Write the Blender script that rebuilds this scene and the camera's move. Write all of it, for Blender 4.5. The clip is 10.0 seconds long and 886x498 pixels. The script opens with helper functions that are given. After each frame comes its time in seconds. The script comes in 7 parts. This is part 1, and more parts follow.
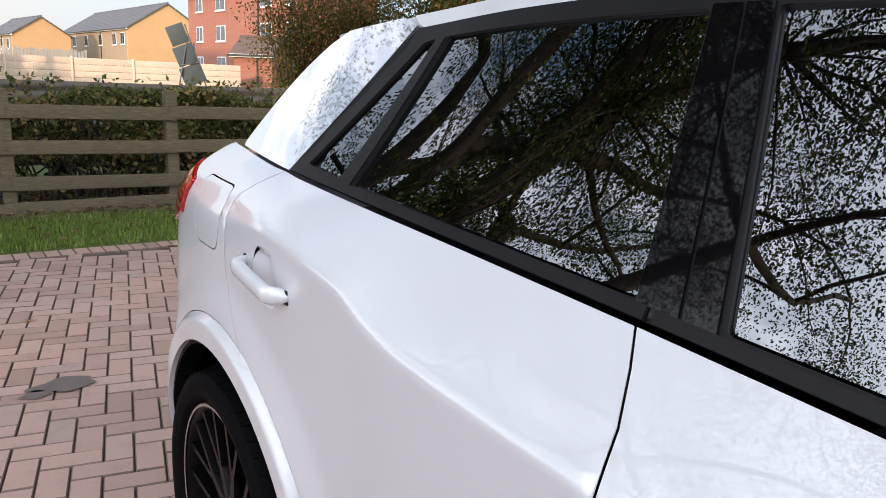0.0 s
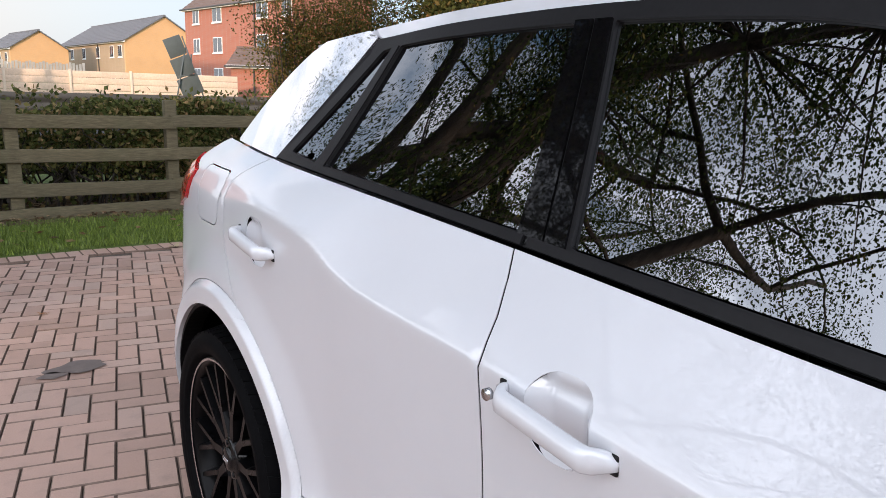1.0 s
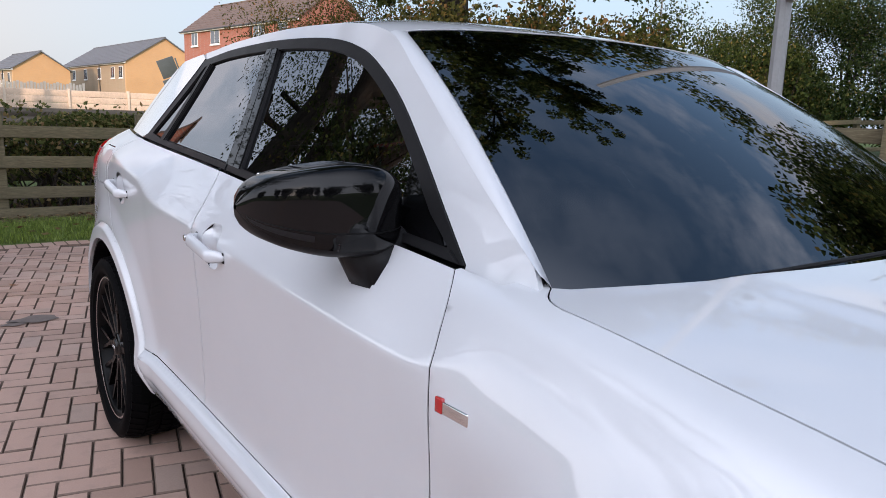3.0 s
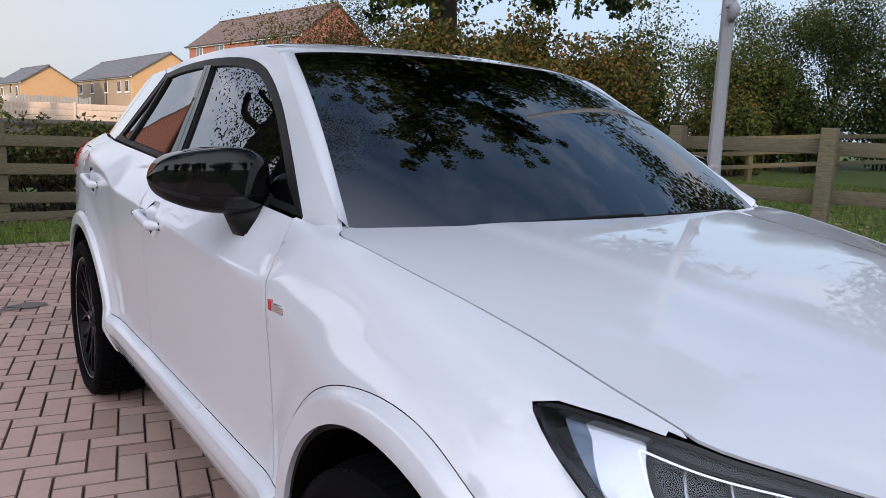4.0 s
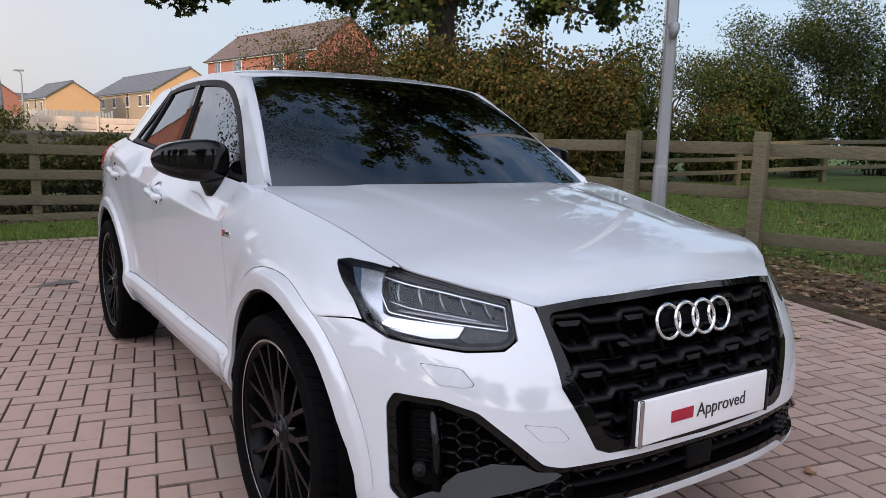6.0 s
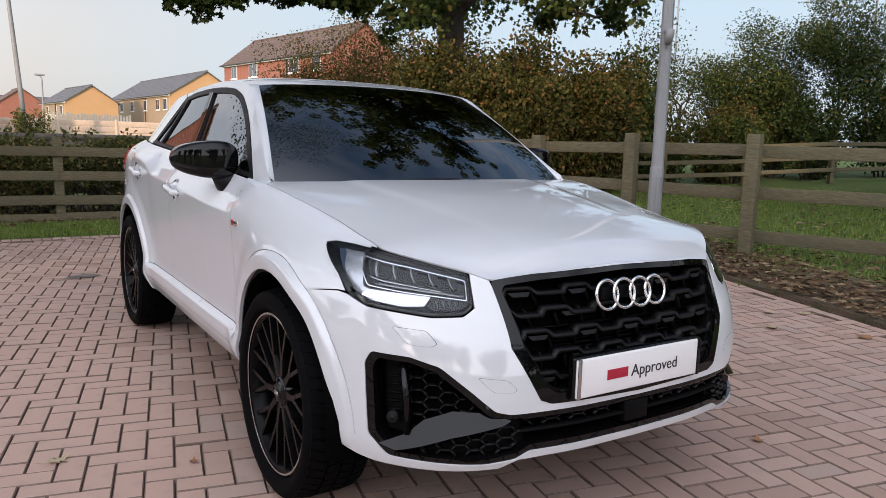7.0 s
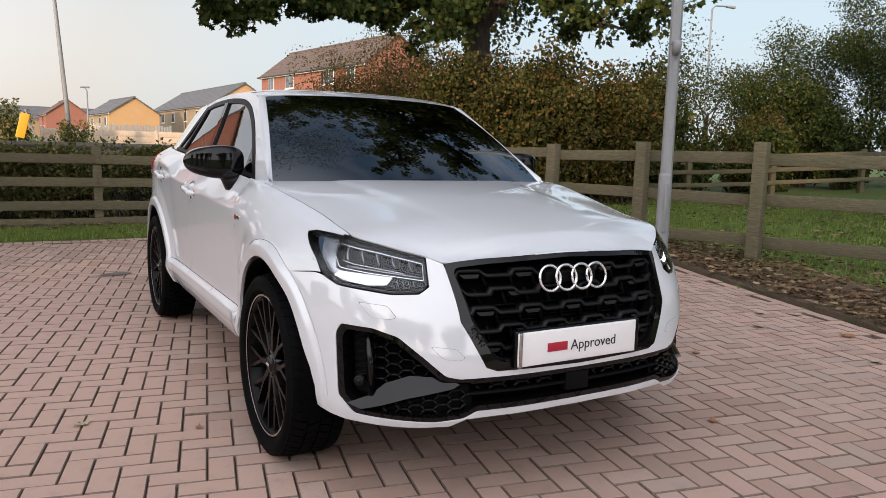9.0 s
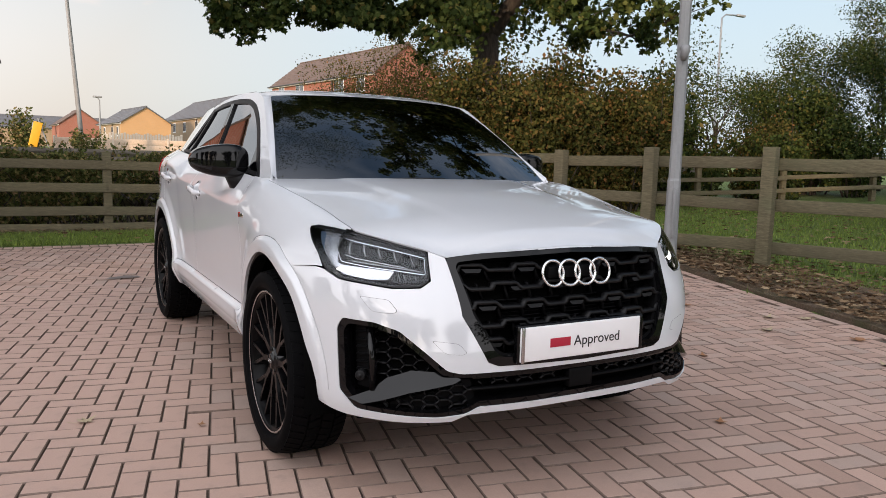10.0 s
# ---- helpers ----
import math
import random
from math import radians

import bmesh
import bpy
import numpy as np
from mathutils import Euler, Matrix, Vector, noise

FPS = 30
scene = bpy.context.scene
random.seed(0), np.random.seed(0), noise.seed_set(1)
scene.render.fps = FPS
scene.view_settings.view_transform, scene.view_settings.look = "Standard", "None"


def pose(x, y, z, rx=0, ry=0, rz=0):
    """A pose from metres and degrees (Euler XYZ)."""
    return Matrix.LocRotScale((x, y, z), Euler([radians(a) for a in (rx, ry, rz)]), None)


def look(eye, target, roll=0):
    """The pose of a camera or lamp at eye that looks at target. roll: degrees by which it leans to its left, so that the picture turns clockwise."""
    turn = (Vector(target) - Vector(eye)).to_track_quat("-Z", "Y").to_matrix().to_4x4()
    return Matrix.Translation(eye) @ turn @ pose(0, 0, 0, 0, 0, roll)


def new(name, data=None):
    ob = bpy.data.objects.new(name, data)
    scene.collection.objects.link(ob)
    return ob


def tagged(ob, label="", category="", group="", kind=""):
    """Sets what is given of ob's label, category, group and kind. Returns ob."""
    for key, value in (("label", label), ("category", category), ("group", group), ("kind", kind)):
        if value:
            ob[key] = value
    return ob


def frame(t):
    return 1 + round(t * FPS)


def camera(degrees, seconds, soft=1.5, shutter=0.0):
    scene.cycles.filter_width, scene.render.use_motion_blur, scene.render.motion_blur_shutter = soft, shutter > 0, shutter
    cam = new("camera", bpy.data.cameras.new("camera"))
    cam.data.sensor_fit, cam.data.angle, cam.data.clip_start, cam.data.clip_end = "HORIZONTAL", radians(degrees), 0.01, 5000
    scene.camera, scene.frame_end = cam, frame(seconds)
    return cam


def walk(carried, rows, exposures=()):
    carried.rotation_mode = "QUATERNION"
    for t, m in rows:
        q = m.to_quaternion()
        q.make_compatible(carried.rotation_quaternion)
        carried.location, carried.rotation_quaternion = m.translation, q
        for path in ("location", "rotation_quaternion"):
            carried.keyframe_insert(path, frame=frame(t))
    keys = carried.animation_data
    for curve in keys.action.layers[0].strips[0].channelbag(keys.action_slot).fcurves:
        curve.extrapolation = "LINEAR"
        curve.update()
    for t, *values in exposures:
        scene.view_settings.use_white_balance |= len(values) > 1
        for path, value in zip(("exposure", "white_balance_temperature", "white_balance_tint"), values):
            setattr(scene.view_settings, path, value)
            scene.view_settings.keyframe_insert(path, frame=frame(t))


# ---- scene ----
EXPOSURE = 0.62
cam = camera(62.5, 10.0, 0.8)
PATH = [
    (0, (-1.308, 1.152, 1.306), (-0.169, 2.736, 0.867), 2.4),
    (0.5, (-1.351, 1.057, 1.287), (-0.211, 2.643, 0.858), 1.9),
    (1, (-1.414, 0.845, 1.29), (-0.27, 2.432, 0.873), 1.7),
    (1.5, (-1.401, 0.588, 1.266), (-0.252, 2.174, 0.863), 1.6),
    (2, (-1.397, 0.293, 1.264), (-0.244, 1.879, 0.872), 1.5),
    (2.5, (-1.418, 0.007, 1.268), (-0.264, 1.593, 0.882), 1.5),
    (3, (-1.384, -0.297, 1.243), (-0.235, 1.301, 0.882), 1.9),
    (3.2, (-1.36, -0.422, 1.246), (-0.214, 1.18, 0.896), 2.1),
    (4.5, (-1.412, -1.2, 1.205), (-0.272, 0.414, 0.894), 2.0),
    (5, (-1.448, -1.48, 1.207), (-0.318, 0.143, 0.905), 1.9),
    (5.5, (-1.521, -1.709, 1.182), (-0.405, -0.076, 0.883), 1.7),
    (6.8, (-1.623, -2.224, 1.182), (-0.545, -0.564, 0.892), 1.5),
    (7, (-1.648, -2.277, 1.178), (-0.578, -0.612, 0.889), 1.5),
    (7.5, (-1.712, -2.407, 1.169), (-0.658, -0.732, 0.884), 1.6),
    (8, (-1.704, -2.524, 1.16), (-0.673, -0.833, 0.886), 1.6),
    (8.5, (-1.656, -2.633, 1.158), (-0.646, -0.928, 0.89), 1.6),
    (9, (-1.621, -2.685, 1.158), (-0.63, -0.967, 0.894), 1.5),
    (9.5, (-1.602, -2.681, 1.12), (-0.621, -0.956, 0.874), 1.6),
    (10, (-1.596, -2.693, 1.108), (-0.627, -0.96, 0.869), 1.5),
]
walk(cam, [(t, look(eye, target, roll)) for t, eye, target, roll in PATH],
     [(t, EXPOSURE + s, kelvin, tint) for t, s, kelvin, tint in ((0.0, 0.27, 6150, 12), (2.0, 0.17, 6120, 13), (3.2, 0.02, 5940, 14), (4.7, -.10, 5920, 15), (6.0, -.1, 6000, 14), (7.5, 0.0, 6380, 13), (10.0, 0.03, 6550, 12))])

# world, sun, exposure
SUN_ELEVATION, SUN_AZIMUTH = 10.0, 228.0      # degrees; azimuth clockwise from +y
world = bpy.data.worlds.new("sky")
scene.world = world
world.use_nodes = True
sky = world.node_tree.nodes.new("ShaderNodeTexSky")
sky.sky_type = "NISHITA"
sky.sun_disc = False
sky.sun_elevation, sky.sun_rotation = radians(SUN_ELEVATION), radians(SUN_AZIMUTH)
sky.air_density, sky.dust_density, sky.ozone_density = 1.0, 2.5, 1.0
_n, _l = world.node_tree.nodes, world.node_tree.links
_co = _n.new("ShaderNodeTexCoord")
_mp = _n.new("ShaderNodeMapping")
_mp.inputs["Scale"].default_value = (1.0, 1.0, 2.6)
_cl = _n.new("ShaderNodeTexNoise")
_cl.inputs["Scale"].default_value, _cl.inputs["Detail"].default_value, _cl.inputs["Roughness"].default_value = 2.3, 7.0, .58
_rp = _n.new("ShaderNodeValToRGB")
_rp.color_ramp.elements[0].position, _rp.color_ramp.elements[0].color = .44, (.0, .0, .0, 1)
_rp.color_ramp.elements[1].position, _rp.color_ramp.elements[1].color = .60, (1, 1, 1, 1)
_mx = _n.new("ShaderNodeMix")
_mx.data_type = "RGBA"
# thin high cloud, brighter towards the sun
_dot = _n.new("ShaderNodeVectorMath")
_dot.operation = "DOT_PRODUCT"
_dot.inputs[1].default_value = (math.sin(radians(SUN_AZIMUTH)) * .92, math.cos(radians(SUN_AZIMUTH)) * .92, .39)
_tone = _n.new("ShaderNodeValToRGB")
_tone.color_ramp.elements[0].position, _tone.color_ramp.elements[0].color = 0.0, (.41, .48, .54, 1)
_tone.color_ramp.elements[1].position, _tone.color_ramp.elements[1].color = 1.0, (1.7, 1.72, 1.8, 1)
_warm = _tone.color_ramp.elements.new(.10)
_warm.color = (.53, .495, .47, 1)
_mid = _tone.color_ramp.elements.new(.40)
_mid.color = (.95, .93, .94, 1)
_half = _n.new("ShaderNodeMapRange")
_half.inputs["From Min"].default_value, _half.inputs["From Max"].default_value = -.8, 1.0
_gain = _n.new("ShaderNodeVectorMath")
_gain.operation = "SCALE"
_gain.inputs["Scale"].default_value = 7.0
_l.new(_co.outputs["Generated"], _dot.inputs[0])
_l.new(_dot.outputs["Value"], _half.inputs[0])
_l.new(_half.outputs[0], _tone.inputs[0])
_l.new(_tone.outputs[0], _gain.inputs[0])
_l.new(_gain.outputs[0], _mx.inputs[7])
_l.new(_co.outputs["Generated"], _mp.inputs[0])
_l.new(_mp.outputs[0], _cl.inputs["Vector"])
_l.new(_cl.outputs["Fac"], _rp.inputs[0])
_sep = _n.new("ShaderNodeSeparateXYZ")
_low = _n.new("ShaderNodeMapRange")                # haze thickens towards the horizon
_low.inputs["From Min"].default_value, _low.inputs["From Max"].default_value = .12, .50
_low.inputs["To Min"].default_value, _low.inputs["To Max"].default_value = .80, .0
_max = _n.new("ShaderNodeMath")
_max.operation = "MAXIMUM"
_l.new(_co.outputs["Generated"], _sep.inputs[0])
_l.new(_sep.outputs[2], _low.inputs[0])
_top = _n.new("ShaderNodeMapRange")                # the cloud thins out overhead
_top.inputs["From Min"].default_value, _top.inputs["From Max"].default_value = .48, .75
_top.inputs["To Min"].default_value, _top.inputs["To Max"].default_value = 1.0, .10
_thin = _n.new("ShaderNodeMath")
_thin.operation = "MULTIPLY"
_l.new(_sep.outputs[2], _top.inputs[0])
_l.new(_rp.outputs[0], _thin.inputs[0])
_l.new(_top.outputs[0], _thin.inputs[1])
_l.new(_thin.outputs[0], _max.inputs[0])
_l.new(_low.outputs[0], _max.inputs[1])
_veil = _n.new("ShaderNodeMapRange")               # a veil of high cloud round the sun's side
_veil.inputs["From Min"].default_value, _veil.inputs["From Max"].default_value = .48, .80
_veil.inputs["To Min"].default_value, _veil.inputs["To Max"].default_value = .0, .85
_both = _n.new("ShaderNodeMath")
_both.operation = "MAXIMUM"
_l.new(_half.outputs[0], _veil.inputs[0])
_l.new(_max.outputs[0], _both.inputs[0])
_l.new(_veil.outputs[0], _both.inputs[1])
_l.new(_both.outputs[0], _mx.inputs[0])
_l.new(sky.outputs[0], _mx.inputs[6])
_l.new(_mx.outputs[2], _n["Background"].inputs[0])
world.node_tree.nodes["Background"].inputs[1].default_value = 0.15
sun_data = bpy.data.lights.new("sun", "SUN")
sun_data.energy, sun_data.angle, sun_data.color = 2.2, radians(1.5), (1.0, 0.74, 0.50)
sun_lamp = new("sun", sun_data)
_a, _e = radians(SUN_AZIMUTH), radians(SUN_ELEVATION)
sun_lamp.matrix_world = look((0, 0, 30), (-math.sin(_a) * math.cos(_e), -math.cos(_a) * math.cos(_e), 30 - math.sin(_e)))

# ---- materials ----
class Shade:
    """A small builder for node materials."""

    def __init__(self, name):
        self.mat = bpy.data.materials.new(name)
        self.mat.use_nodes = True
        self.nt = self.mat.node_tree
        self.bsdf = self.nt.nodes["Principled BSDF"]
        self.coord = None

    def node(self, kind, **values):
        n = self.nt.nodes.new(kind)
        for key, value in values.items():
            n.inputs[key.replace("_", " ")].default_value = value
        return n

    def link(self, a, b):
        self.nt.links.new(a, b)

    def place(self):
        if self.coord is None:
            self.coord = self.nt.nodes.new("ShaderNodeTexCoord").outputs["Object"]
        return self.coord

    def noise(self, scale, detail=4.0, rough=0.6, stretch=None):
        n = self.node("ShaderNodeTexNoise", Scale=scale, Detail=detail, Roughness=rough)
        if stretch:
            m = self.node("ShaderNodeMapping")
            m.inputs["Scale"].default_value = stretch
            self.link(self.place(), m.inputs[0])
            self.link(m.outputs[0], n.inputs["Vector"])
        else:
            self.link(self.place(), n.inputs["Vector"])
        return n.outputs["Fac"]

    def ramp(self, fac, *stops):
        n = self.node("ShaderNodeValToRGB")
        e = n.color_ramp.elements
        while len(e) < len(stops):
            e.new(0.5)
        for el, (p, c) in zip(e, stops):
            el.position, el.color = p, (*c, 1) if len(c) == 3 else c
        self.link(fac, n.inputs[0])
        return n.outputs[0]

    def mix(self, fac, a, b, kind="MIX"):
        n = self.nt.nodes.new("ShaderNodeMix")
        n.data_type, n.blend_type = "RGBA", kind
        for sock, v in ((n.inputs[0], fac), (n.inputs[6], a), (n.inputs[7], b)):
            if isinstance(v, (int, float)):
                sock.default_value = v
            elif isinstance(v, tuple):
                sock.default_value = (*v, 1)
            else:
                self.link(v, sock)
        return n.outputs[2]

    def random(self, island=False):
        if island:
            return self.nt.nodes.new("ShaderNodeNewGeometry").outputs["Random Per Island"]
        return self.nt.nodes.new("ShaderNodeObjectInfo").outputs["Random"]

    def colour(self, c):
        if isinstance(c, tuple):
            self.bsdf.inputs["Base Color"].default_value = (*c, 1)
        else:
            self.link(c, self.bsdf.inputs["Base Color"])
        return self

    def set(self, **values):
        for key, value in values.items():
            self.bsdf.inputs[key.replace("_", " ")].default_value = value
        return self

    def rough(self, fac, lo, hi):
        n = self.node("ShaderNodeMapRange")
        n.inputs["To Min"].default_value, n.inputs["To Max"].default_value = lo, hi
        self.link(fac, n.inputs[0])
        self.link(n.outputs[0], self.bsdf.inputs["Roughness"])
        return self

    def bump(self, height, strength=0.3, distance=0.01):
        n = self.node("ShaderNodeBump", Strength=strength, Distance=distance)
        self.link(height, n.inputs["Height"])
        self.link(n.outputs[0], self.bsdf.inputs["Normal"])
        return self


def plain(name, colour, rough=0.5, metal=0.0, coat=0.0, vary=0.12, scale=30.0, bump=0.0, spec=.5):
    """A surface with slight two-scale variation of tone and gloss."""
    m = Shade(name)
    n1, n2 = m.noise(scale, 5), m.noise(scale * .08 + .4, 3)
    dark = tuple(c * (1 - vary) for c in colour)
    light = tuple(min(1, c * (1 + vary * .5)) for c in colour)
    base = m.ramp(n1, (.3, dark), (.7, light))
    m.colour(m.mix(.35, base, m.ramp(n2, (.3, dark), (.7, light))))
    m.rough(n2, max(.02, rough * .8), min(1, rough * 1.2))
    m.set(Metallic=metal, Coat_Weight=coat, Coat_Roughness=0.02, Specular_IOR_Level=spec)
    if bump:
        m.bump(n1, bump, .004)
    return m.mat


def car_paint():
    m = Shade("white_paint")
    film = m.noise(3.0, 4)
    m.colour(m.ramp(film, (.3, (.58, .595, .625)), (.7, (.605, .62, .65))))
    m.rough(film, .45, .55)
    m.set(Specular_IOR_Level=.15, Coat_Weight=1.0, Coat_Roughness=0.015, Coat_IOR=1.9)
    return m.mat


def tinted_glass(name, tint, share):
    """Glass that shows some of what lies behind it: a dark clear layer under a clean gloss."""
    m = Shade(name)
    nt = m.nt
    clear = m.node("ShaderNodeBsdfTransparent")
    clear.inputs[0].default_value = (*tint, 1)
    gloss = m.node("ShaderNodeBsdfGlossy", Roughness=0.0)
    gloss.inputs["Color"].default_value = (.93, .96, 1.0, 1)
    fres = m.node("ShaderNodeFresnel", IOR=share)
    mixer = nt.nodes.new("ShaderNodeMixShader")
    m.link(fres.outputs[0], mixer.inputs[0])
    m.link(clear.outputs[0], mixer.inputs[1])
    m.link(gloss.outputs[0], mixer.inputs[2])
    m.link(mixer.outputs[0], nt.nodes["Material Output"].inputs[0])
    return m.mat


def brick_wall(name, a, b, mortar, size=(.225, .075)):
    m = Shade(name)
    t = m.node("ShaderNodeTexBrick", Scale=1.0)
    t.inputs["Color1"].default_value, t.inputs["Color2"].default_value = (*a, 1), (*b, 1)
    t.inputs["Mortar"].default_value = (*mortar, 1)
    t.inputs["Brick Width"].default_value, t.inputs["Row Height"].default_value = size
    t.inputs["Mortar Size"].default_value = .01
    mp = m.node("ShaderNodeMapping")
    mp.inputs["Rotation"].default_value = (radians(90), 0, 0)
    m.link(m.place(), mp.inputs[0])
    m.link(mp.outputs[0], t.inputs["Vector"])
    blot = m.noise(.6, 4)
    m.colour(m.mix(.5, t.outputs[0], m.ramp(blot, (.3, tuple(c * .75 for c in a)), (.7, b))))
    m.set(Roughness=.9)
    return m.mat


PAINT = car_paint()
GLOSS_BLACK = plain("gloss_black_plastic", (.003, .003, .0035), .025, coat=0, vary=.2, scale=8, spec=.32)
SATIN_BLACK = plain("satin_black_trim", (.011, .011, .012), .45, vary=.2, scale=120, bump=.05, spec=.16)
ROUGH_BLACK = plain("grained_black_plastic", (.004, .004, .0045), .5, vary=.25, scale=160, bump=.12, spec=.07)
GRILLE_BLACK = plain("moulded_black_grille", (.006, .006, .0065), .36, vary=.25, scale=120, bump=.05, spec=.20)
VOID_BLACK = plain("liner_black", (.003, .003, .003), .9, vary=.3, scale=20, spec=.0)
RUBBER = plain("tyre_rubber", (.0045, .0045, .005), .6, vary=.25, scale=60, bump=.15, spec=.02)
WHEEL_BLACK = plain("gloss_black_alloy", (.0025, .0025, .003), .28, metal=0, coat=0, vary=.2, scale=10, spec=.10)
CHROME = plain("chrome", (.86, .87, .88), .06, metal=1.0, vary=.04, scale=6)
SILVER = plain("machined_alloy", (.55, .55, .56), .22, metal=1.0, vary=.1, scale=60)
RED_LENS = plain("red_lens", (.45, .008, .008), .08, coat=1.0, vary=.2, scale=9)
LAMP_GREY = plain("lamp_reflector", (.66, .67, .69), .2, metal=.75, vary=.08, scale=12)
PLATE_WHITE = plain("plate_white", (.78, .77, .78), .35, vary=.03, scale=12)
GLASS_DARK = tinted_glass("privacy_glass", (.012, .014, .016), 3.3)
GLASS_SIDE = tinted_glass("side_glass", (.04, .06, .06), 3.3)
GLASS_SCREEN = tinted_glass("screen_glass", (.03, .045, .06), 2.4)
GLASS_LAMP = tinted_glass("lamp_cover", (.85, .87, .90), 1.38)
BLADE = plain("bright_silver_lacquer", (.80, .81, .83), .03, metal=.85, coat=1.0, vary=.03, scale=4)
LAMP_BLUE = plain("blue_lamp_prism", (.10, .15, .22), .08, metal=.3, coat=1.0, vary=.3, scale=40)
CABIN = plain("cabin_grey", (.018, .018, .02), .7, vary=.25, scale=50, bump=.1)



def glow(name, colour, power):
    m = Shade(name)
    m.colour(colour)
    m.bsdf.inputs["Emission Color"].default_value = (*colour, 1)
    m.bsdf.inputs["Emission Strength"].default_value = power
    return m.mat


DRL = glow("daytime_lamp", (1.0, .95, .86), 1.5)


def paver():
    m = Shade("block_paving")
    grain, blot, far = m.noise(170, 5, .75), m.noise(11, 5), m.noise(.7, 3)
    tone = m.ramp(m.random(True), (0, (.29, .182, .142)), (.25, (.41, .262, .208)), (.6, (.50, .325, .262)), (.85, (.48, .342, .285)), (1, (.36, .272, .232)))
    c = m.mix(.38, tone, m.ramp(grain, (.25, (.26, .172, .137)), (.75, (.54, .385, .312))))
    c = m.mix(m.ramp(blot, (.55, (0, 0, 0)), (.8, (.45, .45, .45))), c, (.20, .155, .135))
    c = m.mix(m.ramp(far, (.4, (0, 0, 0)), (.75, (.35, .35, .35))), c, (.33, .26, .23))
    m.colour(c)
    m.rough(grain, .62, .9)
    m.bump(grain, .35, .003)
    return m.mat


def joint_sand():
    m = Shade("joint_sand")
    g, b = m.noise(220, 4), m.noise(2.2, 4)
    c = m.ramp(g, (.3, (.055, .043, .034)), (.7, (.12, .095, .076)))
    m.colour(m.mix(m.ramp(b, (.5, (0, 0, 0)), (.75, (.5, .5, .5))), c, (.022, .026, .012)))
    m.set(Roughness=.95)
    return m.mat


def soil():
    m = Shade("leaf_litter_soil")
    g, b = m.noise(60, 6, .7), m.noise(3.5, 4)
    c = m.ramp(g, (.25, (.06, .04, .027)), (.55, (.14, .095, .062)), (.8, (.26, .185, .125)))
    m.colour(m.mix(m.ramp(b, (.45, (0, 0, 0)), (.7, (.7, .7, .7))), c, (.06, .07, .025)))
    m.set(Roughness=.95)
    m.bump(g, .9, .02)
    return m.mat


def turf():
    m = Shade("turf")
    g, b, w = m.noise(90, 5, .7), m.noise(2.0, 4), m.noise(.35, 3)
    c = m.ramp(g, (.25, (.046, .076, .011)), (.6, (.108, .160, .026)), (.85, (.17, .225, .048)))
    c = m.mix(m.ramp(b, (.5, (0, 0, 0)), (.75, (.5, .5, .5))), c, (.075, .10, .03))
    m.colour(m.mix(m.ramp(w, (.45, (0, 0, 0)), (.7, (.4, .4, .4))), c, (.07, .105, .012)))
    m.set(Roughness=.9)
    m.bump(g, .8, .03)
    return m.mat


def blades(name, lo, hi):
    m = Shade(name)
    m.colour(m.ramp(m.random(True), (0, lo), (.8, hi), (1, tuple(min(1, c * 1.5) for c in hi))))
    m.set(Roughness=.55)
    m.bsdf.inputs["Subsurface Weight"].default_value = 0
    return m.mat


def leaf(name, *stops):
    m = Shade(name)
    m.colour(m.ramp(m.random(True), *stops))
    m.set(Roughness=.65, Specular_IOR_Level=.06)
    m.bsdf.inputs["Transmission Weight"].default_value = 0
    tr = m.node("ShaderNodeBsdfTranslucent")
    m.link(m.bsdf.inputs["Base Color"].links[0].from_socket, tr.inputs[0])
    mx = m.nt.nodes.new("ShaderNodeMixShader")
    mx.inputs[0].default_value = .16
    m.link(m.bsdf.outputs[0], mx.inputs[1])
    m.link(tr.outputs[0], mx.inputs[2])
    m.link(mx.outputs[0], m.nt.nodes["Material Output"].inputs[0])
    return m.mat


def bark():
    m = Shade("bark")
    g = m.noise(14, 6, .7, stretch=(1, 1, .25))
    m.colour(m.ramp(g, (.3, (.018, .014, .011)), (.7, (.075, .06, .048))))
    m.set(Roughness=.95)
    m.bump(g, 1.0, .04)
    return m.mat


def fence_wood():
    m = Shade("weathered_fence_wood")
    g = m.noise(9, 6, .7, stretch=(1.2, 1.2, 9))
    b = m.noise(3, 4)
    c = m.ramp(g, (.25, (.060, .051, .029)), (.55, (.135, .115, .066)), (.8, (.225, .195, .125)))
    c = m.mix(m.ramp(b, (.5, (0, 0, 0)), (.72, (.55, .55, .55))), c, (.095, .098, .052))
    r = m.random(False)
    m.colour(m.mix(m.ramp(r, (0, (.0, .0, .0)), (1, (.35, .35, .35))), c, (.085, .070, .046)))
    m.set(Roughness=.9)
    m.bump(g, .6, .006)
    return m.mat


def grey_metal(name, c, metal=.6, rough=.5):
    m = Shade(name)
    g, b = m.noise(40, 5), m.noise(4, 4, stretch=(1, 1, .2))
    col = m.ramp(b, (.3, tuple(v * .75 for v in c)), (.7, tuple(min(1, v * 1.1) for v in c)))
    m.colour(m.mix(.25, col, m.ramp(g, (.3, tuple(v * .6 for v in c)), (.7, c))))
    m.set(Metallic=metal)
    m.rough(b, rough * .8, rough * 1.2)
    return m.mat


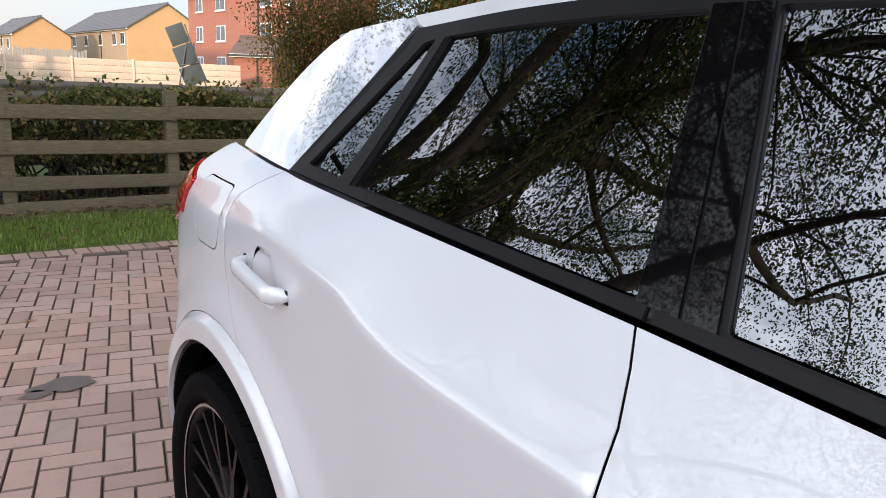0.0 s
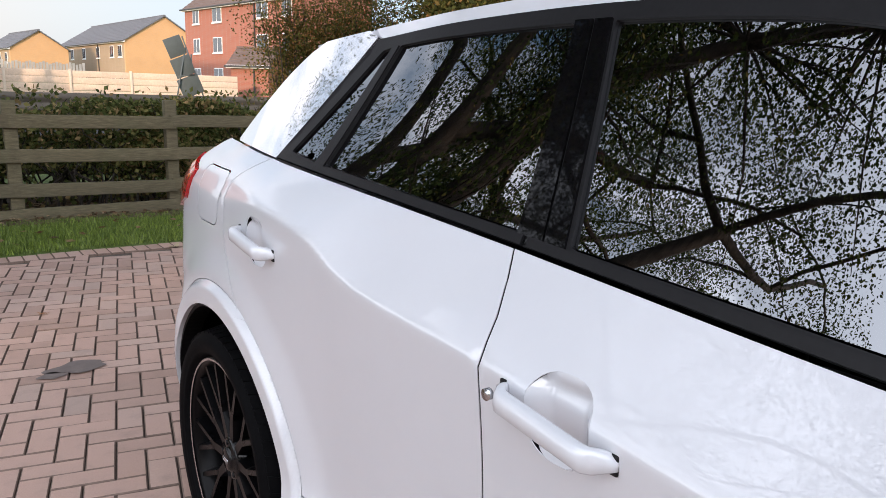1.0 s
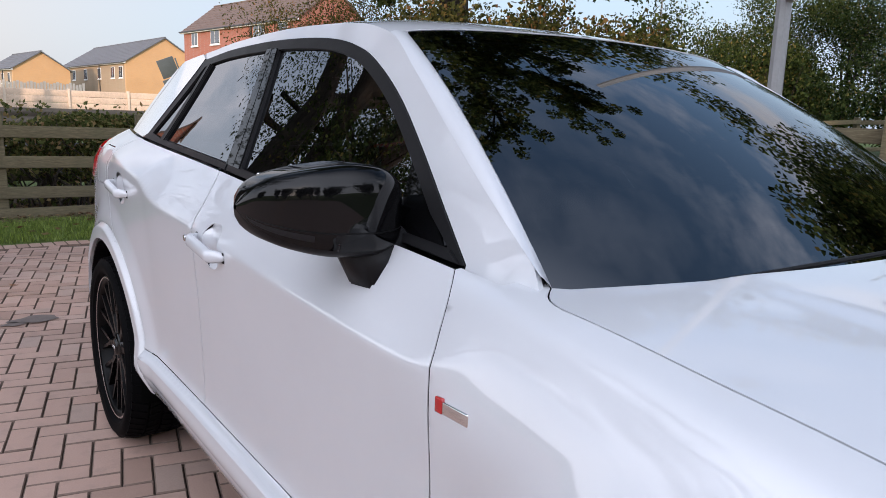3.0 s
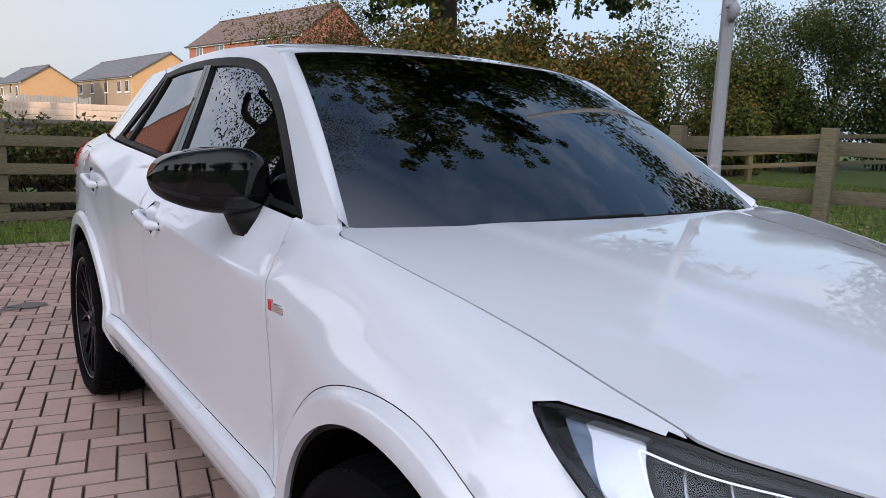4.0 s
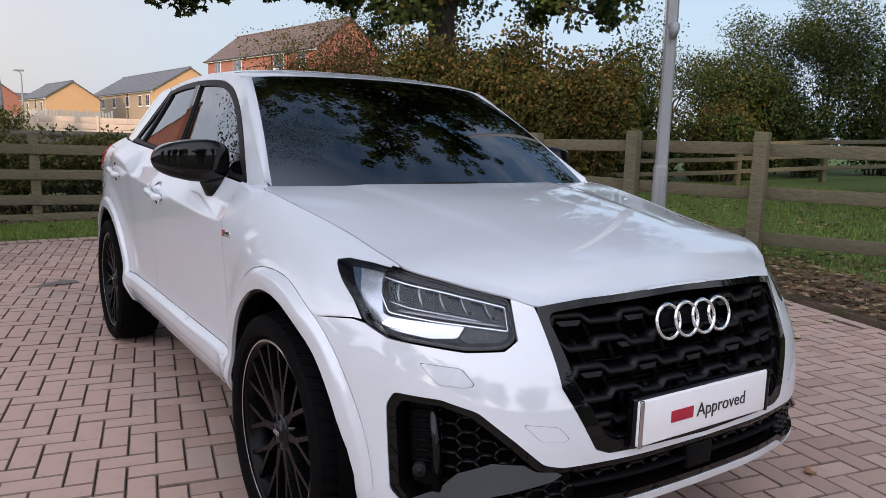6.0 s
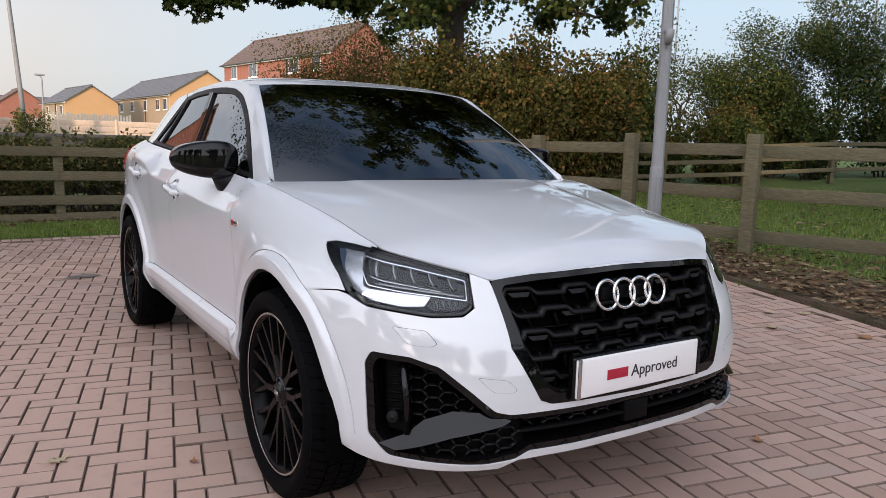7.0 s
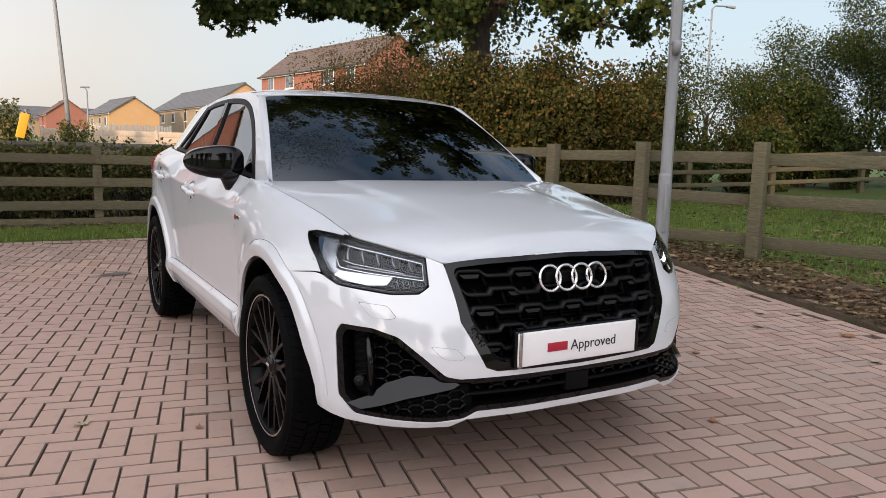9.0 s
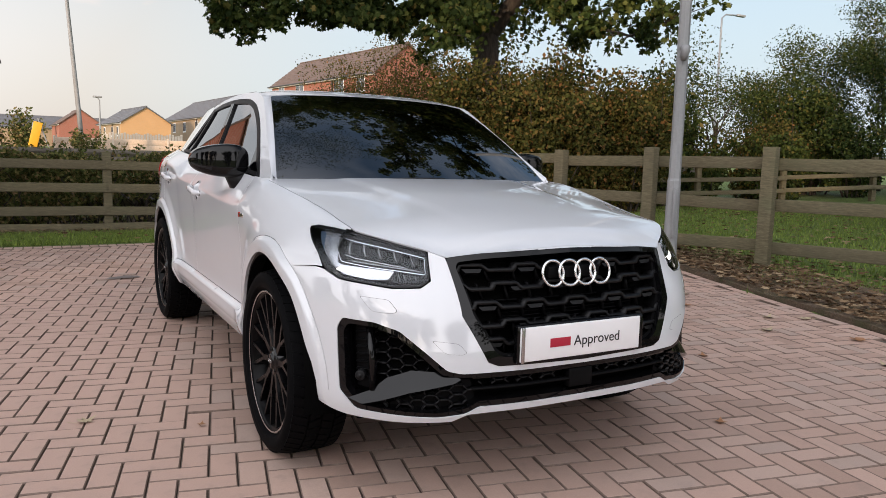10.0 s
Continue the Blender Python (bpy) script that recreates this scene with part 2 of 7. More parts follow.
PAVER_EDGE = plain("dirty_block_edge", (.20, .145, .12), .95, vary=.35, scale=60, spec=.1)
PAVER, SAND, SOIL, TURF = paver(), joint_sand(), soil(), turf()
GRASS = blades("grass_blade", (.058, .098, .010), (.145, .20, .028))
STRAW = blades("dry_grass", (.12, .09, .045), (.22, .17, .09))
LEAF_HEDGE = leaf("hedge_leaf", (0, (.042, .058, .018)), (.5, (.11, .125, .040)), (.75, (.19, .175, .062)), (1, (.30, .20, .10)))
LEAF_DARK = leaf("tree_leaf", (0, (.018, .03, .010)), (.55, (.045, .068, .018)), (.9, (.09, .11, .03)), (1, (.17, .13, .04)))
LEAF_SHRUB = leaf("shrub_leaf", (0, (.024, .030, .010)), (.45, (.060, .066, .018)), (.75, (.105, .095, .028)), (.92, (.15, .10, .035)), (1, (.20, .10, .04)))
LEAF_AUTUMN = leaf("turning_leaf", (0, (.04, .05, .014)), (.5, (.085, .09, .025)), (.8, (.15, .11, .035)), (1, (.22, .10, .035)))
LEAF_BROWN = leaf("fallen_leaf", (0, (.05, .03, .017)), (.45, (.13, .080, .046)), (.8, (.24, .165, .10)), (1, (.36, .27, .17)))
BARK, FENCE_WOOD = bark(), fence_wood()
POLE_METAL = grey_metal("galvanised_pole", (.30, .31, .32), .15, .7)
BRICK_RED = brick_wall("red_brick", (.36, .12, .075), (.30, .10, .065), (.30, .25, .21))
BRICK_BUFF = brick_wall("buff_brick", (.60, .34, .15), (.54, .31, .14), (.50, .38, .25))
BRICK_TAN = brick_wall("tan_brick", (.36, .26, .16), (.31, .225, .145), (.36, .30, .23))

# ---- mesh tools ----
from mathutils.geometry import delaunay_2d_cdt


def part(name, bm, material, parent=None, label="", smooth_faces=True):
    """Links a bmesh as one mesh object under a thing or a part."""
    me = bpy.data.meshes.new(name)
    flat = bm.faces.layers.int.get("flat")
    for f in bm.faces:
        f.smooth = smooth_faces and not (flat is not None and f[flat])
    bm.to_mesh(me)
    bm.free()
    if material:
        me.materials.append(material)
    ob = new(name, me)
    if parent is not None:
        ob.parent = parent
        ob.matrix_parent_inverse = parent.matrix_world.inverted()
    if label:
        ob["label"] = label
    return ob


def raw(name, verts, faces, material, parent=None, label="", smooth_faces=False):
    me = bpy.data.meshes.new(name)
    me.from_pydata(verts, [], faces)
    me.polygons.foreach_set("use_smooth", [smooth_faces] * len(faces))
    if material:
        me.materials.append(material)
    me.update()
    ob = new(name, me)
    if parent is not None:
        ob.parent = parent
        ob.matrix_parent_inverse = parent.matrix_world.inverted()
    if label:
        ob["label"] = label
    return ob


def thing(name, at, label, category, group="", kind=""):
    ob = new(name)
    ob.location = at
    ob.empty_display_size = .1
    bpy.context.view_layer.update()
    return tagged(ob, label, category, group, kind)


def box(bm, lo, hi, bevel=0.0, m=None):
    """Adds a box between two corners, with bevelled edges."""
    made = bmesh.ops.create_cube(bm, size=1.0)["verts"]
    mid, size = [(a + b) / 2 for a, b in zip(lo, hi)], [b - a for a, b in zip(lo, hi)]
    for v in made:
        v.co = Vector(mid[i] + v.co[i] * size[i] for i in range(3))
    if bevel:
        edges = list({e for v in made for e in v.link_edges})
        made = bmesh.ops.bevel(bm, geom=edges, offset=bevel, segments=2, profile=.6, affect="EDGES")["verts"]
    if m is not None:
        for v in made:
            v.co = m @ v.co
    return made


def boxed(lo, hi, bevel=0.0, m=None):
    bm = bmesh.new()
    box(bm, lo, hi, bevel, m)
    return bm


def tube(bm, path, radii, sides=10, caps=True):
    """A round bar through the points of a path, with a radius at each."""
    path = [Vector(p) for p in path]
    rings = []
    side = None
    for i, p in enumerate(path):
        d = (path[min(i + 1, len(path) - 1)] - path[max(i - 1, 0)]).normalized()
        if side is None:
            side = d.orthogonal().normalized()
        side = (side - d * side.dot(d)).normalized()
        up = d.cross(side)
        r = radii[i] if hasattr(radii, "__len__") else radii
        rings.append([bm.verts.new(p + (side * math.cos(a) + up * math.sin(a)) * r)
                      for a in (math.tau * k / sides for k in range(sides))])
    for a, b in zip(rings, rings[1:]):
        for k in range(sides):
            bm.faces.new((a[k], a[(k + 1) % sides], b[(k + 1) % sides], b[k]))
    if caps:
        bm.faces.new(rings[0][::-1])
        bm.faces.new(rings[-1])
    return bm


def lathe(profile, steps, axis="x"):
    """Turns a profile of (along, radius) points round an axis."""
    bm = bmesh.new()
    rings = []
    for k in range(steps):
        a = math.tau * k / steps
        rings.append([bm.verts.new((p, r * math.cos(a), r * math.sin(a))) for p, r in profile])
    for k in range(steps):
        a, b = rings[k], rings[(k + 1) % steps]
        for i in range(len(profile) - 1):
            bm.faces.new((a[i], a[i + 1], b[i + 1], b[i]))
    return bm


def line(points, step):
    """Densifies a polyline."""
    out = []
    for a, b in zip(points, points[1:]):
        n = max(1, int(math.hypot(b[0] - a[0], b[1] - a[1]) / step))
        out += [(a[0] + (b[0] - a[0]) * k / n, a[1] + (b[1] - a[1]) * k / n) for k in range(n)]
    return out + [tuple(points[-1])]


def rounded(points, radius, step=.02):
    """A closed outline with rounded corners, densified. A point may carry its own radius."""
    n, out = len(points), []
    for i in range(n):
        a, p, b = points[i - 1], points[i], points[(i + 1) % n]
        r = p[2] if len(p) > 2 else radius
        va = Vector((a[0] - p[0], a[1] - p[1]))
        vb = Vector((b[0] - p[0], b[1] - p[1]))
        c = Vector(p[:2])
        k = min(r, va.length * .48, vb.length * .48)
        if k < 1e-4:
            out.append(tuple(c))
            continue
        s, e = c + va.normalized() * k, c + vb.normalized() * k
        for t in (0, .2, .4, .6, .8, 1):
            out.append(tuple(s * (1 - t) ** 2 + c * 2 * t * (1 - t) + e * t * t))
    closed = line(out + [out[0]], step)[:-1]
    clean = []
    for p in closed:
        if not clean or math.hypot(p[0] - clean[-1][0], p[1] - clean[-1][1]) > 1e-4:
            clean.append(p)
    return clean


def inside(poly, x, y):
    px = np.array([p[0] for p in poly])
    py = np.array([p[1] for p in poly])
    hit = np.zeros(len(x), bool)
    for i in range(len(poly)):
        j = i - 1
        cross = (py[i] > y) != (py[j] > y)
        with np.errstate(divide="ignore", invalid="ignore"):
            at = (px[j] - px[i]) * (y - py[i]) / (py[j] - py[i]) + px[i]
        hit ^= cross & (x < at)
    return hit


def sheet(outline, holes, fn, step, rim=0.0, clear=.45):
    """A curved sheet: the outline (with holes) is filled with a fine net and laid on the surface fn(a, b).
    rim: depth by which its edges are folded back."""
    loops = [outline] + list(holes)
    pts, edges = [], []
    for lp in loops:
        base = len(pts)
        pts += [tuple(p[:2]) for p in lp]
        edges += [(base + i, base + (i + 1) % len(lp)) for i in range(len(lp))]
    arr = np.array(pts)
    sx, sy = step if isinstance(step, tuple) else (step, step)
    gx = np.arange(arr[:, 0].min() + sx * .5, arr[:, 0].max(), sx)
    gy = np.arange(arr[:, 1].min() + sy * .5, arr[:, 1].max(), sy)
    X, Y = (a.ravel() for a in np.meshgrid(gx, gy))
    keep = inside(outline, X, Y)
    for h in holes:
        keep &= ~inside(h, X, Y)
    X, Y = X[keep], Y[keep]
    if len(X):
        near = np.full(len(X), 1e9)
        for i in range(0, len(arr)):
            near = np.minimum(near, np.hypot((X - arr[i, 0]) / sx, (Y - arr[i, 1]) / sy))
        X, Y = X[near > clear], Y[near > clear]
    allp = [Vector(p) for p in pts] + [Vector((float(a), float(b))) for a, b in zip(X, Y)]
    v2, _, tris, _, _, _ = delaunay_2d_cdt(allp, edges, [], 0, 1e-6)
    c = np.array([[(v2[t[0]][k] + v2[t[1]][k] + v2[t[2]][k]) / 3 for k in (0, 1)] for t in tris])
    keep = inside(outline, c[:, 0], c[:, 1])
    for h in holes:
        keep &= ~inside(h, c[:, 0], c[:, 1])
    a = np.array([[v[0], v[1]] for v in v2])
    x, y, z = (np.broadcast_to(q, (len(a),)) for q in fn(a[:, 0], a[:, 1]))
    bm = bmesh.new()
    vs = [bm.verts.new((float(x[i]), float(y[i]), float(z[i]))) for i in range(len(a))]
    for t, ok in zip(tris, keep):
        if ok:
            p, q, o = (a[i] for i in t)
            longest = max(np.hypot(*(p - q)), np.hypot(*(q - o)), np.hypot(*(o - p)))
            if abs((q[0] - p[0]) * (o[1] - p[1]) - (o[0] - p[0]) * (q[1] - p[1])) < longest * 3e-5:
                continue            # slivers along a straight edge
            bm.faces.new([vs[i] for i in t])
    bmesh.ops.delete(bm, geom=[v for v in bm.verts if not v.link_faces], context="VERTS")
    return bm


def face_out(bm, outward, rim=0.0):
    """Turns all faces towards outward(place), then folds the edge back by rim."""
    bm.normal_update()
    total = sum(f.normal.dot(Vector(outward(f.calc_center_median()))) * f.calc_area() for f in bm.faces)
    if total < 0:
        bmesh.ops.reverse_faces(bm, faces=bm.faces)
        bm.normal_update()
    if rim:
        # the folded edge has vertices of its own, so that it never softens the skin's shading
        flat = bm.faces.layers.int.new("flat")
        bm.normal_update()
        border = [e for e in bm.edges if e.is_boundary]
        front, rear = {}, {}
        for e in border:
            for v in e.verts:
                if v not in front:
                    front[v] = v.co.copy()
                    rear[v] = v.co - v.normal * rim
        quads = []
        for e in border:
            loop = e.link_loops[0]
            quads.append((loop.link_loop_next.vert, loop.vert))
        fv = {v: bm.verts.new(c) for v, c in front.items()}
        bv = {v: bm.verts.new(c) for v, c in rear.items()}
        for a, b in quads:
            f = bm.faces.new((fv[a], fv[b], bv[b], bv[a]))
            f[flat] = 1
    return bm
# ---- car shape: smooth curves through a few design points ----
def curve(*pts):
    """A smooth function of one number through a few (x, value) points, without overshoot."""
    x = np.array([p[0] for p in pts], float)
    v = np.array([p[1] for p in pts], float)
    h, d = np.diff(x), np.diff(v) / np.diff(x)
    m = np.zeros(len(x))
    m[0], m[-1] = d[0], d[-1]
    for i in range(1, len(x) - 1):
        if d[i - 1] * d[i] > 0:
            a, b = 2 * h[i] + h[i - 1], h[i] + 2 * h[i - 1]
            m[i] = (a + b) / (a / d[i - 1] + b / d[i])

    def value(q):
        q = np.asarray(q, float)
        i = np.clip(np.searchsorted(x, q) - 1, 0, len(x) - 2)
        t = np.clip((q - x[i]) / h[i], 0, 1)
        return (v[i] * (1 + 2 * t) * (1 - t) ** 2 + m[i] * h[i] * t * (1 - t) ** 2
                + v[i + 1] * t * t * (3 - 2 * t) + m[i + 1] * h[i] * t * t * (t - 1))
    return value


def ramp(x, r):
    """A softened max(x, 0)."""
    return (np.sqrt(x * x + r * r) + x) / 2


def smooth(a, b, x):
    t = np.clip((np.asarray(x, float) - a) / (b - a), 0, 1)
    return t * t * (3 - 2 * t)


# s runs round the car: nose centre at -1.39, equal to y along the flank, tail centre at 4.22
WHEELBASE, HUB, ARCH, GROUND = 2.595, 0.332, 0.346, -0.022
LEVELS = [
    # half-width, y and height of five rails, each over s
    dict(w=curve((-1.39, 0), (-1.19, .19), (-.99, .38), (-.82, .54), (-.64, .67), (-.465, .77), (-.3, .815), (-.15, .82), (.5, .822), (2.1, .822), (2.9, .81), (3.15, .76), (3.4, .60), (4.22, 0)),
         y=curve((-1.39, -.775), (-1.19, -.77), (-.99, -.745), (-.82, -.70), (-.64, -.605), (-.465, -.46), (-.3, -.3), (-.15, -.15), (0, 0), (2.8, 2.8), (3.0, 3.0), (3.15, 3.13), (3.4, 3.27), (4.22, 3.33)),
         z=curve((-1.39, .24), (-.9, .225), (-.6, .225), (-.3, .25), (0, .29), (2.6, .29), (3.1, .28), (4.22, .28))),
    dict(w=curve((-1.39, 0), (-1.19, .20), (-.99, .40), (-.82, .565), (-.64, .70), (-.465, .795), (-.3, .838), (-.15, .86), (.5, .868), (2.1, .868), (2.9, .855), (3.15, .80), (3.4, .63), (4.22, 0)),
         y=curve((-1.39, -.815), (-1.19, -.81), (-.99, -.785), (-.82, -.735), (-.64, -.63), (-.465, -.475), (-.3, -.305), (-.15, -.15), (0, 0), (2.8, 2.8), (3.0, 3.0), (3.15, 3.14), (3.4, 3.29), (4.22, 3.36)),
         z=curve((-1.39, .315), (-.9, .31), (-.6, .31), (-.3, .34), (0, .37), (2.6, .38), (3.1, .4), (4.22, .4))),
    dict(w=curve((-1.39, 0), (-1.19, .20), (-.99, .40), (-.82, .56), (-.64, .695), (-.465, .795), (-.3, .838), (-.15, .85), (.2, .842), (.55, .826), (2.0, .826), (2.3, .838), (2.9, .85), (3.15, .80), (3.4, .63), (4.22, 0)),
         y=curve((-1.39, -.815), (-1.19, -.81), (-.99, -.785), (-.82, -.73), (-.64, -.62), (-.465, -.465), (-.3, -.305), (-.15, -.15), (0, 0), (2.8, 2.8), (3.0, 3.0), (3.15, 3.14), (3.4, 3.29), (4.22, 3.37)),
         z=curve((-1.39, .48), (-.6, .48), (-.2, .47), (.3, .455), (1.6, .445), (2.2, .47), (4.22, .5))),
    dict(w=curve((-1.39, 0), (-1.19, .20), (-.99, .40), (-.82, .56), (-.64, .70), (-.465, .80), (-.3, .845), (-.15, .86), (.25, .862), (.58, .86), (1.5, .862), (2.1, .868), (2.6, .866), (2.95, .83), (3.15, .775), (3.4, .61), (4.22, 0)),
         y=curve((-1.39, -.79), (-1.19, -.787), (-.99, -.763), (-.82, -.71), (-.64, -.60), (-.465, -.455), (-.3, -.30), (-.15, -.15), (0, 0), (2.8, 2.8), (3.0, 3.0), (3.15, 3.12), (3.4, 3.25), (4.22, 3.33)),
         z=curve((-1.39, .62), (-.82, .63), (-.6, .67), (-.45, .74), (-.3, .82), (-.1, .90), (.1, .94), (.26, .95), (.40, .925), (.56, .893), (.75, .897), (1.1, .915), (1.5, .943), (1.88, .965), (1.97, .985), (2.06, 1.02), (2.5, 1.055), (2.9, 1.06), (3.2, 1.02), (4.22, .98))),
    dict(w=curve((-1.39, 0), (-1.19, .22), (-.99, .452), (-.82, .52), (-.64, .615), (-.465, .695), (-.3, .722), (-.15, .735), (.1, .755), (.33, .768), (.56, .765), (1.1, .768), (1.62, .764), (2.1, .757), (2.5, .742), (2.95, .68), (3.15, .62), (3.4, .50), (4.22, 0)),
         y=curve((-1.39, -.705), (-1.19, -.695), (-.99, -.66), (-.82, -.612), (-.64, -.53), (-.465, -.425), (-.3, -.28), (-.15, -.15), (0, 0), (2.8, 2.8), (2.95, 2.95), (3.15, 3.06), (3.4, 3.14), (4.22, 3.2)),
         z=curve((-1.39, .826), (-1.19, .818), (-.99, .80), (-.82, .82), (-.64, .846), (-.465, .871), (-.3, .889), (-.15, .912), (.1, .965), (.33, 1.006), (.56, 1.022), (1.1, 1.052), (1.62, 1.085), (2.1, 1.11), (2.5, 1.13), (2.95, 1.15), (3.2, 1.12), (4.22, 1.05))),
]


def flank(s, z, proud=0.0):
    """Half-width, y and z of the lower body at s and height z."""
    s, z = np.broadcast_arrays(np.asarray(s, float), np.asarray(z, float))
    zs = [lev["z"](s) for lev in LEVELS]
    soft = (0, .03, .03, .003 + .055 * (1 - smooth(-.1, .45, s)) + .03 * smooth(2.3, 2.6, s))
    out = []
    for axis in "wy":
        v = [lev[axis](s) for lev in LEVELS]
        m = [(v[i + 1] - v[i]) / (zs[i + 1] - zs[i]) for i in range(4)]
        f = v[0] + m[0] * (z - zs[0])
        for i in (1, 2, 3):
            f = f + (m[i] - m[i - 1]) * ramp(z - zs[i], soft[i])
        out.append(f)
    w, y = out
    # end exactly on the top rail
    for i, axis in enumerate("wy"):
        v = [lev[axis](s) for lev in LEVELS]
        m = [(v[j + 1] - v[j]) / (zs[j + 1] - zs[j]) for j in range(4)]
        f = v[0] + m[0] * (zs[4] - zs[0])
        for j in (1, 2, 3):
            f = f + (m[j] - m[j - 1]) * ramp(zs[4] - zs[j], soft[j])
        k = np.clip((z - zs[3]) / np.maximum(zs[4] - zs[3], .01), 0, 1.3) ** 2
        if axis == "w":
            w = w + (v[4] - f) * k
        else:
            y = y + (v[4] - f) * k
    # the fullness of the wing and of the rear shoulder between crease and top
    rise = np.clip((z - zs[3]) / np.maximum(zs[4] - zs[3], .01), 0, 1)
    full = .016 * (1 - smooth(.2, .55, s)) * smooth(-.9, -.3, s) + .014 * smooth(2.0, 2.4, s)
    w = w + full * 4 * rise * (1 - rise)
    # front wing: one round sweep from the side to the bonnet
    z4, w4 = zs[4], LEVELS[4]["w"](s)
    up = np.clip((z - (z4 - .20)) / .20, 0, 1)
    sweep = w4 + (LEVELS[3]["w"](s) - w4) * np.clip(1 - up ** 2.2, 0, 1) ** .72
    k = smooth(-.36, -.20, s) * (1 - smooth(.34, .62, s)) * smooth(z4 - .30, z4 - .16, z)
    w = w + (sweep - w) * k
    for yc in (0, WHEELBASE):
        r = np.hypot(y - yc, z - ARCH)
        side = smooth(-.62, -.35, s) * (1 - smooth(3.1, 3.3, s))
        w = w + side * (.016 * (1 - smooth(.450, .4665, r)) + .012 * (1 - smooth(.468, .57, r))) * (.35 + .65 * smooth(.28, .52, z))
    if proud:
        e = 1e-3
        a, b = LEVELS[3], LEVELS[3]
        tw, ty = a["w"](s + e) - a["w"](s - e), b["y"](s + e) - b["y"](s - e)
        n = np.hypot(tw, ty) + 1e-9
        w, y = w + proud * ty / n, y - proud * tw / n
    return w, y, z


BELT_W = curve((.3, .735), (.56, .738), (1.1, .742), (1.62, .738), (2.1, .733), (2.5, .722), (2.75, .70), (3.0, .66))
BELT_Z = LEVELS[4]["z"]
LEAN_IN = curve((.3, .41), (1.0, .42), (1.58, .44), (2.0, .50), (2.3, .57), (2.7, .60), (3.0, .62))


def upper(y, z, proud=0.0):
    """Half-width of the glasshouse side at y and height z."""
    y, z = np.broadcast_arrays(np.asarray(y, float), np.asarray(z, float))
    h = z - BELT_Z(y)
    w = BELT_W(y) - LEAN_IN(y) * h - .10 * h * (h - .33) * -1 * 1.0
    return w + proud, y, z


# bonnet: centre profile and the edge it meets
HOOD_C = curve((-.72, .822), (-.70, .842), (-.66, .866), (-.55, .902), (-.35, .945), (-.1, .985), (.15, 1.012), (.45, 1.035))
EDGE_S = np.linspace(-1.39, .45, 200)
EDGE = np.array([LEVELS[4][k](EDGE_S) for k in "wyz"])


def hood(w, y):
    w, y = np.broadcast_arrays(np.asarray(w, float), np.asarray(y, float))
    we = np.interp(y, EDGE[1], EDGE[0])
    ze = np.interp(y, EDGE[1], EDGE[2])
    t = np.abs(w) / np.maximum(we, .02)
    dome = .005 * (1 - smooth(-.03, .03, np.abs(w) - (.40 + .16 * y))) * smooth(-.66, -.1, y)
    front = np.interp(np.abs(w), EDGE[0][:75], EDGE[1][:75])
    lift = smooth(-.002, .07, y - front)
    return ze + (HOOD_C(y) - ze) * (1 - np.clip(t, 0, 1.1) ** 2.4) * lift + dome * (1 - np.clip(t, 0, 1) ** 4)


ROOF_C = curve((.95, 1.432), (1.2, 1.473), (1.5, 1.493), (1.8, 1.494), (2.2, 1.475), (2.6, 1.435), (2.8, 1.41))
RAIL_Z = curve((.41, 1.03), (.56, 1.115), (.75, 1.23), (.9, 1.325), (1.04, 1.406), (1.2, 1.437), (1.58, 1.452), (2.0, 1.445), (2.3, 1.43), (2.7, 1.40), (2.85, 1.385))


def roof(w, y):
    w, y = np.broadcast_arrays(np.asarray(w, float), np.asarray(y, float))
    we = upper(y, RAIL_Z(y))[0]
    t = np.abs(w) / we
    return ROOF_C(y) - (ROOF_C(y) - RAIL_Z(y)) * (.55 * t ** 2 + .45 * t ** 6)
# ---- ground ----
GZ = -0.022
PAVE_ANGLE = radians(-12)
PAVE_O = Vector((-.972, 3.814))


def right_edge(y):
    """x of the paving's edge towards the lawn."""
    return 3.52 + .33 * y + .012 * y * y * (y > 0)


BACK_EDGE = 7.15


def rise(x, y):
    """The lawn climbs gently away from the yard."""
    d = np.asarray(x, float) - (right_edge(np.asarray(y, float)) + .3)
    return .50 * smooth(0.5, 17, d) + .25 * smooth(20, 60, d)


def wave(x, y, k):
    return np.sin(x * 1.3 * k + 1.7) * np.cos(y * 1.1 * k - .4) * .5 + np.sin(x * 2.9 * k - y * 2.3 * k) * .3


# ---- the car ----
XC = 0.02
car = thing("car", (XC, 1.3, GROUND), "white compact crossover car with black trim and black alloy wheels", "car")
R, L = -1, 1


def on_flank(side, proud=0.0):
    def fn(s, z):
        w, y, zz = flank(s, z, proud)
        return XC + side * w, y, zz
    return fn


def on_nose(proud=0.0):
    """u is measured from the nose centre, positive to the car's right."""
    def fn(u, z):
        w, y, zz = flank(np.abs(u) - 1.39, z, proud)
        return XC - np.sign(u) * w, y, zz
    return fn


def on_upper(side, proud=0.0):
    def fn(y, z):
        w, yy, zz = upper(y, z, proud)
        return XC + side * w, yy, zz
    return fn


def away(side):
    return lambda p: (side, 0, .1)


def from_axis(p):
    return (p.x - XC, (p.y - 1.3) * .6, .1)


def skin(name, outline, fn, material, outward, parent=None, step=.022, rim=.012, holes=(), label=""):
    bm = sheet(outline, holes, fn, step)
    face_out(bm, outward, rim)
    return part(name, bm, material, parent or car, label)


def ring_arc(yc, r, a0, a1, n=24):
    """Points on a wheel-arch circle; angles in degrees from +y upwards."""
    return [(yc + r * math.cos(radians(a0 + (a1 - a0) * k / n)), ARCH + r * math.sin(radians(a0 + (a1 - a0) * k / n))) for k in range(n + 1)]


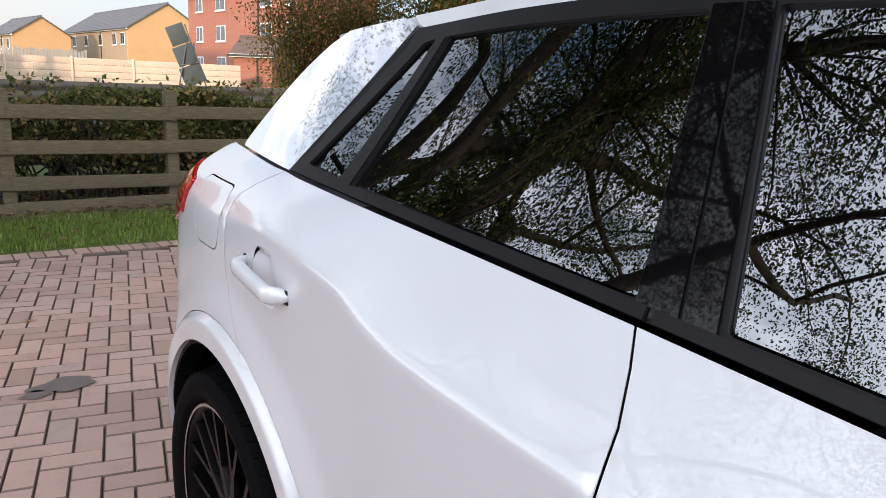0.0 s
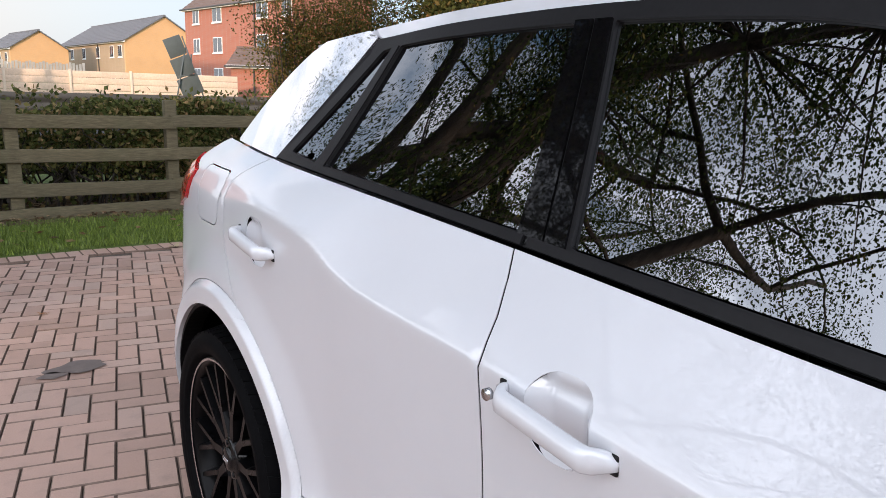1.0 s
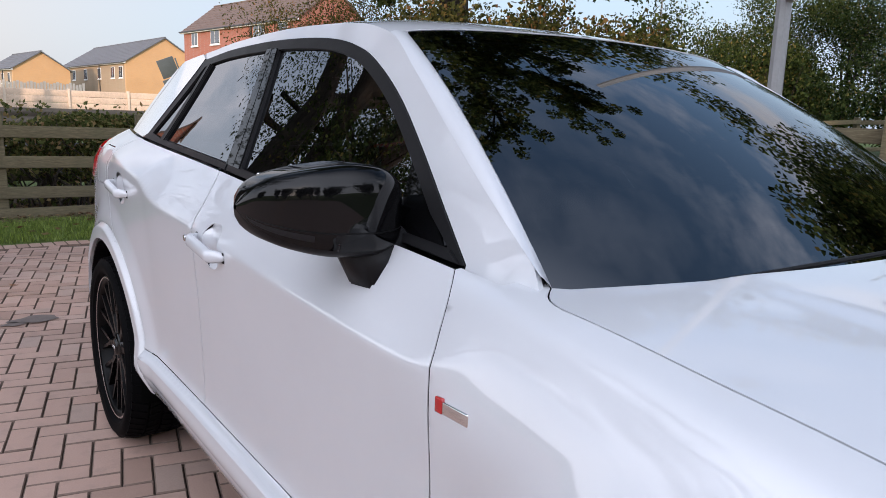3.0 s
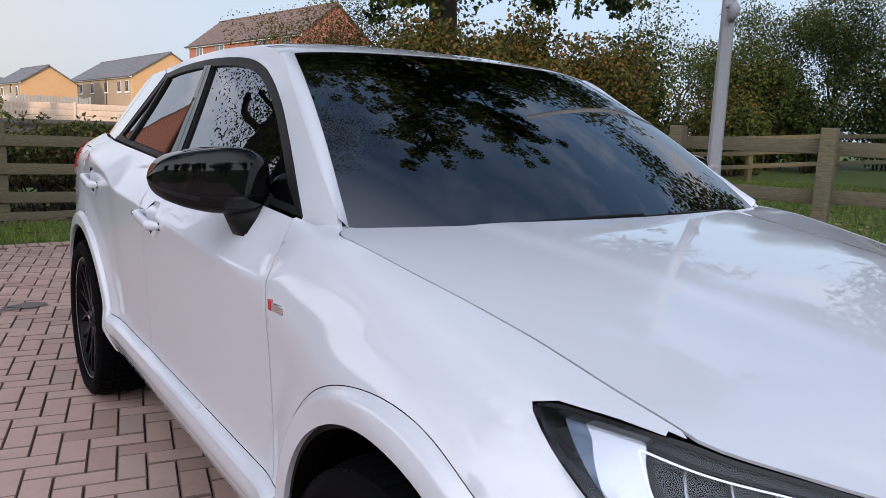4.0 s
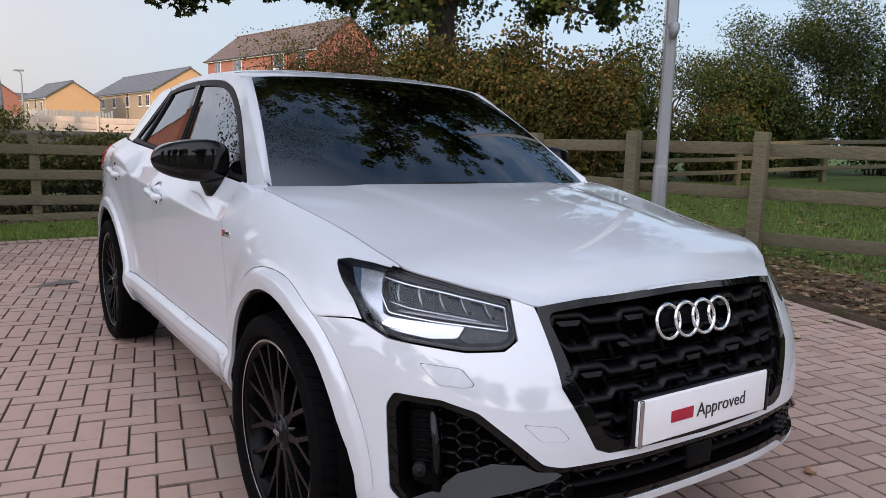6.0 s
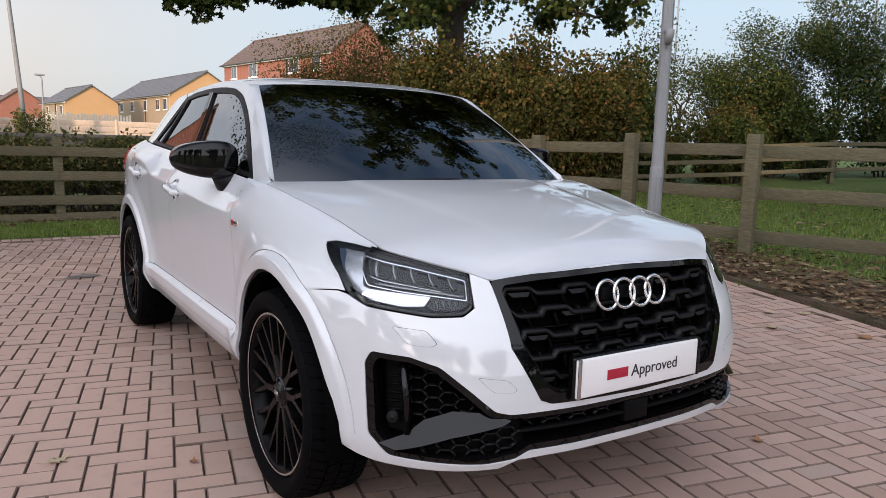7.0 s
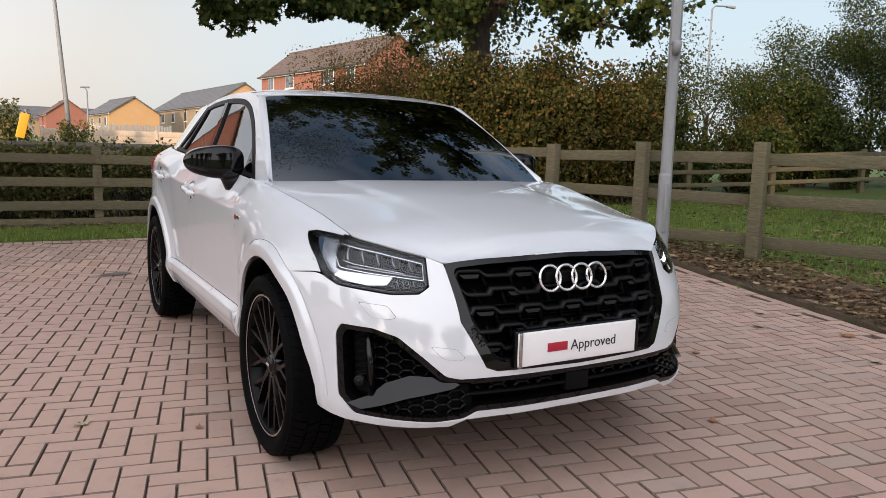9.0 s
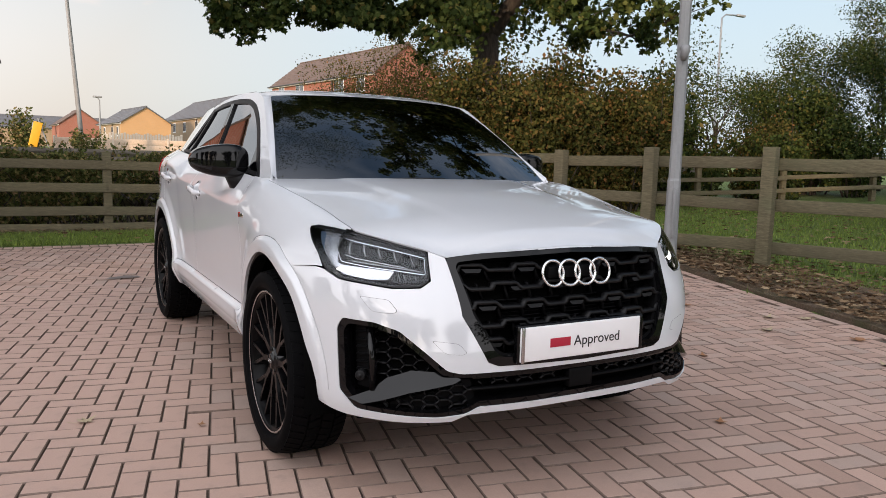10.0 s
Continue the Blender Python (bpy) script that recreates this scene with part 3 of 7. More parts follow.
def belt(a, b, n=16, drop=.004):
    return [(a + (b - a) * k / n, float(BELT_Z(a + (b - a) * k / n)) - drop) for k in range(n + 1)]


def bow(points, step=.02):
    """A smooth open line through points."""
    out = []
    P = [points[0]] + list(points) + [points[-1]]
    for i in range(1, len(P) - 2):
        p0, p1, p2, p3 = (np.array(P[j]) for j in (i - 1, i, i + 1, i + 2))
        n = max(2, int(np.linalg.norm(p2 - p1) / step))
        for k in range(n):
            t = k / n
            q = .5 * (2 * p1 + (p2 - p0) * t + (2 * p0 - 5 * p1 + 4 * p2 - p3) * t * t + (3 * p1 - p0 - 3 * p2 + p3) * t ** 3)
            out.append((float(q[0]), float(q[1])))
    return out + [tuple(points[-1])]


GAP = .0019
FRONT_GAP = bow([(.497, .455), (.497, .60), (.493, .70), (.487, .80), (.489, .90), (.503, .94), (.53, .985), (.555, 1.018)], .03)
MID_GAP = bow([(1.575, .455), (1.56, .60), (1.548, .75), (1.551, .90), (1.563, 1.0), (1.60, 1.080)], .03)
REAR_GAP = bow([(2.43, .7707), (2.49, .84), (2.54, .92), (2.545, 1.0), (2.548, 1.06), (2.525, 1.10), (2.50, 1.127)], .03)
OUT = .4688


def shift(pts, d):
    return [(a + d, b) for a, b in pts]


def cup_outline(yc, zc):
    pts = []
    for k in range(40):
        a = math.tau * k / 40
        c, s = math.cos(a), math.sin(a)
        pts.append((yc + .054 * math.copysign(abs(c) ** .8, c), zc + .001 + .054 * math.copysign(abs(s) ** .8, s)))
    return pts


HANDLES = ((1.408, .917), (2.325, .966))


def soften_rail(ob, side, reach=.05):
    """Lets the shading run round the rail between flank and bonnet without a break."""
    me = ob.data
    co = np.empty(len(me.vertices) * 3)
    me.vertices.foreach_get("co", co)
    co = co.reshape(-1, 3)
    no = np.array([tuple(n.vector) for n in me.vertex_normals])
    e = 1e-3
    ss = np.linspace(-.45, .56, 160)
    w, y, z = (LEVELS[4][k](ss) for k in "wyz")
    d_along = np.stack([(LEVELS[4][k](ss + e) - LEVELS[4][k](ss - e)) for k in "wyz"], -1)
    low = np.stack(flank(ss, z - .03), -1) - np.stack([w, y, z], -1)
    high = np.stack([w - .03, y, hood(w - .03, y)], -1) - np.stack([w, y, z], -1)
    n = np.cross(d_along, low) / np.linalg.norm(np.cross(d_along, low), axis=1)[:, None]
    n *= np.sign(n[:, :1])
    h = np.cross(d_along, high) / np.linalg.norm(np.cross(d_along, high), axis=1)[:, None]
    h *= np.sign(h[:, 2:])
    n = n + h
    n /= np.linalg.norm(n, axis=1)[:, None]
    p = np.stack([XC + side * w, y, z], -1)
    n[:, 0] *= side
    dist = np.linalg.norm(co[:, None, :] - p[None], axis=2)
    i = dist.argmin(1)
    k = (1 - smooth(0, reach, dist[np.arange(len(co)), i]))[:, None]
    out = no * (1 - k) + n[i] * k
    out /= np.linalg.norm(out, axis=1)[:, None]
    me.normals_split_custom_set_from_vertices([tuple(v) for v in out])


def body_side(side):
    fn, ow = on_flank(side), away(side)
    # wing: bonnet edge down to the arch and the door
    a_rear, a_front = math.degrees(math.asin((.455 - ARCH) / OUT)), 180 - math.degrees(math.asin((.735 - ARCH) / OUT))
    top = [(s, float(LEVELS[4]["z"](s)) + .0004) for s in np.linspace(-.425, .545, 30)]
    wing = line(shift(FRONT_GAP, -GAP)[::-1], .02) + ring_arc(0, OUT, a_rear, a_front, 40) \
        + line([(-.385, .752), (-.412, .7515), (-.366, .7935), (-.300, .832), (-.250, .862), (-.240, .871), (-.274, .8775), (-.36, .8745), (-.425, .8702)], .02) + top
    soften_rail(skin("front_wing", wing, fn, PAINT, ow, step=(.018, .005), rim=.0015), side)
    # doors
    door = line(shift(FRONT_GAP, GAP)[::-1], .02) + line([(.50, .455), (1.575, .455)], .03)[1:-1] + line(shift(MID_GAP, -GAP), .02) + belt(1.595, .56)[1:-1]
    skin("front_door", door, fn, PAINT, ow, step=(.02, .0065), holes=[cup_outline(*HANDLES[0])], rim=.0015)
    a_low = 180 - math.degrees(math.asin((.455 - ARCH) / OUT))
    a_high = 180 - math.degrees(math.asin((.7707 - ARCH) / OUT))
    rdoor = line(shift(MID_GAP, GAP)[::-1], .02) + line([(1.58, .455), (2.16, .455)], .03)[1:-1] + ring_arc(WHEELBASE, OUT, a_low, a_high, 24) \
        + line(shift(REAR_GAP, -GAP)[1:], .02) + belt(2.485, 1.61)[1:-1]
    skin("rear_door", rdoor, fn, PAINT, ow, step=(.02, .0065), holes=[cup_outline(*HANDLES[1])], rim=.0015)
    # rear quarter
    a_q = math.degrees(math.asin((.40 - ARCH) / OUT))
    flap = rounded([(2.585, 1.087), (2.79, 1.09), (2.75, .955), (2.595, .957)], .03, .012)
    grow = [(2.68 + (a - 2.68) * 1.035, 1.02 + (b - 1.02) * 1.04) for a, b in flap]
    quarter = line(shift(REAR_GAP, GAP)[::-1], .02) + ring_arc(WHEELBASE, OUT, a_high, a_q, 40) \
        + line([(3.06, .40), (3.30, .40), (3.30, .95), (3.02, .95), (2.90, .985), (2.86, 1.07), (3.0, 1.11), (3.0, 1.145)], .03) + belt(2.95, 2.515, 10)[1:-1]
    skin("rear_quarter", quarter, fn, PAINT, ow, step=(.018, .008), holes=[grow], rim=.0015)
    skin("fuel_flap" if side == R else "quarter_panel_plate", flap, fn, PAINT, ow, step=.016, rim=.006)
    # sill blade
    sill = line([(.458, .452), (2.137, .452), (2.1255, .37), (2.128, .292), (.467, .292), (.4695, .37), (.458, .452)], .03)[:-1]
    def blade(s, z):
        x, y, zz = fn(s, z)
        return x + side * np.interp(z, (.292, .30, .37, .40, .4345, .442, .452), (-.005, .0, .002, .013, .025, .004, .0)), y, zz
    skin("sill", sill, blade, PAINT, ow, step=(.03, .0045), label="white moulded sill blade")
    # arch trims
    for yc, a, b in ((0, -6.5, 186), (WHEELBASE, -4, 186.5)):
        inner, outer = .405, .467
        arch = ring_arc(yc, outer, a, b, 60) + ring_arc(yc, inner, b, a, 60)
        skin("arch_trim", arch, fn, PAINT, ow, step=.006, rim=.03)
        lip = ring_arc(yc, inner + .004, a, b, 60) + ring_arc(yc, inner - .010, b, a, 60)
        skin("arch_lip", lip, on_flank(side, -.012), ROUGH_BLACK, ow, step=.02, rim=.05)
    # tail lamp
    lamp = rounded([(2.905, .985), (2.868, 1.068), (3.0, 1.105), (3.36, 1.07), (3.40, .955), (3.03, .945)], .012)
    skin("tail_lamp", lamp, on_flank(side, .008), RED_LENS, ow, step=.02, rim=.02, label="red tail lamp lens")


for _side in (R, L):
    body_side(_side)

# bonnet
hood_edge = [(float(w), float(y)) for w, y in zip(EDGE[0], EDGE[1]) if y < .402]
hood_edge = hood_edge[::4] + [hood_edge[-1]]


def hood_line(side):
    pts = [(w - .004 if w > .03 else w, y - .001) for w, y in hood_edge]
    return pts


def screen_base(w):
    """y of the screen's lower edge."""
    return .30 + .11 * (np.abs(w) / .72) ** 2


SHUT = curve((-.425, .692), (-.34, .692), (-.25, .692), (-.167, .694), (-.048, .706), (.077, .726), (.134, .735), (.297, .757), (.40, .765))
nose = [(w, y) for w, y in hood_line(R) if y < -.43]
seam = [(float(SHUT(y)), float(y)) for y in np.linspace(-.425, .335, 38)] + [(.758, .352), (.752, .368), (.742, .382), (.729, .394), (.716, .404)]
right_half = [(-w, y) for w, y in nose] + [(-w + .0018, y) for w, y in seam]
left_half = [(w, y) for w, y in nose] + [(w - .0018, y) for w, y in seam]
for _side in (R, L):
    out_line = [(float(np.interp(y, EDGE[1], EDGE[0])), float(y)) for y in np.linspace(.449, -.415, 48)]
    in_line = [(w + .0018, y) for w, y in seam if w + .004 < float(np.interp(y, EDGE[1], EDGE[0]))] + [(.708, .418), (.700, .434), (.694, .449)]
    strip = [(_side * w, y) for w, y in in_line + out_line]
    bm = sheet(strip, [], lambda w, y: (XC + w, y, hood(w, y)), (.015, .02))
    face_out(bm, lambda p: (0, 0, 1), .002)
    soften_rail(part("wing_crown", bm, PAINT, car), _side)
def hood_rear(w):
    return .256 + .133 * (np.abs(w) / .70) ** 2


rear = [(float(w), float(hood_rear(w))) for w in np.linspace(-.695, .695, 40)]
bonnet_outline = right_half[::-1][:-1] + left_half + rear[::-1]
bm = sheet(bonnet_outline, [], lambda w, y: (XC + w, y, hood(w, y)), (.022, .022))
face_out(bm, lambda p: (0, 0, 1), .005)
part("bonnet", bm, PAINT, car)

# roof with its cant rails
roof_y = np.linspace(1.045, 2.66, 40)
edge_r = [(-float(upper(y, RAIL_Z(y))[0]), float(y)) for y in roof_y]


def screen_top(w):
    return .975 + .065 * (np.abs(w) / .56) ** 2


front_r = [(float(w), float(screen_top(w))) for w in np.linspace(.555, -.555, 30)]
roof_outline = front_r + edge_r + [(float(w), 2.685 + .05 * (1 - (w / .55) ** 2)) for w in np.linspace(-.53, .53, 20)] + [(-w, y) for w, y in edge_r[::-1]]
bm = sheet(roof_outline, [], lambda w, y: (XC + w, y, roof(w, y)), (.025, .03))
face_out(bm, lambda p: (0, 0, 1), .03)
part("roof", bm, PAINT, car)

# side glasshouse: outlines in y and z
DLO = [(.562, 1.020), (.66, 1.092), (.785, 1.185), (.91, 1.272), (1.03, 1.338), (1.14, 1.381), (1.31, 1.412), (1.62, 1.426), (2.0, 1.422), (2.305, 1.404), (2.515, 1.138)]


def inset(pts, d):
    """Moves an open line to its right-hand side by d."""
    out = []
    for i, p in enumerate(pts):
        a, b = pts[max(i - 1, 0)], pts[min(i + 1, len(pts) - 1)]
        t = Vector((b[0] - a[0], b[1] - a[1])).normalized()
        out.append((p[0] + t.y * d, p[1] - t.x * d))
    return out


def glasshouse(side):
    fn, ow = on_upper(side), away(side)
    top = bow(DLO[:-1])
    rail = [(float(y), float(RAIL_Z(y)) + .002) for y in np.linspace(.43, 2.60, 70)]
    # white pillar and cant rail, from the screen's foot to the tailgate
    split = 2.30
    frame_line = [p for p in rail if p[0] < split + .07] + [(2.318, 1.412)] + [p for p in top[::-1] if p[0] < split] + [(.56, .985), (.40, .965), (.395, 1.005)]
    blade = [p for p in rail if p[0] > split + .075] + bow([(2.665, 1.384), (2.74, 1.335), (2.815, 1.262), (2.87, 1.19), (2.892, 1.150)], .03) + belt(2.88, 2.53, 8, .006) + line([(2.519, 1.138), (2.322, 1.410)], .03)
    skin("pillar_blade", blade, on_upper(side, .004), BLADE, ow, step=.03, rim=.012, label="bright silver rear pillar blade")
    skin("body_frame", frame_line, on_upper(side, .003), PAINT, ow, step=.02, rim=.012, label="white pillar and roof rail pressing")
    # black surround: outer edge to glass edge
    low_out = belt(2.515, .575, 30, .004)
    outer = top + [DLO[-1]] + low_out
    glass_top = inset(top, .026)
    gz = lambda y, up=.013: float(BELT_Z(y)) + up

    def top_at(y):
        return min(glass_top, key=lambda p: abs(p[0] - y))[1]
    front = [(.612, gz(.61))] + [p for p in glass_top if .69 < p[0] < 1.588] + [(1.590, top_at(1.59)), (1.518, gz(1.52))]
    front += line([(1.518, gz(1.52)), (.612, gz(.61))], .04)[1:-1]
    rear_w = [(1.625, gz(1.62)), (1.672, top_at(1.67))] + [p for p in glass_top if 1.69 < p[0] < 2.185] + [(2.19, top_at(2.19)), (2.262, gz(2.26))]
    rear_w += line([(2.262, gz(2.26)), (1.625, gz(1.62))], .04)[1:-1]
    small = [(2.315, gz(2.315)), (2.222, top_at(2.222)), (2.262, top_at(2.262) - .004), (2.455, gz(2.465, .018))]
    holes = [rounded(o, .008, .02) for o in (front, rear_w, small)]
    trim = skin("window_trim", outer, on_upper(side, .007), SATIN_BLACK, ow, step=.02, rim=.012, holes=holes, label="satin black window surround")
    for name, hole, mat in (("front_window", holes[0], GLASS_SIDE), ("rear_window", holes[1], GLASS_DARK), ("quarter_window", holes[2], GLASS_DARK)):
        ob = skin(name, hole, on_upper(side, -.001), mat, ow, step=.04, rim=0)
        ob.visible_shadow = False
    # glossy pillar cover between the doors, in two leaves
    for a, b, c, d in ((1.523, 1.562, 1.594, 1.627), (1.567, 1.620, 1.632, 1.668)):
        leaf_o = [(a, gz(a, .002)), (c, top_at(c) + .004), (d, top_at(d) + .004), (b, gz(b, .002))]
        skin("pillar_cover", line(leaf_o + [leaf_o[0]], .03)[:-1], on_upper(side, .0115), GLOSS_BLACK, ow, step=.02, rim=.006, label="glossy black door pillar cover")
    # divider between rear window and quarter window
    div = [(2.268, gz(2.27, .002)), (2.194, top_at(2.194)), (2.220, top_at(2.22)), (2.310, gz(2.31, .002))]
    skin("window_divider", line(div + [div[0]], .03)[:-1], on_upper(side, .011), SATIN_BLACK, ow, step=.02, rim=.01)
    # waist strip, proud of the glass
    strip = belt(.572, 1.592, 30, .0) + [(y, z + .0135) for y, z in belt(1.592, .600, 30, .0)]
    skin("waist_strip", strip, on_upper(side, .016), SATIN_BLACK, ow, step=.02, rim=.014)
    strip = belt(1.604, 2.50, 30, .0) + [(y, z + .0135) for y, z in belt(2.49, 1.604, 30, .0)]
    skin("waist_strip", strip, on_upper(side, .016), SATIN_BLACK, ow, step=.02, rim=.014)
    # mirror triangle at the front of the glass
    tri = [(.616, gz(.616, .002)), (.80, 1.172), (.775, gz(.775, .002))]
    skin("window_corner", rounded(tri, .006), on_upper(side, .004), GLOSS_BLACK, ow, step=.02, rim=.01)


for _side in (R, L):
    glasshouse(_side)


# windscreen: ruled between its foot and the roof
def screen(w, h):
    """w across at the foot, h from 0 at the foot to 1 at the roof."""
    wf = .712 * w
    wt = .556 * w
    yb, yt = screen_base(wf), screen_top(wt)
    zb = 1.034 - .022 * w ** 2
    zt = roof(wt, yt) - .002
    bulge = 4 * h * (1 - h)
    return XC + wf + (wt - wf) * h, yb + (yt - yb) * h - .012 * bulge, zb + (zt - zb) * h + .020 * bulge


for _side in (R, L):
    bm = bmesh.new()
    rows = []
    for h in np.linspace(-.02, 1, 24):
        x1, y1, z1 = (float(v) for v in screen(float(_side) * .995, max(h, 0.0)))
        y0 = .425 + .615 * h
        w0 = float(upper(y0, RAIL_Z(y0))[0]) + .003
        p0, p1 = Vector((XC + _side * w0, y0, float(RAIL_Z(y0)) + .002)), Vector((x1, y1, z1 - .003))
        mid = (p0 + p1) / 2 + Vector((_side * .006, -.006, .005))
        rows.append([bm.verts.new(p) for p in (p0, p0.lerp(mid, .6), mid.lerp(p1, .4), p1)])
    for a, b in zip(rows, rows[1:]):
        for k in range(3):
            bm.faces.new((a[k], a[k + 1], b[k + 1], b[k]))
    face_out(bm, lambda p: (_side, -1, .5), 0)
    part("screen_pillar", bm, PAINT, car)

rim_o = rounded([(-1, -.075), (-1, 1), (1, 1), (1, -.075)], .02, .04)
rim_i = rounded([(-.955, .10), (-.95, .93), (.95, .93), (.955, .10)], .05, .04)
bm = sheet(rim_o, [], lambda w, h: screen(w, h), .05)
face_out(bm, lambda p: (0, -1, .5), 0)
glass_ob = part("windscreen", bm, GLASS_SCREEN, car)
glass_ob.visible_shadow = False
bm = sheet(rim_o, [rim_i], lambda w, h: (screen(w, h)[0], screen(w, h)[1] + .004, screen(w, h)[2] - .004), .05)
face_out(bm, lambda p: (0, -1, .5), 0)
part("screen_border", bm, GLOSS_BLACK, car, "black printed windscreen border")

# black scuttle under the screen's foot and body closing behind the skins
bm = sheet(rounded([(-1, 0), (-1, 1), (1, 1), (1, 0)], 0, .1), [], lambda a, h: (XC + a * .735, hood_rear(a * .72) + .004 + .05 * h, .992 - .022 * a * a), .08)
face_out(bm, lambda p: (0, 0, 1), 0)
part("scuttle", bm, SATIN_BLACK, car)

# tail: plain closing panels behind the quarters
bm = sheet(rounded([(3.30, .26), (3.30, 1.12), (4.22, 1.05), (4.22, .26)], .0, .06), [], on_flank(R), .06)
face_out(bm, from_axis, 0)
part("tailgate", bm, PAINT, car)
bm = sheet(rounded([(3.30, .26), (3.30, 1.12), (4.22, 1.05), (4.22, .26)], .0, .06), [], on_flank(L), .06)
face_out(bm, from_axis, 0)
part("tailgate", bm, PAINT, car)
bm = sheet(rounded([(-1, 0), (-1, 1), (1, 1), (1, 0)], .0, .1), [], lambda a, h: (XC + a * (.66 - .12 * h), 2.89 - .26 * h + .05 * (1 - a * a), 1.12 + .27 * h), .1)
face_out(bm, lambda p: (0, 1, .3), 0)
part("tailgate_window", bm, GLASS_DARK, car)

bm = sheet(rounded([(-.70, 2.80), (.70, 2.80), (.62, 3.10), (-.62, 3.10)], .02, .05), [], lambda w, y: (XC + w, y, 1.142 - .25 * (y - 2.8) ** 2 - .02 * w * w), .05)
face_out(bm, lambda p: (0, 0, 1), .02)
part("tailgate_ledge", bm, PAINT, car)
# underside
part("floor_pan", boxed((XC - .70, -.50, .24), (XC + .70, 3.1, .27), .01), VOID_BLACK, car)

# front bumper skin with its openings
a0 = 180 - math.degrees(math.asin((.735 - ARCH) / OUT))
arch_front = [(a, b) for a, b in ring_arc(0, OUT, 180, a0, 18)]
LAMP = [(-.236, .868), (-.274, .8745), (-.467, .866), (-.64, .841), (-.832, .812), (-.84, .728), (-.80, .707), (-.70, .703), (-.50, .722), (-.42, .748), (-.37, .79)]
lower = [(-.41, .303), (-.47, .285), (-.53, .278), (-.70, .277), (-.90, .280), (-.955, .304), (-1.05, .306), (-1.39, .306)]
upper_e = [(-.385, .748), (-.42, .744), (-.50, .718), (-.70, .699), (-.80, .703), (-.845, .726), (-.838, .814), (-.90, .806), (-.955, .797), (-.957, .78), (-.945, .62), (-1.02, .472), (-1.05, .461), (-1.39, .457)]
chain = lower[::-1] + arch_front + upper_e
half = line([(1.39 + a, b) for a, b in chain], .02)
outer = half + [(-a, b) for a, b in half[::-1]]
outer = [p for i, p in enumerate(outer) if math.hypot(p[0] - outer[i - 1][0], p[1] - outer[i - 1][1]) > 1e-4]
MOUTH = [(-.505, .565), (-.525, .598), (-.64, .594), (-.727, .572), (-.82, .503), (-.885, .450), (-.93, .440), (-1.39, .436)]
MOUTH_LOW = [(-1.39, .330), (-.99, .328), (-.945, .305), (-.86, .296), (-.57, .306), (-.512, .36)]
right_m = [(1.39 + a, b) for a, b in (MOUTH_LOW[1:] + MOUTH[:-1])]
mouth_poly = rounded(right_m + [(-a, b) for a, b in right_m[::-1]], .012, .02)
bm = sheet(outer, [mouth_poly], on_nose(), (.018, .013))
face_out(bm, from_axis, .02)
part("front_bumper", bm, PAINT, car)
# ---- car details ----
def solid_strip(points, fn_front, fn_back, half):
    """A bar along (u, z) points on a surface, with depth between two surfaces and a half height."""
    bm = bmesh.new()
    rows = []
    for i, p in enumerate(points):
        a, b = points[max(i - 1, 0)], points[min(i + 1, len(points) - 1)]
        t = Vector((b[0] - a[0], b[1] - a[1])).normalized()
        n = Vector((-t.y, t.x)) * half
        row = []
        for fn, sgn in ((fn_front, 1), (fn_front, -1), (fn_back, -1), (fn_back, 1)):
            q = fn(np.array([p[0] + n.x * sgn]), np.array([p[1] + n.y * sgn]))
            row.append(bm.verts.new([float(np.ravel(v)[0]) for v in q]))
        rows.append(row)
    for a, b in zip(rows, rows[1:]):
        for k in range(4):
            bm.faces.new((a[k], a[(k + 1) % 4], b[(k + 1) % 4], b[k]))
    bm.faces.new(rows[0][::-1])
    bm.faces.new(rows[-1])
    bmesh.ops.recalc_face_normals(bm, faces=bm.faces)
    return bm


def add(bm, other):
    """Joins a second bmesh into the first."""
    me = bpy.data.meshes.new("join")
    other.to_mesh(me)
    other.free()
    bm.from_mesh(me)
    bpy.data.meshes.remove(me)
    return bm


# wheels
DISC = plain("brake_iron", (.02, .02, .02), .5, metal=.6, vary=.3, scale=30)
TYRE_R, RIM_R = .352, .276


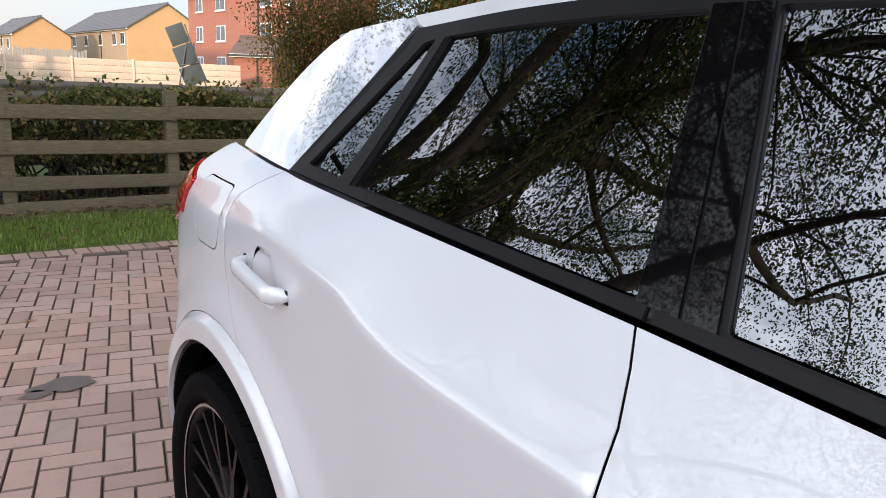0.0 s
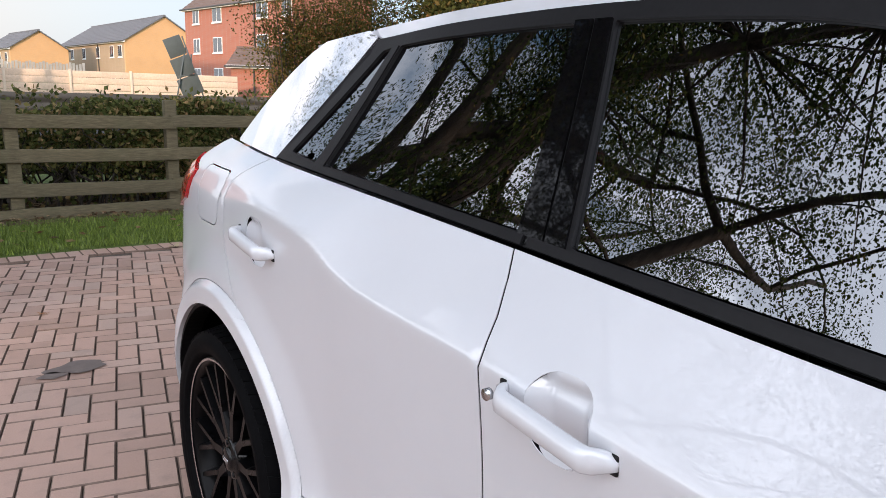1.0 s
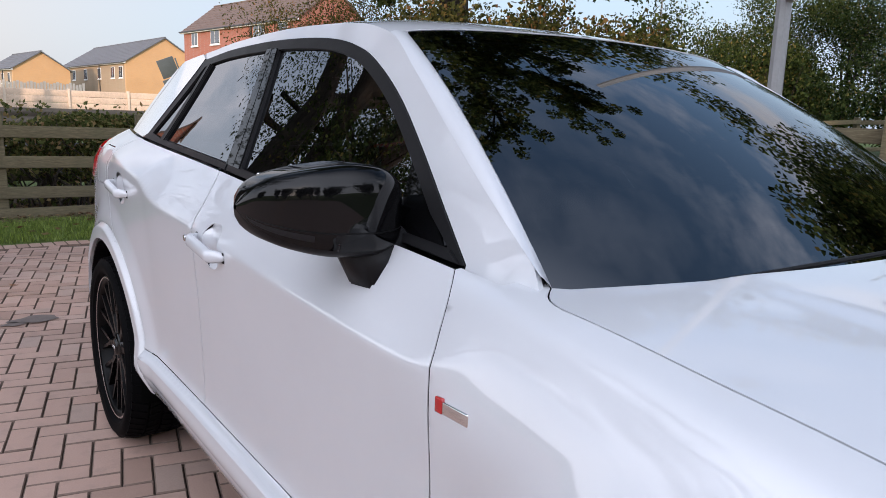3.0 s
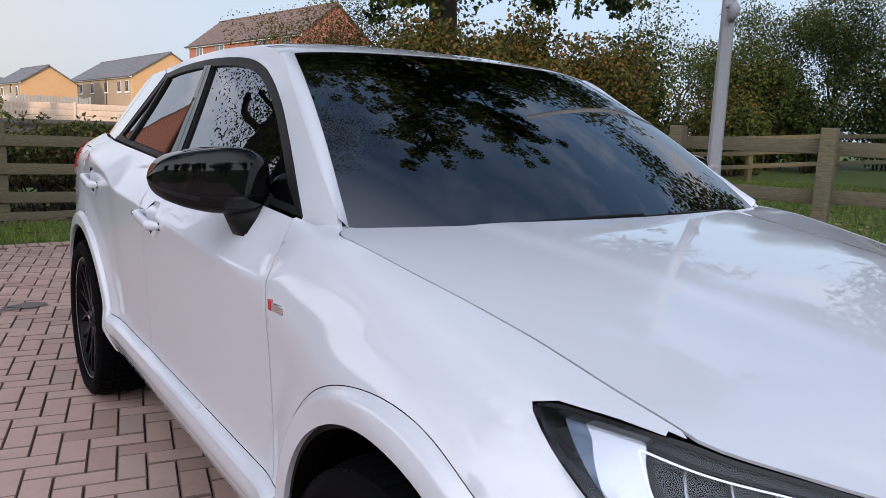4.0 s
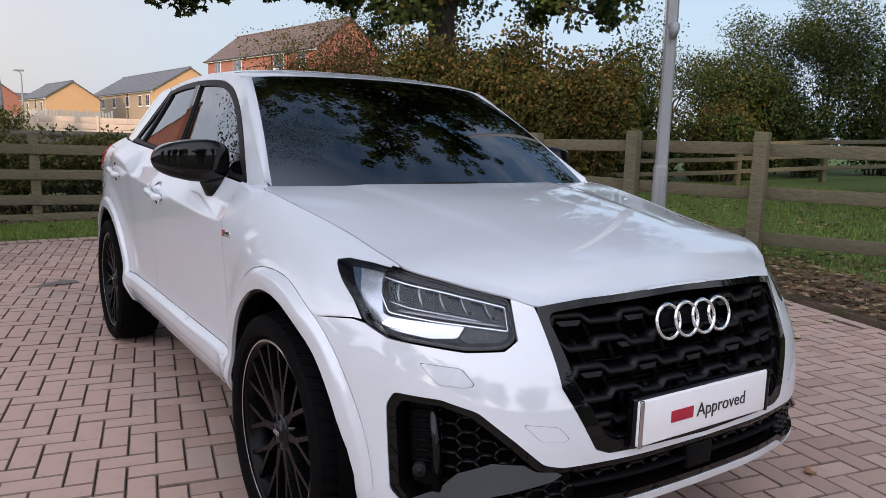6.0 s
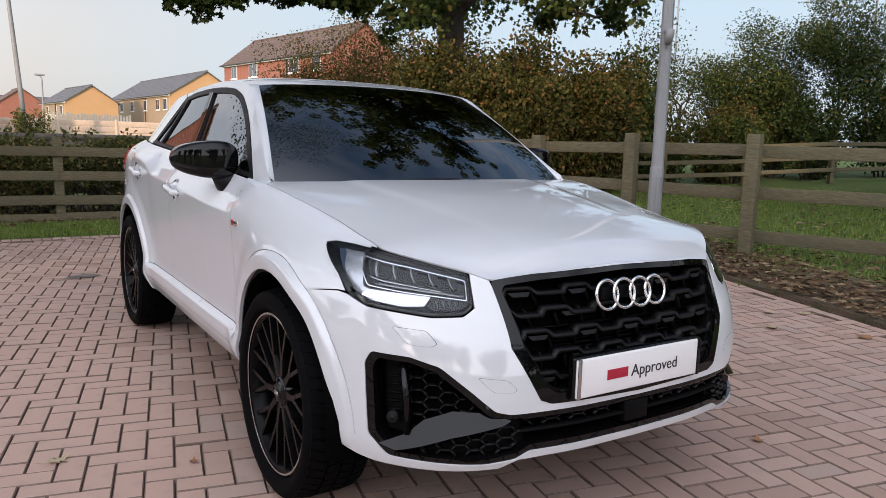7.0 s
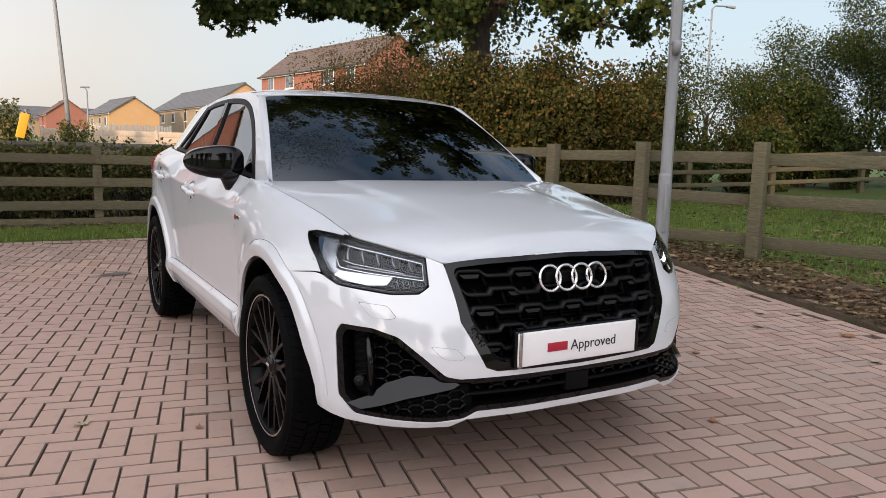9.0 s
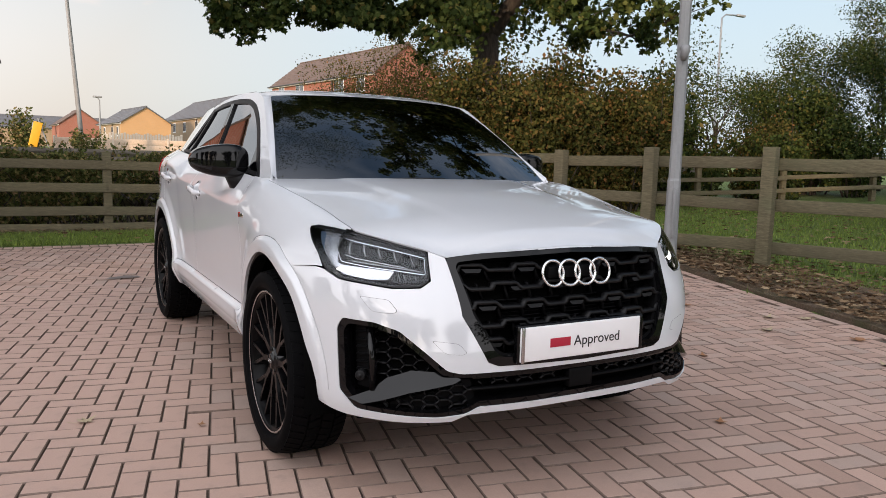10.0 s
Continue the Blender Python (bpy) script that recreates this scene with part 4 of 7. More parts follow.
def make_wheel(side, yc):
    base = Vector((XC + side * .86, yc, HUB))
    put = Matrix.Translation(base) @ Matrix.Diagonal((-side, 1, 1, 1))     # local +x points inwards
    # rim barrel
    bm = lathe([(.0, RIM_R - .002), (-.004, RIM_R - .010), (.004, RIM_R - .020), (.03, RIM_R - .030), (.10, RIM_R - .045), (.20, RIM_R - .02)], 72)
    bm.transform(put)
    bmesh.ops.recalc_face_normals(bm, faces=bm.faces)
    rim = part("wheel", bm, WHEEL_BLACK, car, "gloss black multi-spoke alloy wheel")
    bm = lathe([(-.0055, RIM_R - .0045), (-.0075, RIM_R - .008), (-.0055, RIM_R - .0115)], 72)
    bm.transform(put)
    part("rim_edge", bm, SILVER, rim, "bright machined rim edge")
    # tyre with shoulder blocks
    prof = [(.012, RIM_R - .006), (-.006, RIM_R + .004), (-.014, RIM_R + .010), (-.017, RIM_R + .013), (-.0165, RIM_R + .017), (-.020, RIM_R + .024), (-.022, RIM_R + .045), (-.016, TYRE_R - .024), (-.008, TYRE_R - .014),
            (.004, TYRE_R - .010), (.030, TYRE_R - .007), (.19, TYRE_R - .007), (.20, TYRE_R - .02), (.205, RIM_R + .02), (.19, RIM_R)]
    bm = lathe(prof, 144)
    bm.transform(put)
    bmesh.ops.recalc_face_normals(bm, faces=bm.faces)
    tyre = part("tyre", bm, RUBBER, rim)
    # raised shoulder lugs between the cross grooves
    bm = bmesh.new()
    n = 58
    for k in range(n):
        a0 = math.tau * k / n
        for x0, x1, lean in ((-.009, .044, .45), (.053, .092, -.35), (.101, .140, .35), (.149, .192, -.45)):
            vs = []
            for dx, da in ((x0, 0), (x1, lean), (x1, lean + .78), (x0, .78)):
                ang = a0 + da * math.tau / n
                drop = .0110 if dx < 0 else .004 if dx > .19 else .0
                for r in (TYRE_R - .014 - drop, TYRE_R + .001 - drop):
                    vs.append(bm.verts.new((dx, r * math.cos(ang), r * math.sin(ang))))
            t = [vs[i] for i in (1, 3, 5, 7)]
            bm.faces.new(t)
            for i in range(4):
                j = (i + 1) % 4
                bm.faces.new((vs[2 * i], vs[2 * j], vs[2 * j + 1], vs[2 * i + 1]))
    bm.transform(put)
    bmesh.ops.recalc_face_normals(bm, faces=bm.faces)
    part("tread", bm, RUBBER, rim, smooth_faces=False)
    # spokes: a stem that forks into two arms
    bm = bmesh.new()
    def bar(p, q, w0, w1, d0, d1, deep):
        p, q = Vector(p), Vector(q)
        t = (q - p).normalized()
        n = Vector((-t.y, t.x))
        vs = []
        for c, w, d in ((p, w0, d0), (q, w1, d1)):
            for sx, off in ((1, deep), (.55, 0), (-.55, 0), (-1, deep)):
                e = c + n * w * sx
                vs.append(bm.verts.new((d + off, e.x, e.y)))
        for a, b in ((0, 1), (1, 2), (2, 3)):
            bm.faces.new((vs[a], vs[b], vs[b + 4], vs[a + 4]))
        bm.faces.new((vs[0], vs[1], vs[2], vs[3]))
        bm.faces.new((vs[7], vs[6], vs[5], vs[4]))
    bar((0, .035), (0, .135), .024, .017, .018, .014, .034)
    for s in (-1, 1):
        bar((s * .004, .125), (s * .043, RIM_R - .018), .0125, .011, .014, .006, .036)
    bmesh.ops.recalc_face_normals(bm, faces=bm.faces)
    me = bpy.data.meshes.new("spoke")
    bm.to_mesh(me)
    bm.free()
    me.materials.append(WHEEL_BLACK)
    for k in range(10):
        ob = new("spoke", me)
        ob.matrix_world = put @ Matrix.Rotation(math.tau * (k + .3) / 10, 4, "X")
        ob.parent = rim
        ob.matrix_parent_inverse = rim.matrix_world.inverted()
    bm = lathe([(.004, .0), (.004, .026), (.008, .031), (.012, .034), (.012, .050), (.022, .062), (.05, .066)], 40)
    bm.transform(put)
    bmesh.ops.recalc_face_normals(bm, faces=bm.faces)
    part("hub_cap", bm, GLOSS_BLACK, rim, "black hub cap with silver emblem")
    bm = bmesh.new()
    for k in range(4):
        add(bm, ring_bm(.006, .0012, Matrix.Translation((.0035, (k - 1.5) * .0085, 0)) @ Matrix.Rotation(radians(90), 4, "Y"), 20, 6))
    bm.transform(put)
    part("cap_emblem", bm, SILVER, rim)
    for k in range(5):
        a = math.tau * (k + .1) / 5
        c = Vector((.010, .045 * math.cos(a), .045 * math.sin(a)))
        bm = bmesh.new()
        tube(bm, [c, c + Vector((.02, 0, 0))], .007, 6)
        bm.transform(put)
        part("wheel_bolt", bm, SATIN_BLACK, rim)
    # brake disc behind the spokes
    bm = lathe([(.075, .07), (.075, .155), (.10, .155), (.10, .07)], 48)
    bm.transform(put)
    bmesh.ops.recalc_face_normals(bm, faces=bm.faces)
    part("brake_disc", bm, DISC, rim)
    # matt black disc added to stand in for the shade between the spokes
    bm = lathe([(.118, .0), (.116, .16), (.112, .236)], 48)
    bm.transform(put)
    bmesh.ops.recalc_face_normals(bm, faces=bm.faces)
    part("brake_shield", bm, VOID_BLACK, rim)
    part("brake_caliper", boxed((.05, .07, -.06), (.13, .165, .07), .015, put), ROUGH_BLACK, rim)
    # arch liner
    bm = bmesh.new()
    rows = []
    for k in range(25):
        a = radians(-14 + 208 * k / 24)
        rows.append([bm.verts.new((XC + side * w, yc + r * math.cos(a), ARCH + r * math.sin(a))) for w, r in ((.852, .404), (.82, .425), (.58, .425), (.56, .30))])
    for a, b in zip(rows, rows[1:]):
        for k in range(3):
            bm.faces.new((a[k], a[k + 1], b[k + 1], b[k]))
    part("arch_liner", bm, VOID_BLACK, car)


def ring_bm(major, minor, m, n=48, k=10):
    bm = bmesh.new()
    rows = []
    for i in range(n):
        a = math.tau * i / n
        rows.append([bm.verts.new(((major + minor * math.cos(b)) * math.cos(a), (major + minor * math.cos(b)) * math.sin(a), minor * math.sin(b))) for b in (math.tau * j / k for j in range(k))])
    for i in range(n):
        a, b = rows[i], rows[(i + 1) % n]
        for j in range(k):
            bm.faces.new((a[j], b[j], b[(j + 1) % k], a[(j + 1) % k]))
    for v in bm.verts:
        v.co = m @ v.co
    bmesh.ops.recalc_face_normals(bm, faces=bm.faces)
    return bm


for _side in (R, L):
    for _yc in (0, WHEELBASE):
        make_wheel(_side, _yc)


# headlamps
LAMP_DARK = plain("lamp_housing", (.012, .012, .014), .35, metal=.4, vary=.15, scale=14)
def scale_out(points, k, c=None):
    c = c or (sum(p[0] for p in points) / len(points), sum(p[1] for p in points) / len(points))
    return [(c[0] + (p[0] - c[0]) * k, c[1] + (p[1] - c[1]) * k) for p in points]


def shrink(points, d):
    """A closed outline moved inwards by d."""
    n = len(points)
    area = sum(points[i - 1][0] * points[i][1] - points[i][0] * points[i - 1][1] for i in range(n))
    sg = 1 if area > 0 else -1
    out = []
    for i in range(n):
        a, b = points[i - 1], points[(i + 1) % n]
        t = Vector((b[0] - a[0], b[1] - a[1])).normalized()
        out.append((points[i][0] - sg * t.y * d, points[i][1] + sg * t.x * d))
    return out


def headlamp(side):
    fn = lambda d: on_flank(side, d)
    ow = lambda p: (side * .6, -1, .1)
    outline = rounded(LAMP, .018, .012)
    inner = shrink(outline, .004)
    lamp = skin("headlamp", outline, fn(-.003), GLOSS_BLACK, ow, step=.02, rim=.03, holes=[inner], label="headlamp with bright daytime light and clear cover")
    skin("lamp_bucket", outline, fn(-.062), LAMP_DARK, ow, parent=lamp, step=.025, rim=0)
    skin("bucket_wall", shrink(outline, .001), fn(-.010), GLOSS_BLACK, ow, parent=lamp, step=.03, rim=.06, holes=[shrink(outline, .005)])
    # silver band: down the outer side and along the foot
    band = rounded([(-.305, .863), (-.404, .8515), (-.412, .836), (-.440, .80), (-.458, .766), (-.482, .7605), (-.690, .7475), (-.672, .7225), (-.60, .7195), (-.50, .731), (-.425, .752), (-.373, .794), (-.336, .845)], .006, .012)
    skin("light_band", band, fn(-.028), LAMP_GREY, ow, parent=lamp, step=.012, rim=.012, label="silver reflector band")
    drl = rounded([(-.458, .7435), (-.480, .7565), (-.58, .7505), (-.681, .7455), (-.668, .733), (-.571, .7345), (-.50, .7385)], .006, .01)
    skin("daytime_light", drl, fn(-.024), DRL, ow, parent=lamp, step=.012, rim=.004, label="glowing white daytime light")
    blue = rounded([(-.272, .864), (-.297, .866), (-.336, .850), (-.372, .80), (-.415, .757), (-.385, .775), (-.33, .820)], .006, .01)
    skin("side_reflector", blue, fn(-.032), LAMP_BLUE, ow, parent=lamp, step=.015, rim=.01, label="bluish side prism")
    foot = rounded([(-.695, .7455), (-.80, .737), (-.825, .735), (-.82, .722), (-.79, .714), (-.70, .711), (-.678, .721)], .005, .01)
    skin("lamp_foot", foot, fn(-.034), GLOSS_BLACK, ow, parent=lamp, step=.015, rim=.01)
    for k in range(4):
        c = -.705 - .022 * k
        part("foot_fin", solid_strip([(c, .739 - .001 * k), (c - .012, .718)], fn(-.029), fn(-.036), .0012), LAMP_GREY, lamp)
    # upper blade between cover edge and module
    brow = rounded([(-.42, .857), (-.60, .838), (-.828, .806), (-.83, .796), (-.60, .829), (-.41, .853)], .002, .012)
    skin("lamp_brow", brow, fn(-.020), LAMP_DARK, ow, parent=lamp, step=.015, rim=.02)
    # inner module with a fine bright outline
    box_o = rounded([(-.396, .8475), (-.60, .823), (-.818, .792), (-.822, .7395), (-.70, .7495), (-.60, .7565), (-.477, .770), (-.435, .807)], .008, .012)
    skin("module_frame", box_o, fn(-.024), CHROME, ow, parent=lamp, step=.02, rim=.014, holes=[shrink(box_o, .0019)])
    skin("module_back", box_o, fn(-.055), GLOSS_BLACK, ow, parent=lamp, step=.02, rim=0)
    part("module_rib", solid_strip(line([(-.437, .797), (-.52, .782), (-.62, .771), (-.74, .758)], .03), fn(-.034), fn(-.045), .0012), CHROME, lamp)
    part("module_rib", solid_strip(line([(-.50, .7745), (-.62, .764), (-.81, .748)], .03), fn(-.030), fn(-.045), .0015), LAMP_GREY, lamp)
    for c, w, d in ((-.462, .032, .0), (-.528, .034, -.003), (-.592, .040, -.010), (-.662, .046, -.019), (-.738, .050, -.029)):
        zc = .812 + d
        lens = rounded([(c, zc + .015), (c - w * .75, zc + .010), (c - w, zc - .016), (c - .022, zc - .014)], .006, .008)
        skin("projector_lens", lens, fn(-.040), GLOSS_BLACK if d > -.012 else LAMP_DARK, ow, parent=lamp, step=.012, rim=.014)
        part("module_fin", solid_strip([(c - .002, zc + .017), (c - .014, zc - .002), (c - .030, zc - .019)], fn(-.034), fn(-.05), .0014), LAMP_GREY, lamp)
    cover = skin("lamp_cover", inner, fn(-.002), GLASS_LAMP, ow, parent=lamp, step=.02, rim=0, label="clear plastic cover")
    cover.visible_shadow = False


for _side in (R, L):
    headlamp(_side)

# grille: gloss surround, dark ground, stepped bars
G_RIGHT = [(-1.39, .452), (-1.055, .459), (-1.02, .474), (-.947, .62), (-.957, .78), (-.965, .797), (-1.10, .812), (-1.39, .8245)]


def both(points):
    r = [(1.39 + a, b) for a, b in points]
    return r + [(-a, b) for a, b in r[::-1] if a > 1e-6]


g_out = rounded(both(G_RIGHT), .008, .02)
g_in = rounded(both([(-1.39, .482), (-1.075, .487), (-1.045, .505), (-.985, .625), (-.992, .768), (-1.012, .785), (-1.12, .796), (-1.39, .807)]), .012, .02)
grille = skin("grille", g_out, on_nose(.001), GLOSS_BLACK, from_axis, step=.02, rim=.035, holes=[g_in], label="black grille with gloss frame and stepped bars")
skin("grille_ground", scale_out(g_in, 1.06), on_nose(-.075), VOID_BLACK, from_axis, parent=grille, step=.04, rim=0)
skin("grille_lip", rounded(both([(-1.39, .478), (-1.073, .483), (-1.041, .503), (-.981, .625), (-.988, .770), (-1.010, .788), (-1.12, .799), (-1.39, .810)]), .012, .02), on_nose(-.020), ROUGH_BLACK, from_axis, parent=grille, step=.02, rim=.05,
     holes=[scale_out(g_in, .965)])


def half_width_at(z):
    return float(np.interp(z, [.487, .505, .625, .768, .785], [.315, .345, .405, .398, .38]))


def stepped(z0, phase, period=.17, drop=.017):
    e = half_width_at(z0) + .006
    us, out = np.linspace(-e, e, 120), []
    for u in us:
        q = ((u + phase * period) / period) % 1.0
        k = float(np.clip((abs(q - .5) - .22) / .07, 0, 1))
        out.append((float(u), z0 - drop * (1 - k)))
    return out


for row in range(6):
    z0 = .772 - row * .058
    bm = solid_strip(stepped(z0, .5 * (row % 2)), on_nose(-.014), on_nose(-.055), .0055)
    part("grille_bar", bm, GRILLE_BLACK, grille)
    # short uprights and hanging teeth
    e = half_width_at(z0) - .02
    for k in range(-5, 6):
        u = k * .085 + (.0425 if row % 2 else 0)
        if abs(u) < e and row < 5:
            if k % 2 == 0:
                tooth = [(u - .032, z0 - .012 * 1), (u + .032, z0 - .012), (u + .022, z0 - .024), (u - .022, z0 - .024)]
                skin("grille_tooth", rounded(tooth, .003, .012), on_nose(-.018), GRILLE_BLACK, from_axis, parent=grille, step=.02, rim=.03)
            bm = solid_strip([(u + .0425, z0 - .004), (u + .0425, z0 - .054)], on_nose(-.034), on_nose(-.06), .003)
            part("grille_upright", bm, ROUGH_BLACK, grille)
# fine slats low down
for k in range(7):
    z0 = .655 - k * .013
    bm = solid_strip(line([(-.30, z0), (.30, z0)], .05), on_nose(-.055), on_nose(-.07), .002)
    part("grille_slat", bm, ROUGH_BLACK, grille)

# emblem: four rings
nose_y = float(flank(-1.39, .735)[1])
for k in range(4):
    u = (k - 1.5) * .068
    w, y, z = (float(v) for v in flank(abs(u) - 1.39, .742, .012))
    m = Matrix.Translation((XC + u, y - .004, .742)) @ Matrix.Rotation(radians(78), 4, "X") @ Matrix.Rotation(radians(0), 4, "Z")
    bm = ring_bm(.0435, .0055, m, 64, 12)
    part("emblem_ring", bm, CHROME, car, "chrome ring of the badge")
bm = boxed((XC - .11, nose_y + .004, .722), (XC + .11, nose_y + .045, .762), .004)
part("emblem_mount", bm, ROUGH_BLACK, car)

# dealer plate
PY = -.826
plate = part("number_plate", boxed((XC - .26 - .015, PY, .470), (XC + .26 - .015, PY + .012, .583), .004), PLATE_WHITE, car, "white dealer plate with a two-word text")
part("plate_holder", boxed((XC - .283, PY + .008, .464), (XC + .253, PY + .035, .589), .006), GLOSS_BLACK, car)
RED_INK = plain("red_ink", (.38, .012, .035), .5, vary=.05, scale=20)
BLACK_INK = plain("black_ink", (.02, .02, .022), .5, vary=.05, scale=20)


def lettering(text, size, at, material, parent, name="lettering"):
    cu = bpy.data.curves.new(name, "FONT")
    cu.body, cu.size, cu.align_x, cu.extrude = text, size, "LEFT", .0006
    tmp = bpy.data.objects.new("tmp_text", cu)
    scene.collection.objects.link(tmp)
    bpy.context.view_layer.update()
    me = bpy.data.meshes.new_from_object(tmp.evaluated_get(bpy.context.evaluated_depsgraph_get()))
    bpy.data.objects.remove(tmp)
    me.transform(at)
    me.materials.append(material)
    ob = new(name, me)
    ob.parent = parent
    ob.matrix_parent_inverse = parent.matrix_world.inverted()
    return ob


lettering("Approved", .050, Matrix.Translation((XC - .062, PY - .0012, .508)) @ Matrix.Rotation(radians(90), 4, "X"), BLACK_INK, plate)
part("brand_bar", boxed((XC - .160, PY - .0016, .510), (XC - .076, PY, .540), .0005), RED_INK, plate, "red bar of a brand name")
for u in (-.268, .238):
    part("plate_end", boxed((XC + u - .006, PY - .003, .468), (XC + u + .006, PY + .004, .585), .002), GLOSS_BLACK if u > 0 else SILVER, plate)

# lower mouth: recessed ground, honeycomb, blades
mouth_in = scale_out(mouth_poly, 1.012)
skin("mouth_ground", mouth_in, on_nose(-.07), VOID_BLACK, from_axis, step=.04, rim=0)
mouth_hole = rounded([(1.39 + a, b) for a, b in [(-.99, .347), (-.95, .325), (-.86, .312), (-.585, .322), (-.535, .37), (-.528, .555), (-.545, .581), (-.64, .578), (-.715, .557), (-.80, .493), (-.87, .436), (-.93, .427)]]
                     + [(-1.39 - a, b) for a, b in [(-.93, .427), (-.87, .436), (-.80, .493), (-.715, .557), (-.64, .578), (-.545, .581), (-.528, .555), (-.535, .37), (-.585, .322), (-.86, .312), (-.95, .325), (-.99, .347)]], .012, .02)
surround = skin("mouth_surround", mouth_poly, on_nose(-.004), GLOSS_BLACK, from_axis, step=.02, rim=.06, holes=[mouth_hole], label="gloss black lower intake surround")


def honeycomb(region, pitch, proud_f, proud_b, parent, flat=1.7):
    """Hexagon ribs clipped to a region, in one part."""
    bm = bmesh.new()
    us = [p[0] for p in region]
    zs = [p[1] for p in region]
    r = pitch / 2
    row = 0
    z = min(zs)
    while z < max(zs) + pitch:
        u = min(us) - pitch + (pitch * .75 * flat if row % 2 else 0)
        while u < max(us) + pitch:
            pts = [(u + r * flat * a, z + r * b) for a, b in ((-.5, .87), (.5, .87), (1, 0), (.5, -.87))]
            mid = [((a[0] + b[0]) / 2, (a[1] + b[1]) / 2) for a, b in zip(pts, pts[1:])]
            ok = inside(region, np.array([m[0] for m in mid]), np.array([m[1] for m in mid]))
            for (a, b), good in zip(zip(pts, pts[1:]), ok):
                if good:
                    add(bm, solid_strip([a, b], on_nose(proud_f), on_nose(proud_b), .0022))
            u += pitch * 1.5 * flat
        z += pitch * .435
        row += 1
    return tagged(part("honeycomb", bm, GRILLE_BLACK, parent), kind="stuff")


for sg in (1, -1):
    side_u = lambda pts: [(sg * (1.39 + a), b) for a, b in pts]
    reg = side_u([(-.60, .35), (-.60, .57), (-.70, .555), (-.79, .48), (-.86, .43), (-.80, .40)])
    honeycomb(reg, .040, -.045, -.07, surround)
    reg = side_u([(-.60, .33), (-.86, .32), (-.94, .33), (-.98, .37), (-.96, .405), (-.86, .40), (-.70, .36)])
    honeycomb(reg, .036, -.018, -.045, surround)
    skin("lower_grid_ground", rounded(side_u([(-.58, .326), (-.86, .314), (-.95, .327), (-.99, .35), (-.97, .412), (-.86, .405), (-.70, .365)]), .008), on_nose(-.04), ROUGH_BLACK, from_axis, parent=surround, step=.03, rim=.0)
    # slatted outer column
    col = rounded(side_u([(-.545, .565), (-.605, .57), (-.61, .365), (-.55, .37)]), .006)
    skin("slat_column", col, on_nose(-.05), ROUGH_BLACK, from_axis, parent=surround, step=.02, rim=.02)
    for k in range(7):
        z0 = .548 - k * .024
        part("intake_slat", solid_strip(side_u([(-.552, z0), (-.60, z0 + .002)]), on_nose(-.038), on_nose(-.055), .0025), ROUGH_BLACK, surround)
    part("intake_fin", solid_strip(side_u([(-.612, .572), (-.618, .47), (-.622, .37)]), on_nose(-.015), on_nose(-.07), .008), GLOSS_BLACK, surround)
    # parking sensor
    w, y, z = (float(v) for v in flank(-.575, .412, -.03))
    c = Vector((XC - sg * w, y, z))
    d = Vector((-sg * .62, -.78, 0)).normalized()
    bm = bmesh.new()
    tube(bm, [c - d * .02, c + d * .012, c + d * .014], [.017, .017, .013], 20)
    tube(bm, [c + d * .010, c + d * .0165], [.008, .008], 14)
    part("parking_sensor", bm, SATIN_BLACK, surround)
    # rising gloss blade
    blade = rounded(side_u([(-.545, .340), (-.594, .327), (-.672, .350), (-.76, .380), (-.906, .410), (-.93, .424), (-.87, .442), (-.758, .442), (-.67, .412), (-.62, .372)]), .004, .012)

    def lean_back(u, z):
        t = np.clip((z - np.interp(np.abs(u), (.46, .484, .63, .718, .796, .845), (.424, .41, .380, .350, .327, .340))) / .062, 0, 1)
        p, q = on_nose(.002)(u, z), on_nose(-.034)(u, z)
        return tuple(a + (b - a) * t for a, b in zip(p, q))
    skin("air_blade", blade, lean_back, GLOSS_BLACK, from_axis, parent=surround, step=.010, rim=.03, label="rising gloss black air blade")
    # thin closed covers in the bumper
    for o in ([(-.585, .672), (-.69, .666), (-.722, .632), (-.70, .625), (-.635, .628)], [(-.835, .546), (-.922, .536), (-.948, .508), (-.935, .501), (-.88, .505)]):
        ring = rounded(side_u(o), .012, .008)
        skin("bumper_cover_joint", scale_out(ring, 1.03), on_nose(.0006), VOID_BLACK, from_axis, step=.012, rim=0)
        skin("bumper_cover", ring, on_nose(.0014), PAINT, from_axis, step=.012, rim=.002)
for z0, h in ((.425, .006), (.385, .003)):
    part("mouth_bar", solid_strip(line([(-.42, z0), (.42, z0)], .03), on_nose(-.01), on_nose(-.05), h), GLOSS_BLACK if h > .004 else ROUGH_BLACK, surround)
for sg in (1, -1):
    honeycomb([(sg * a, b) for a, b in [(.07, .395), (.40, .395), (.37, .42), (.07, .42)]], .028, -.02, -.05, surround, 2.2)
part("radar_cover", boxed((XC - .055, -.805, .355), (XC + .045, -.77, .42), .006), ROUGH_BLACK, surround)


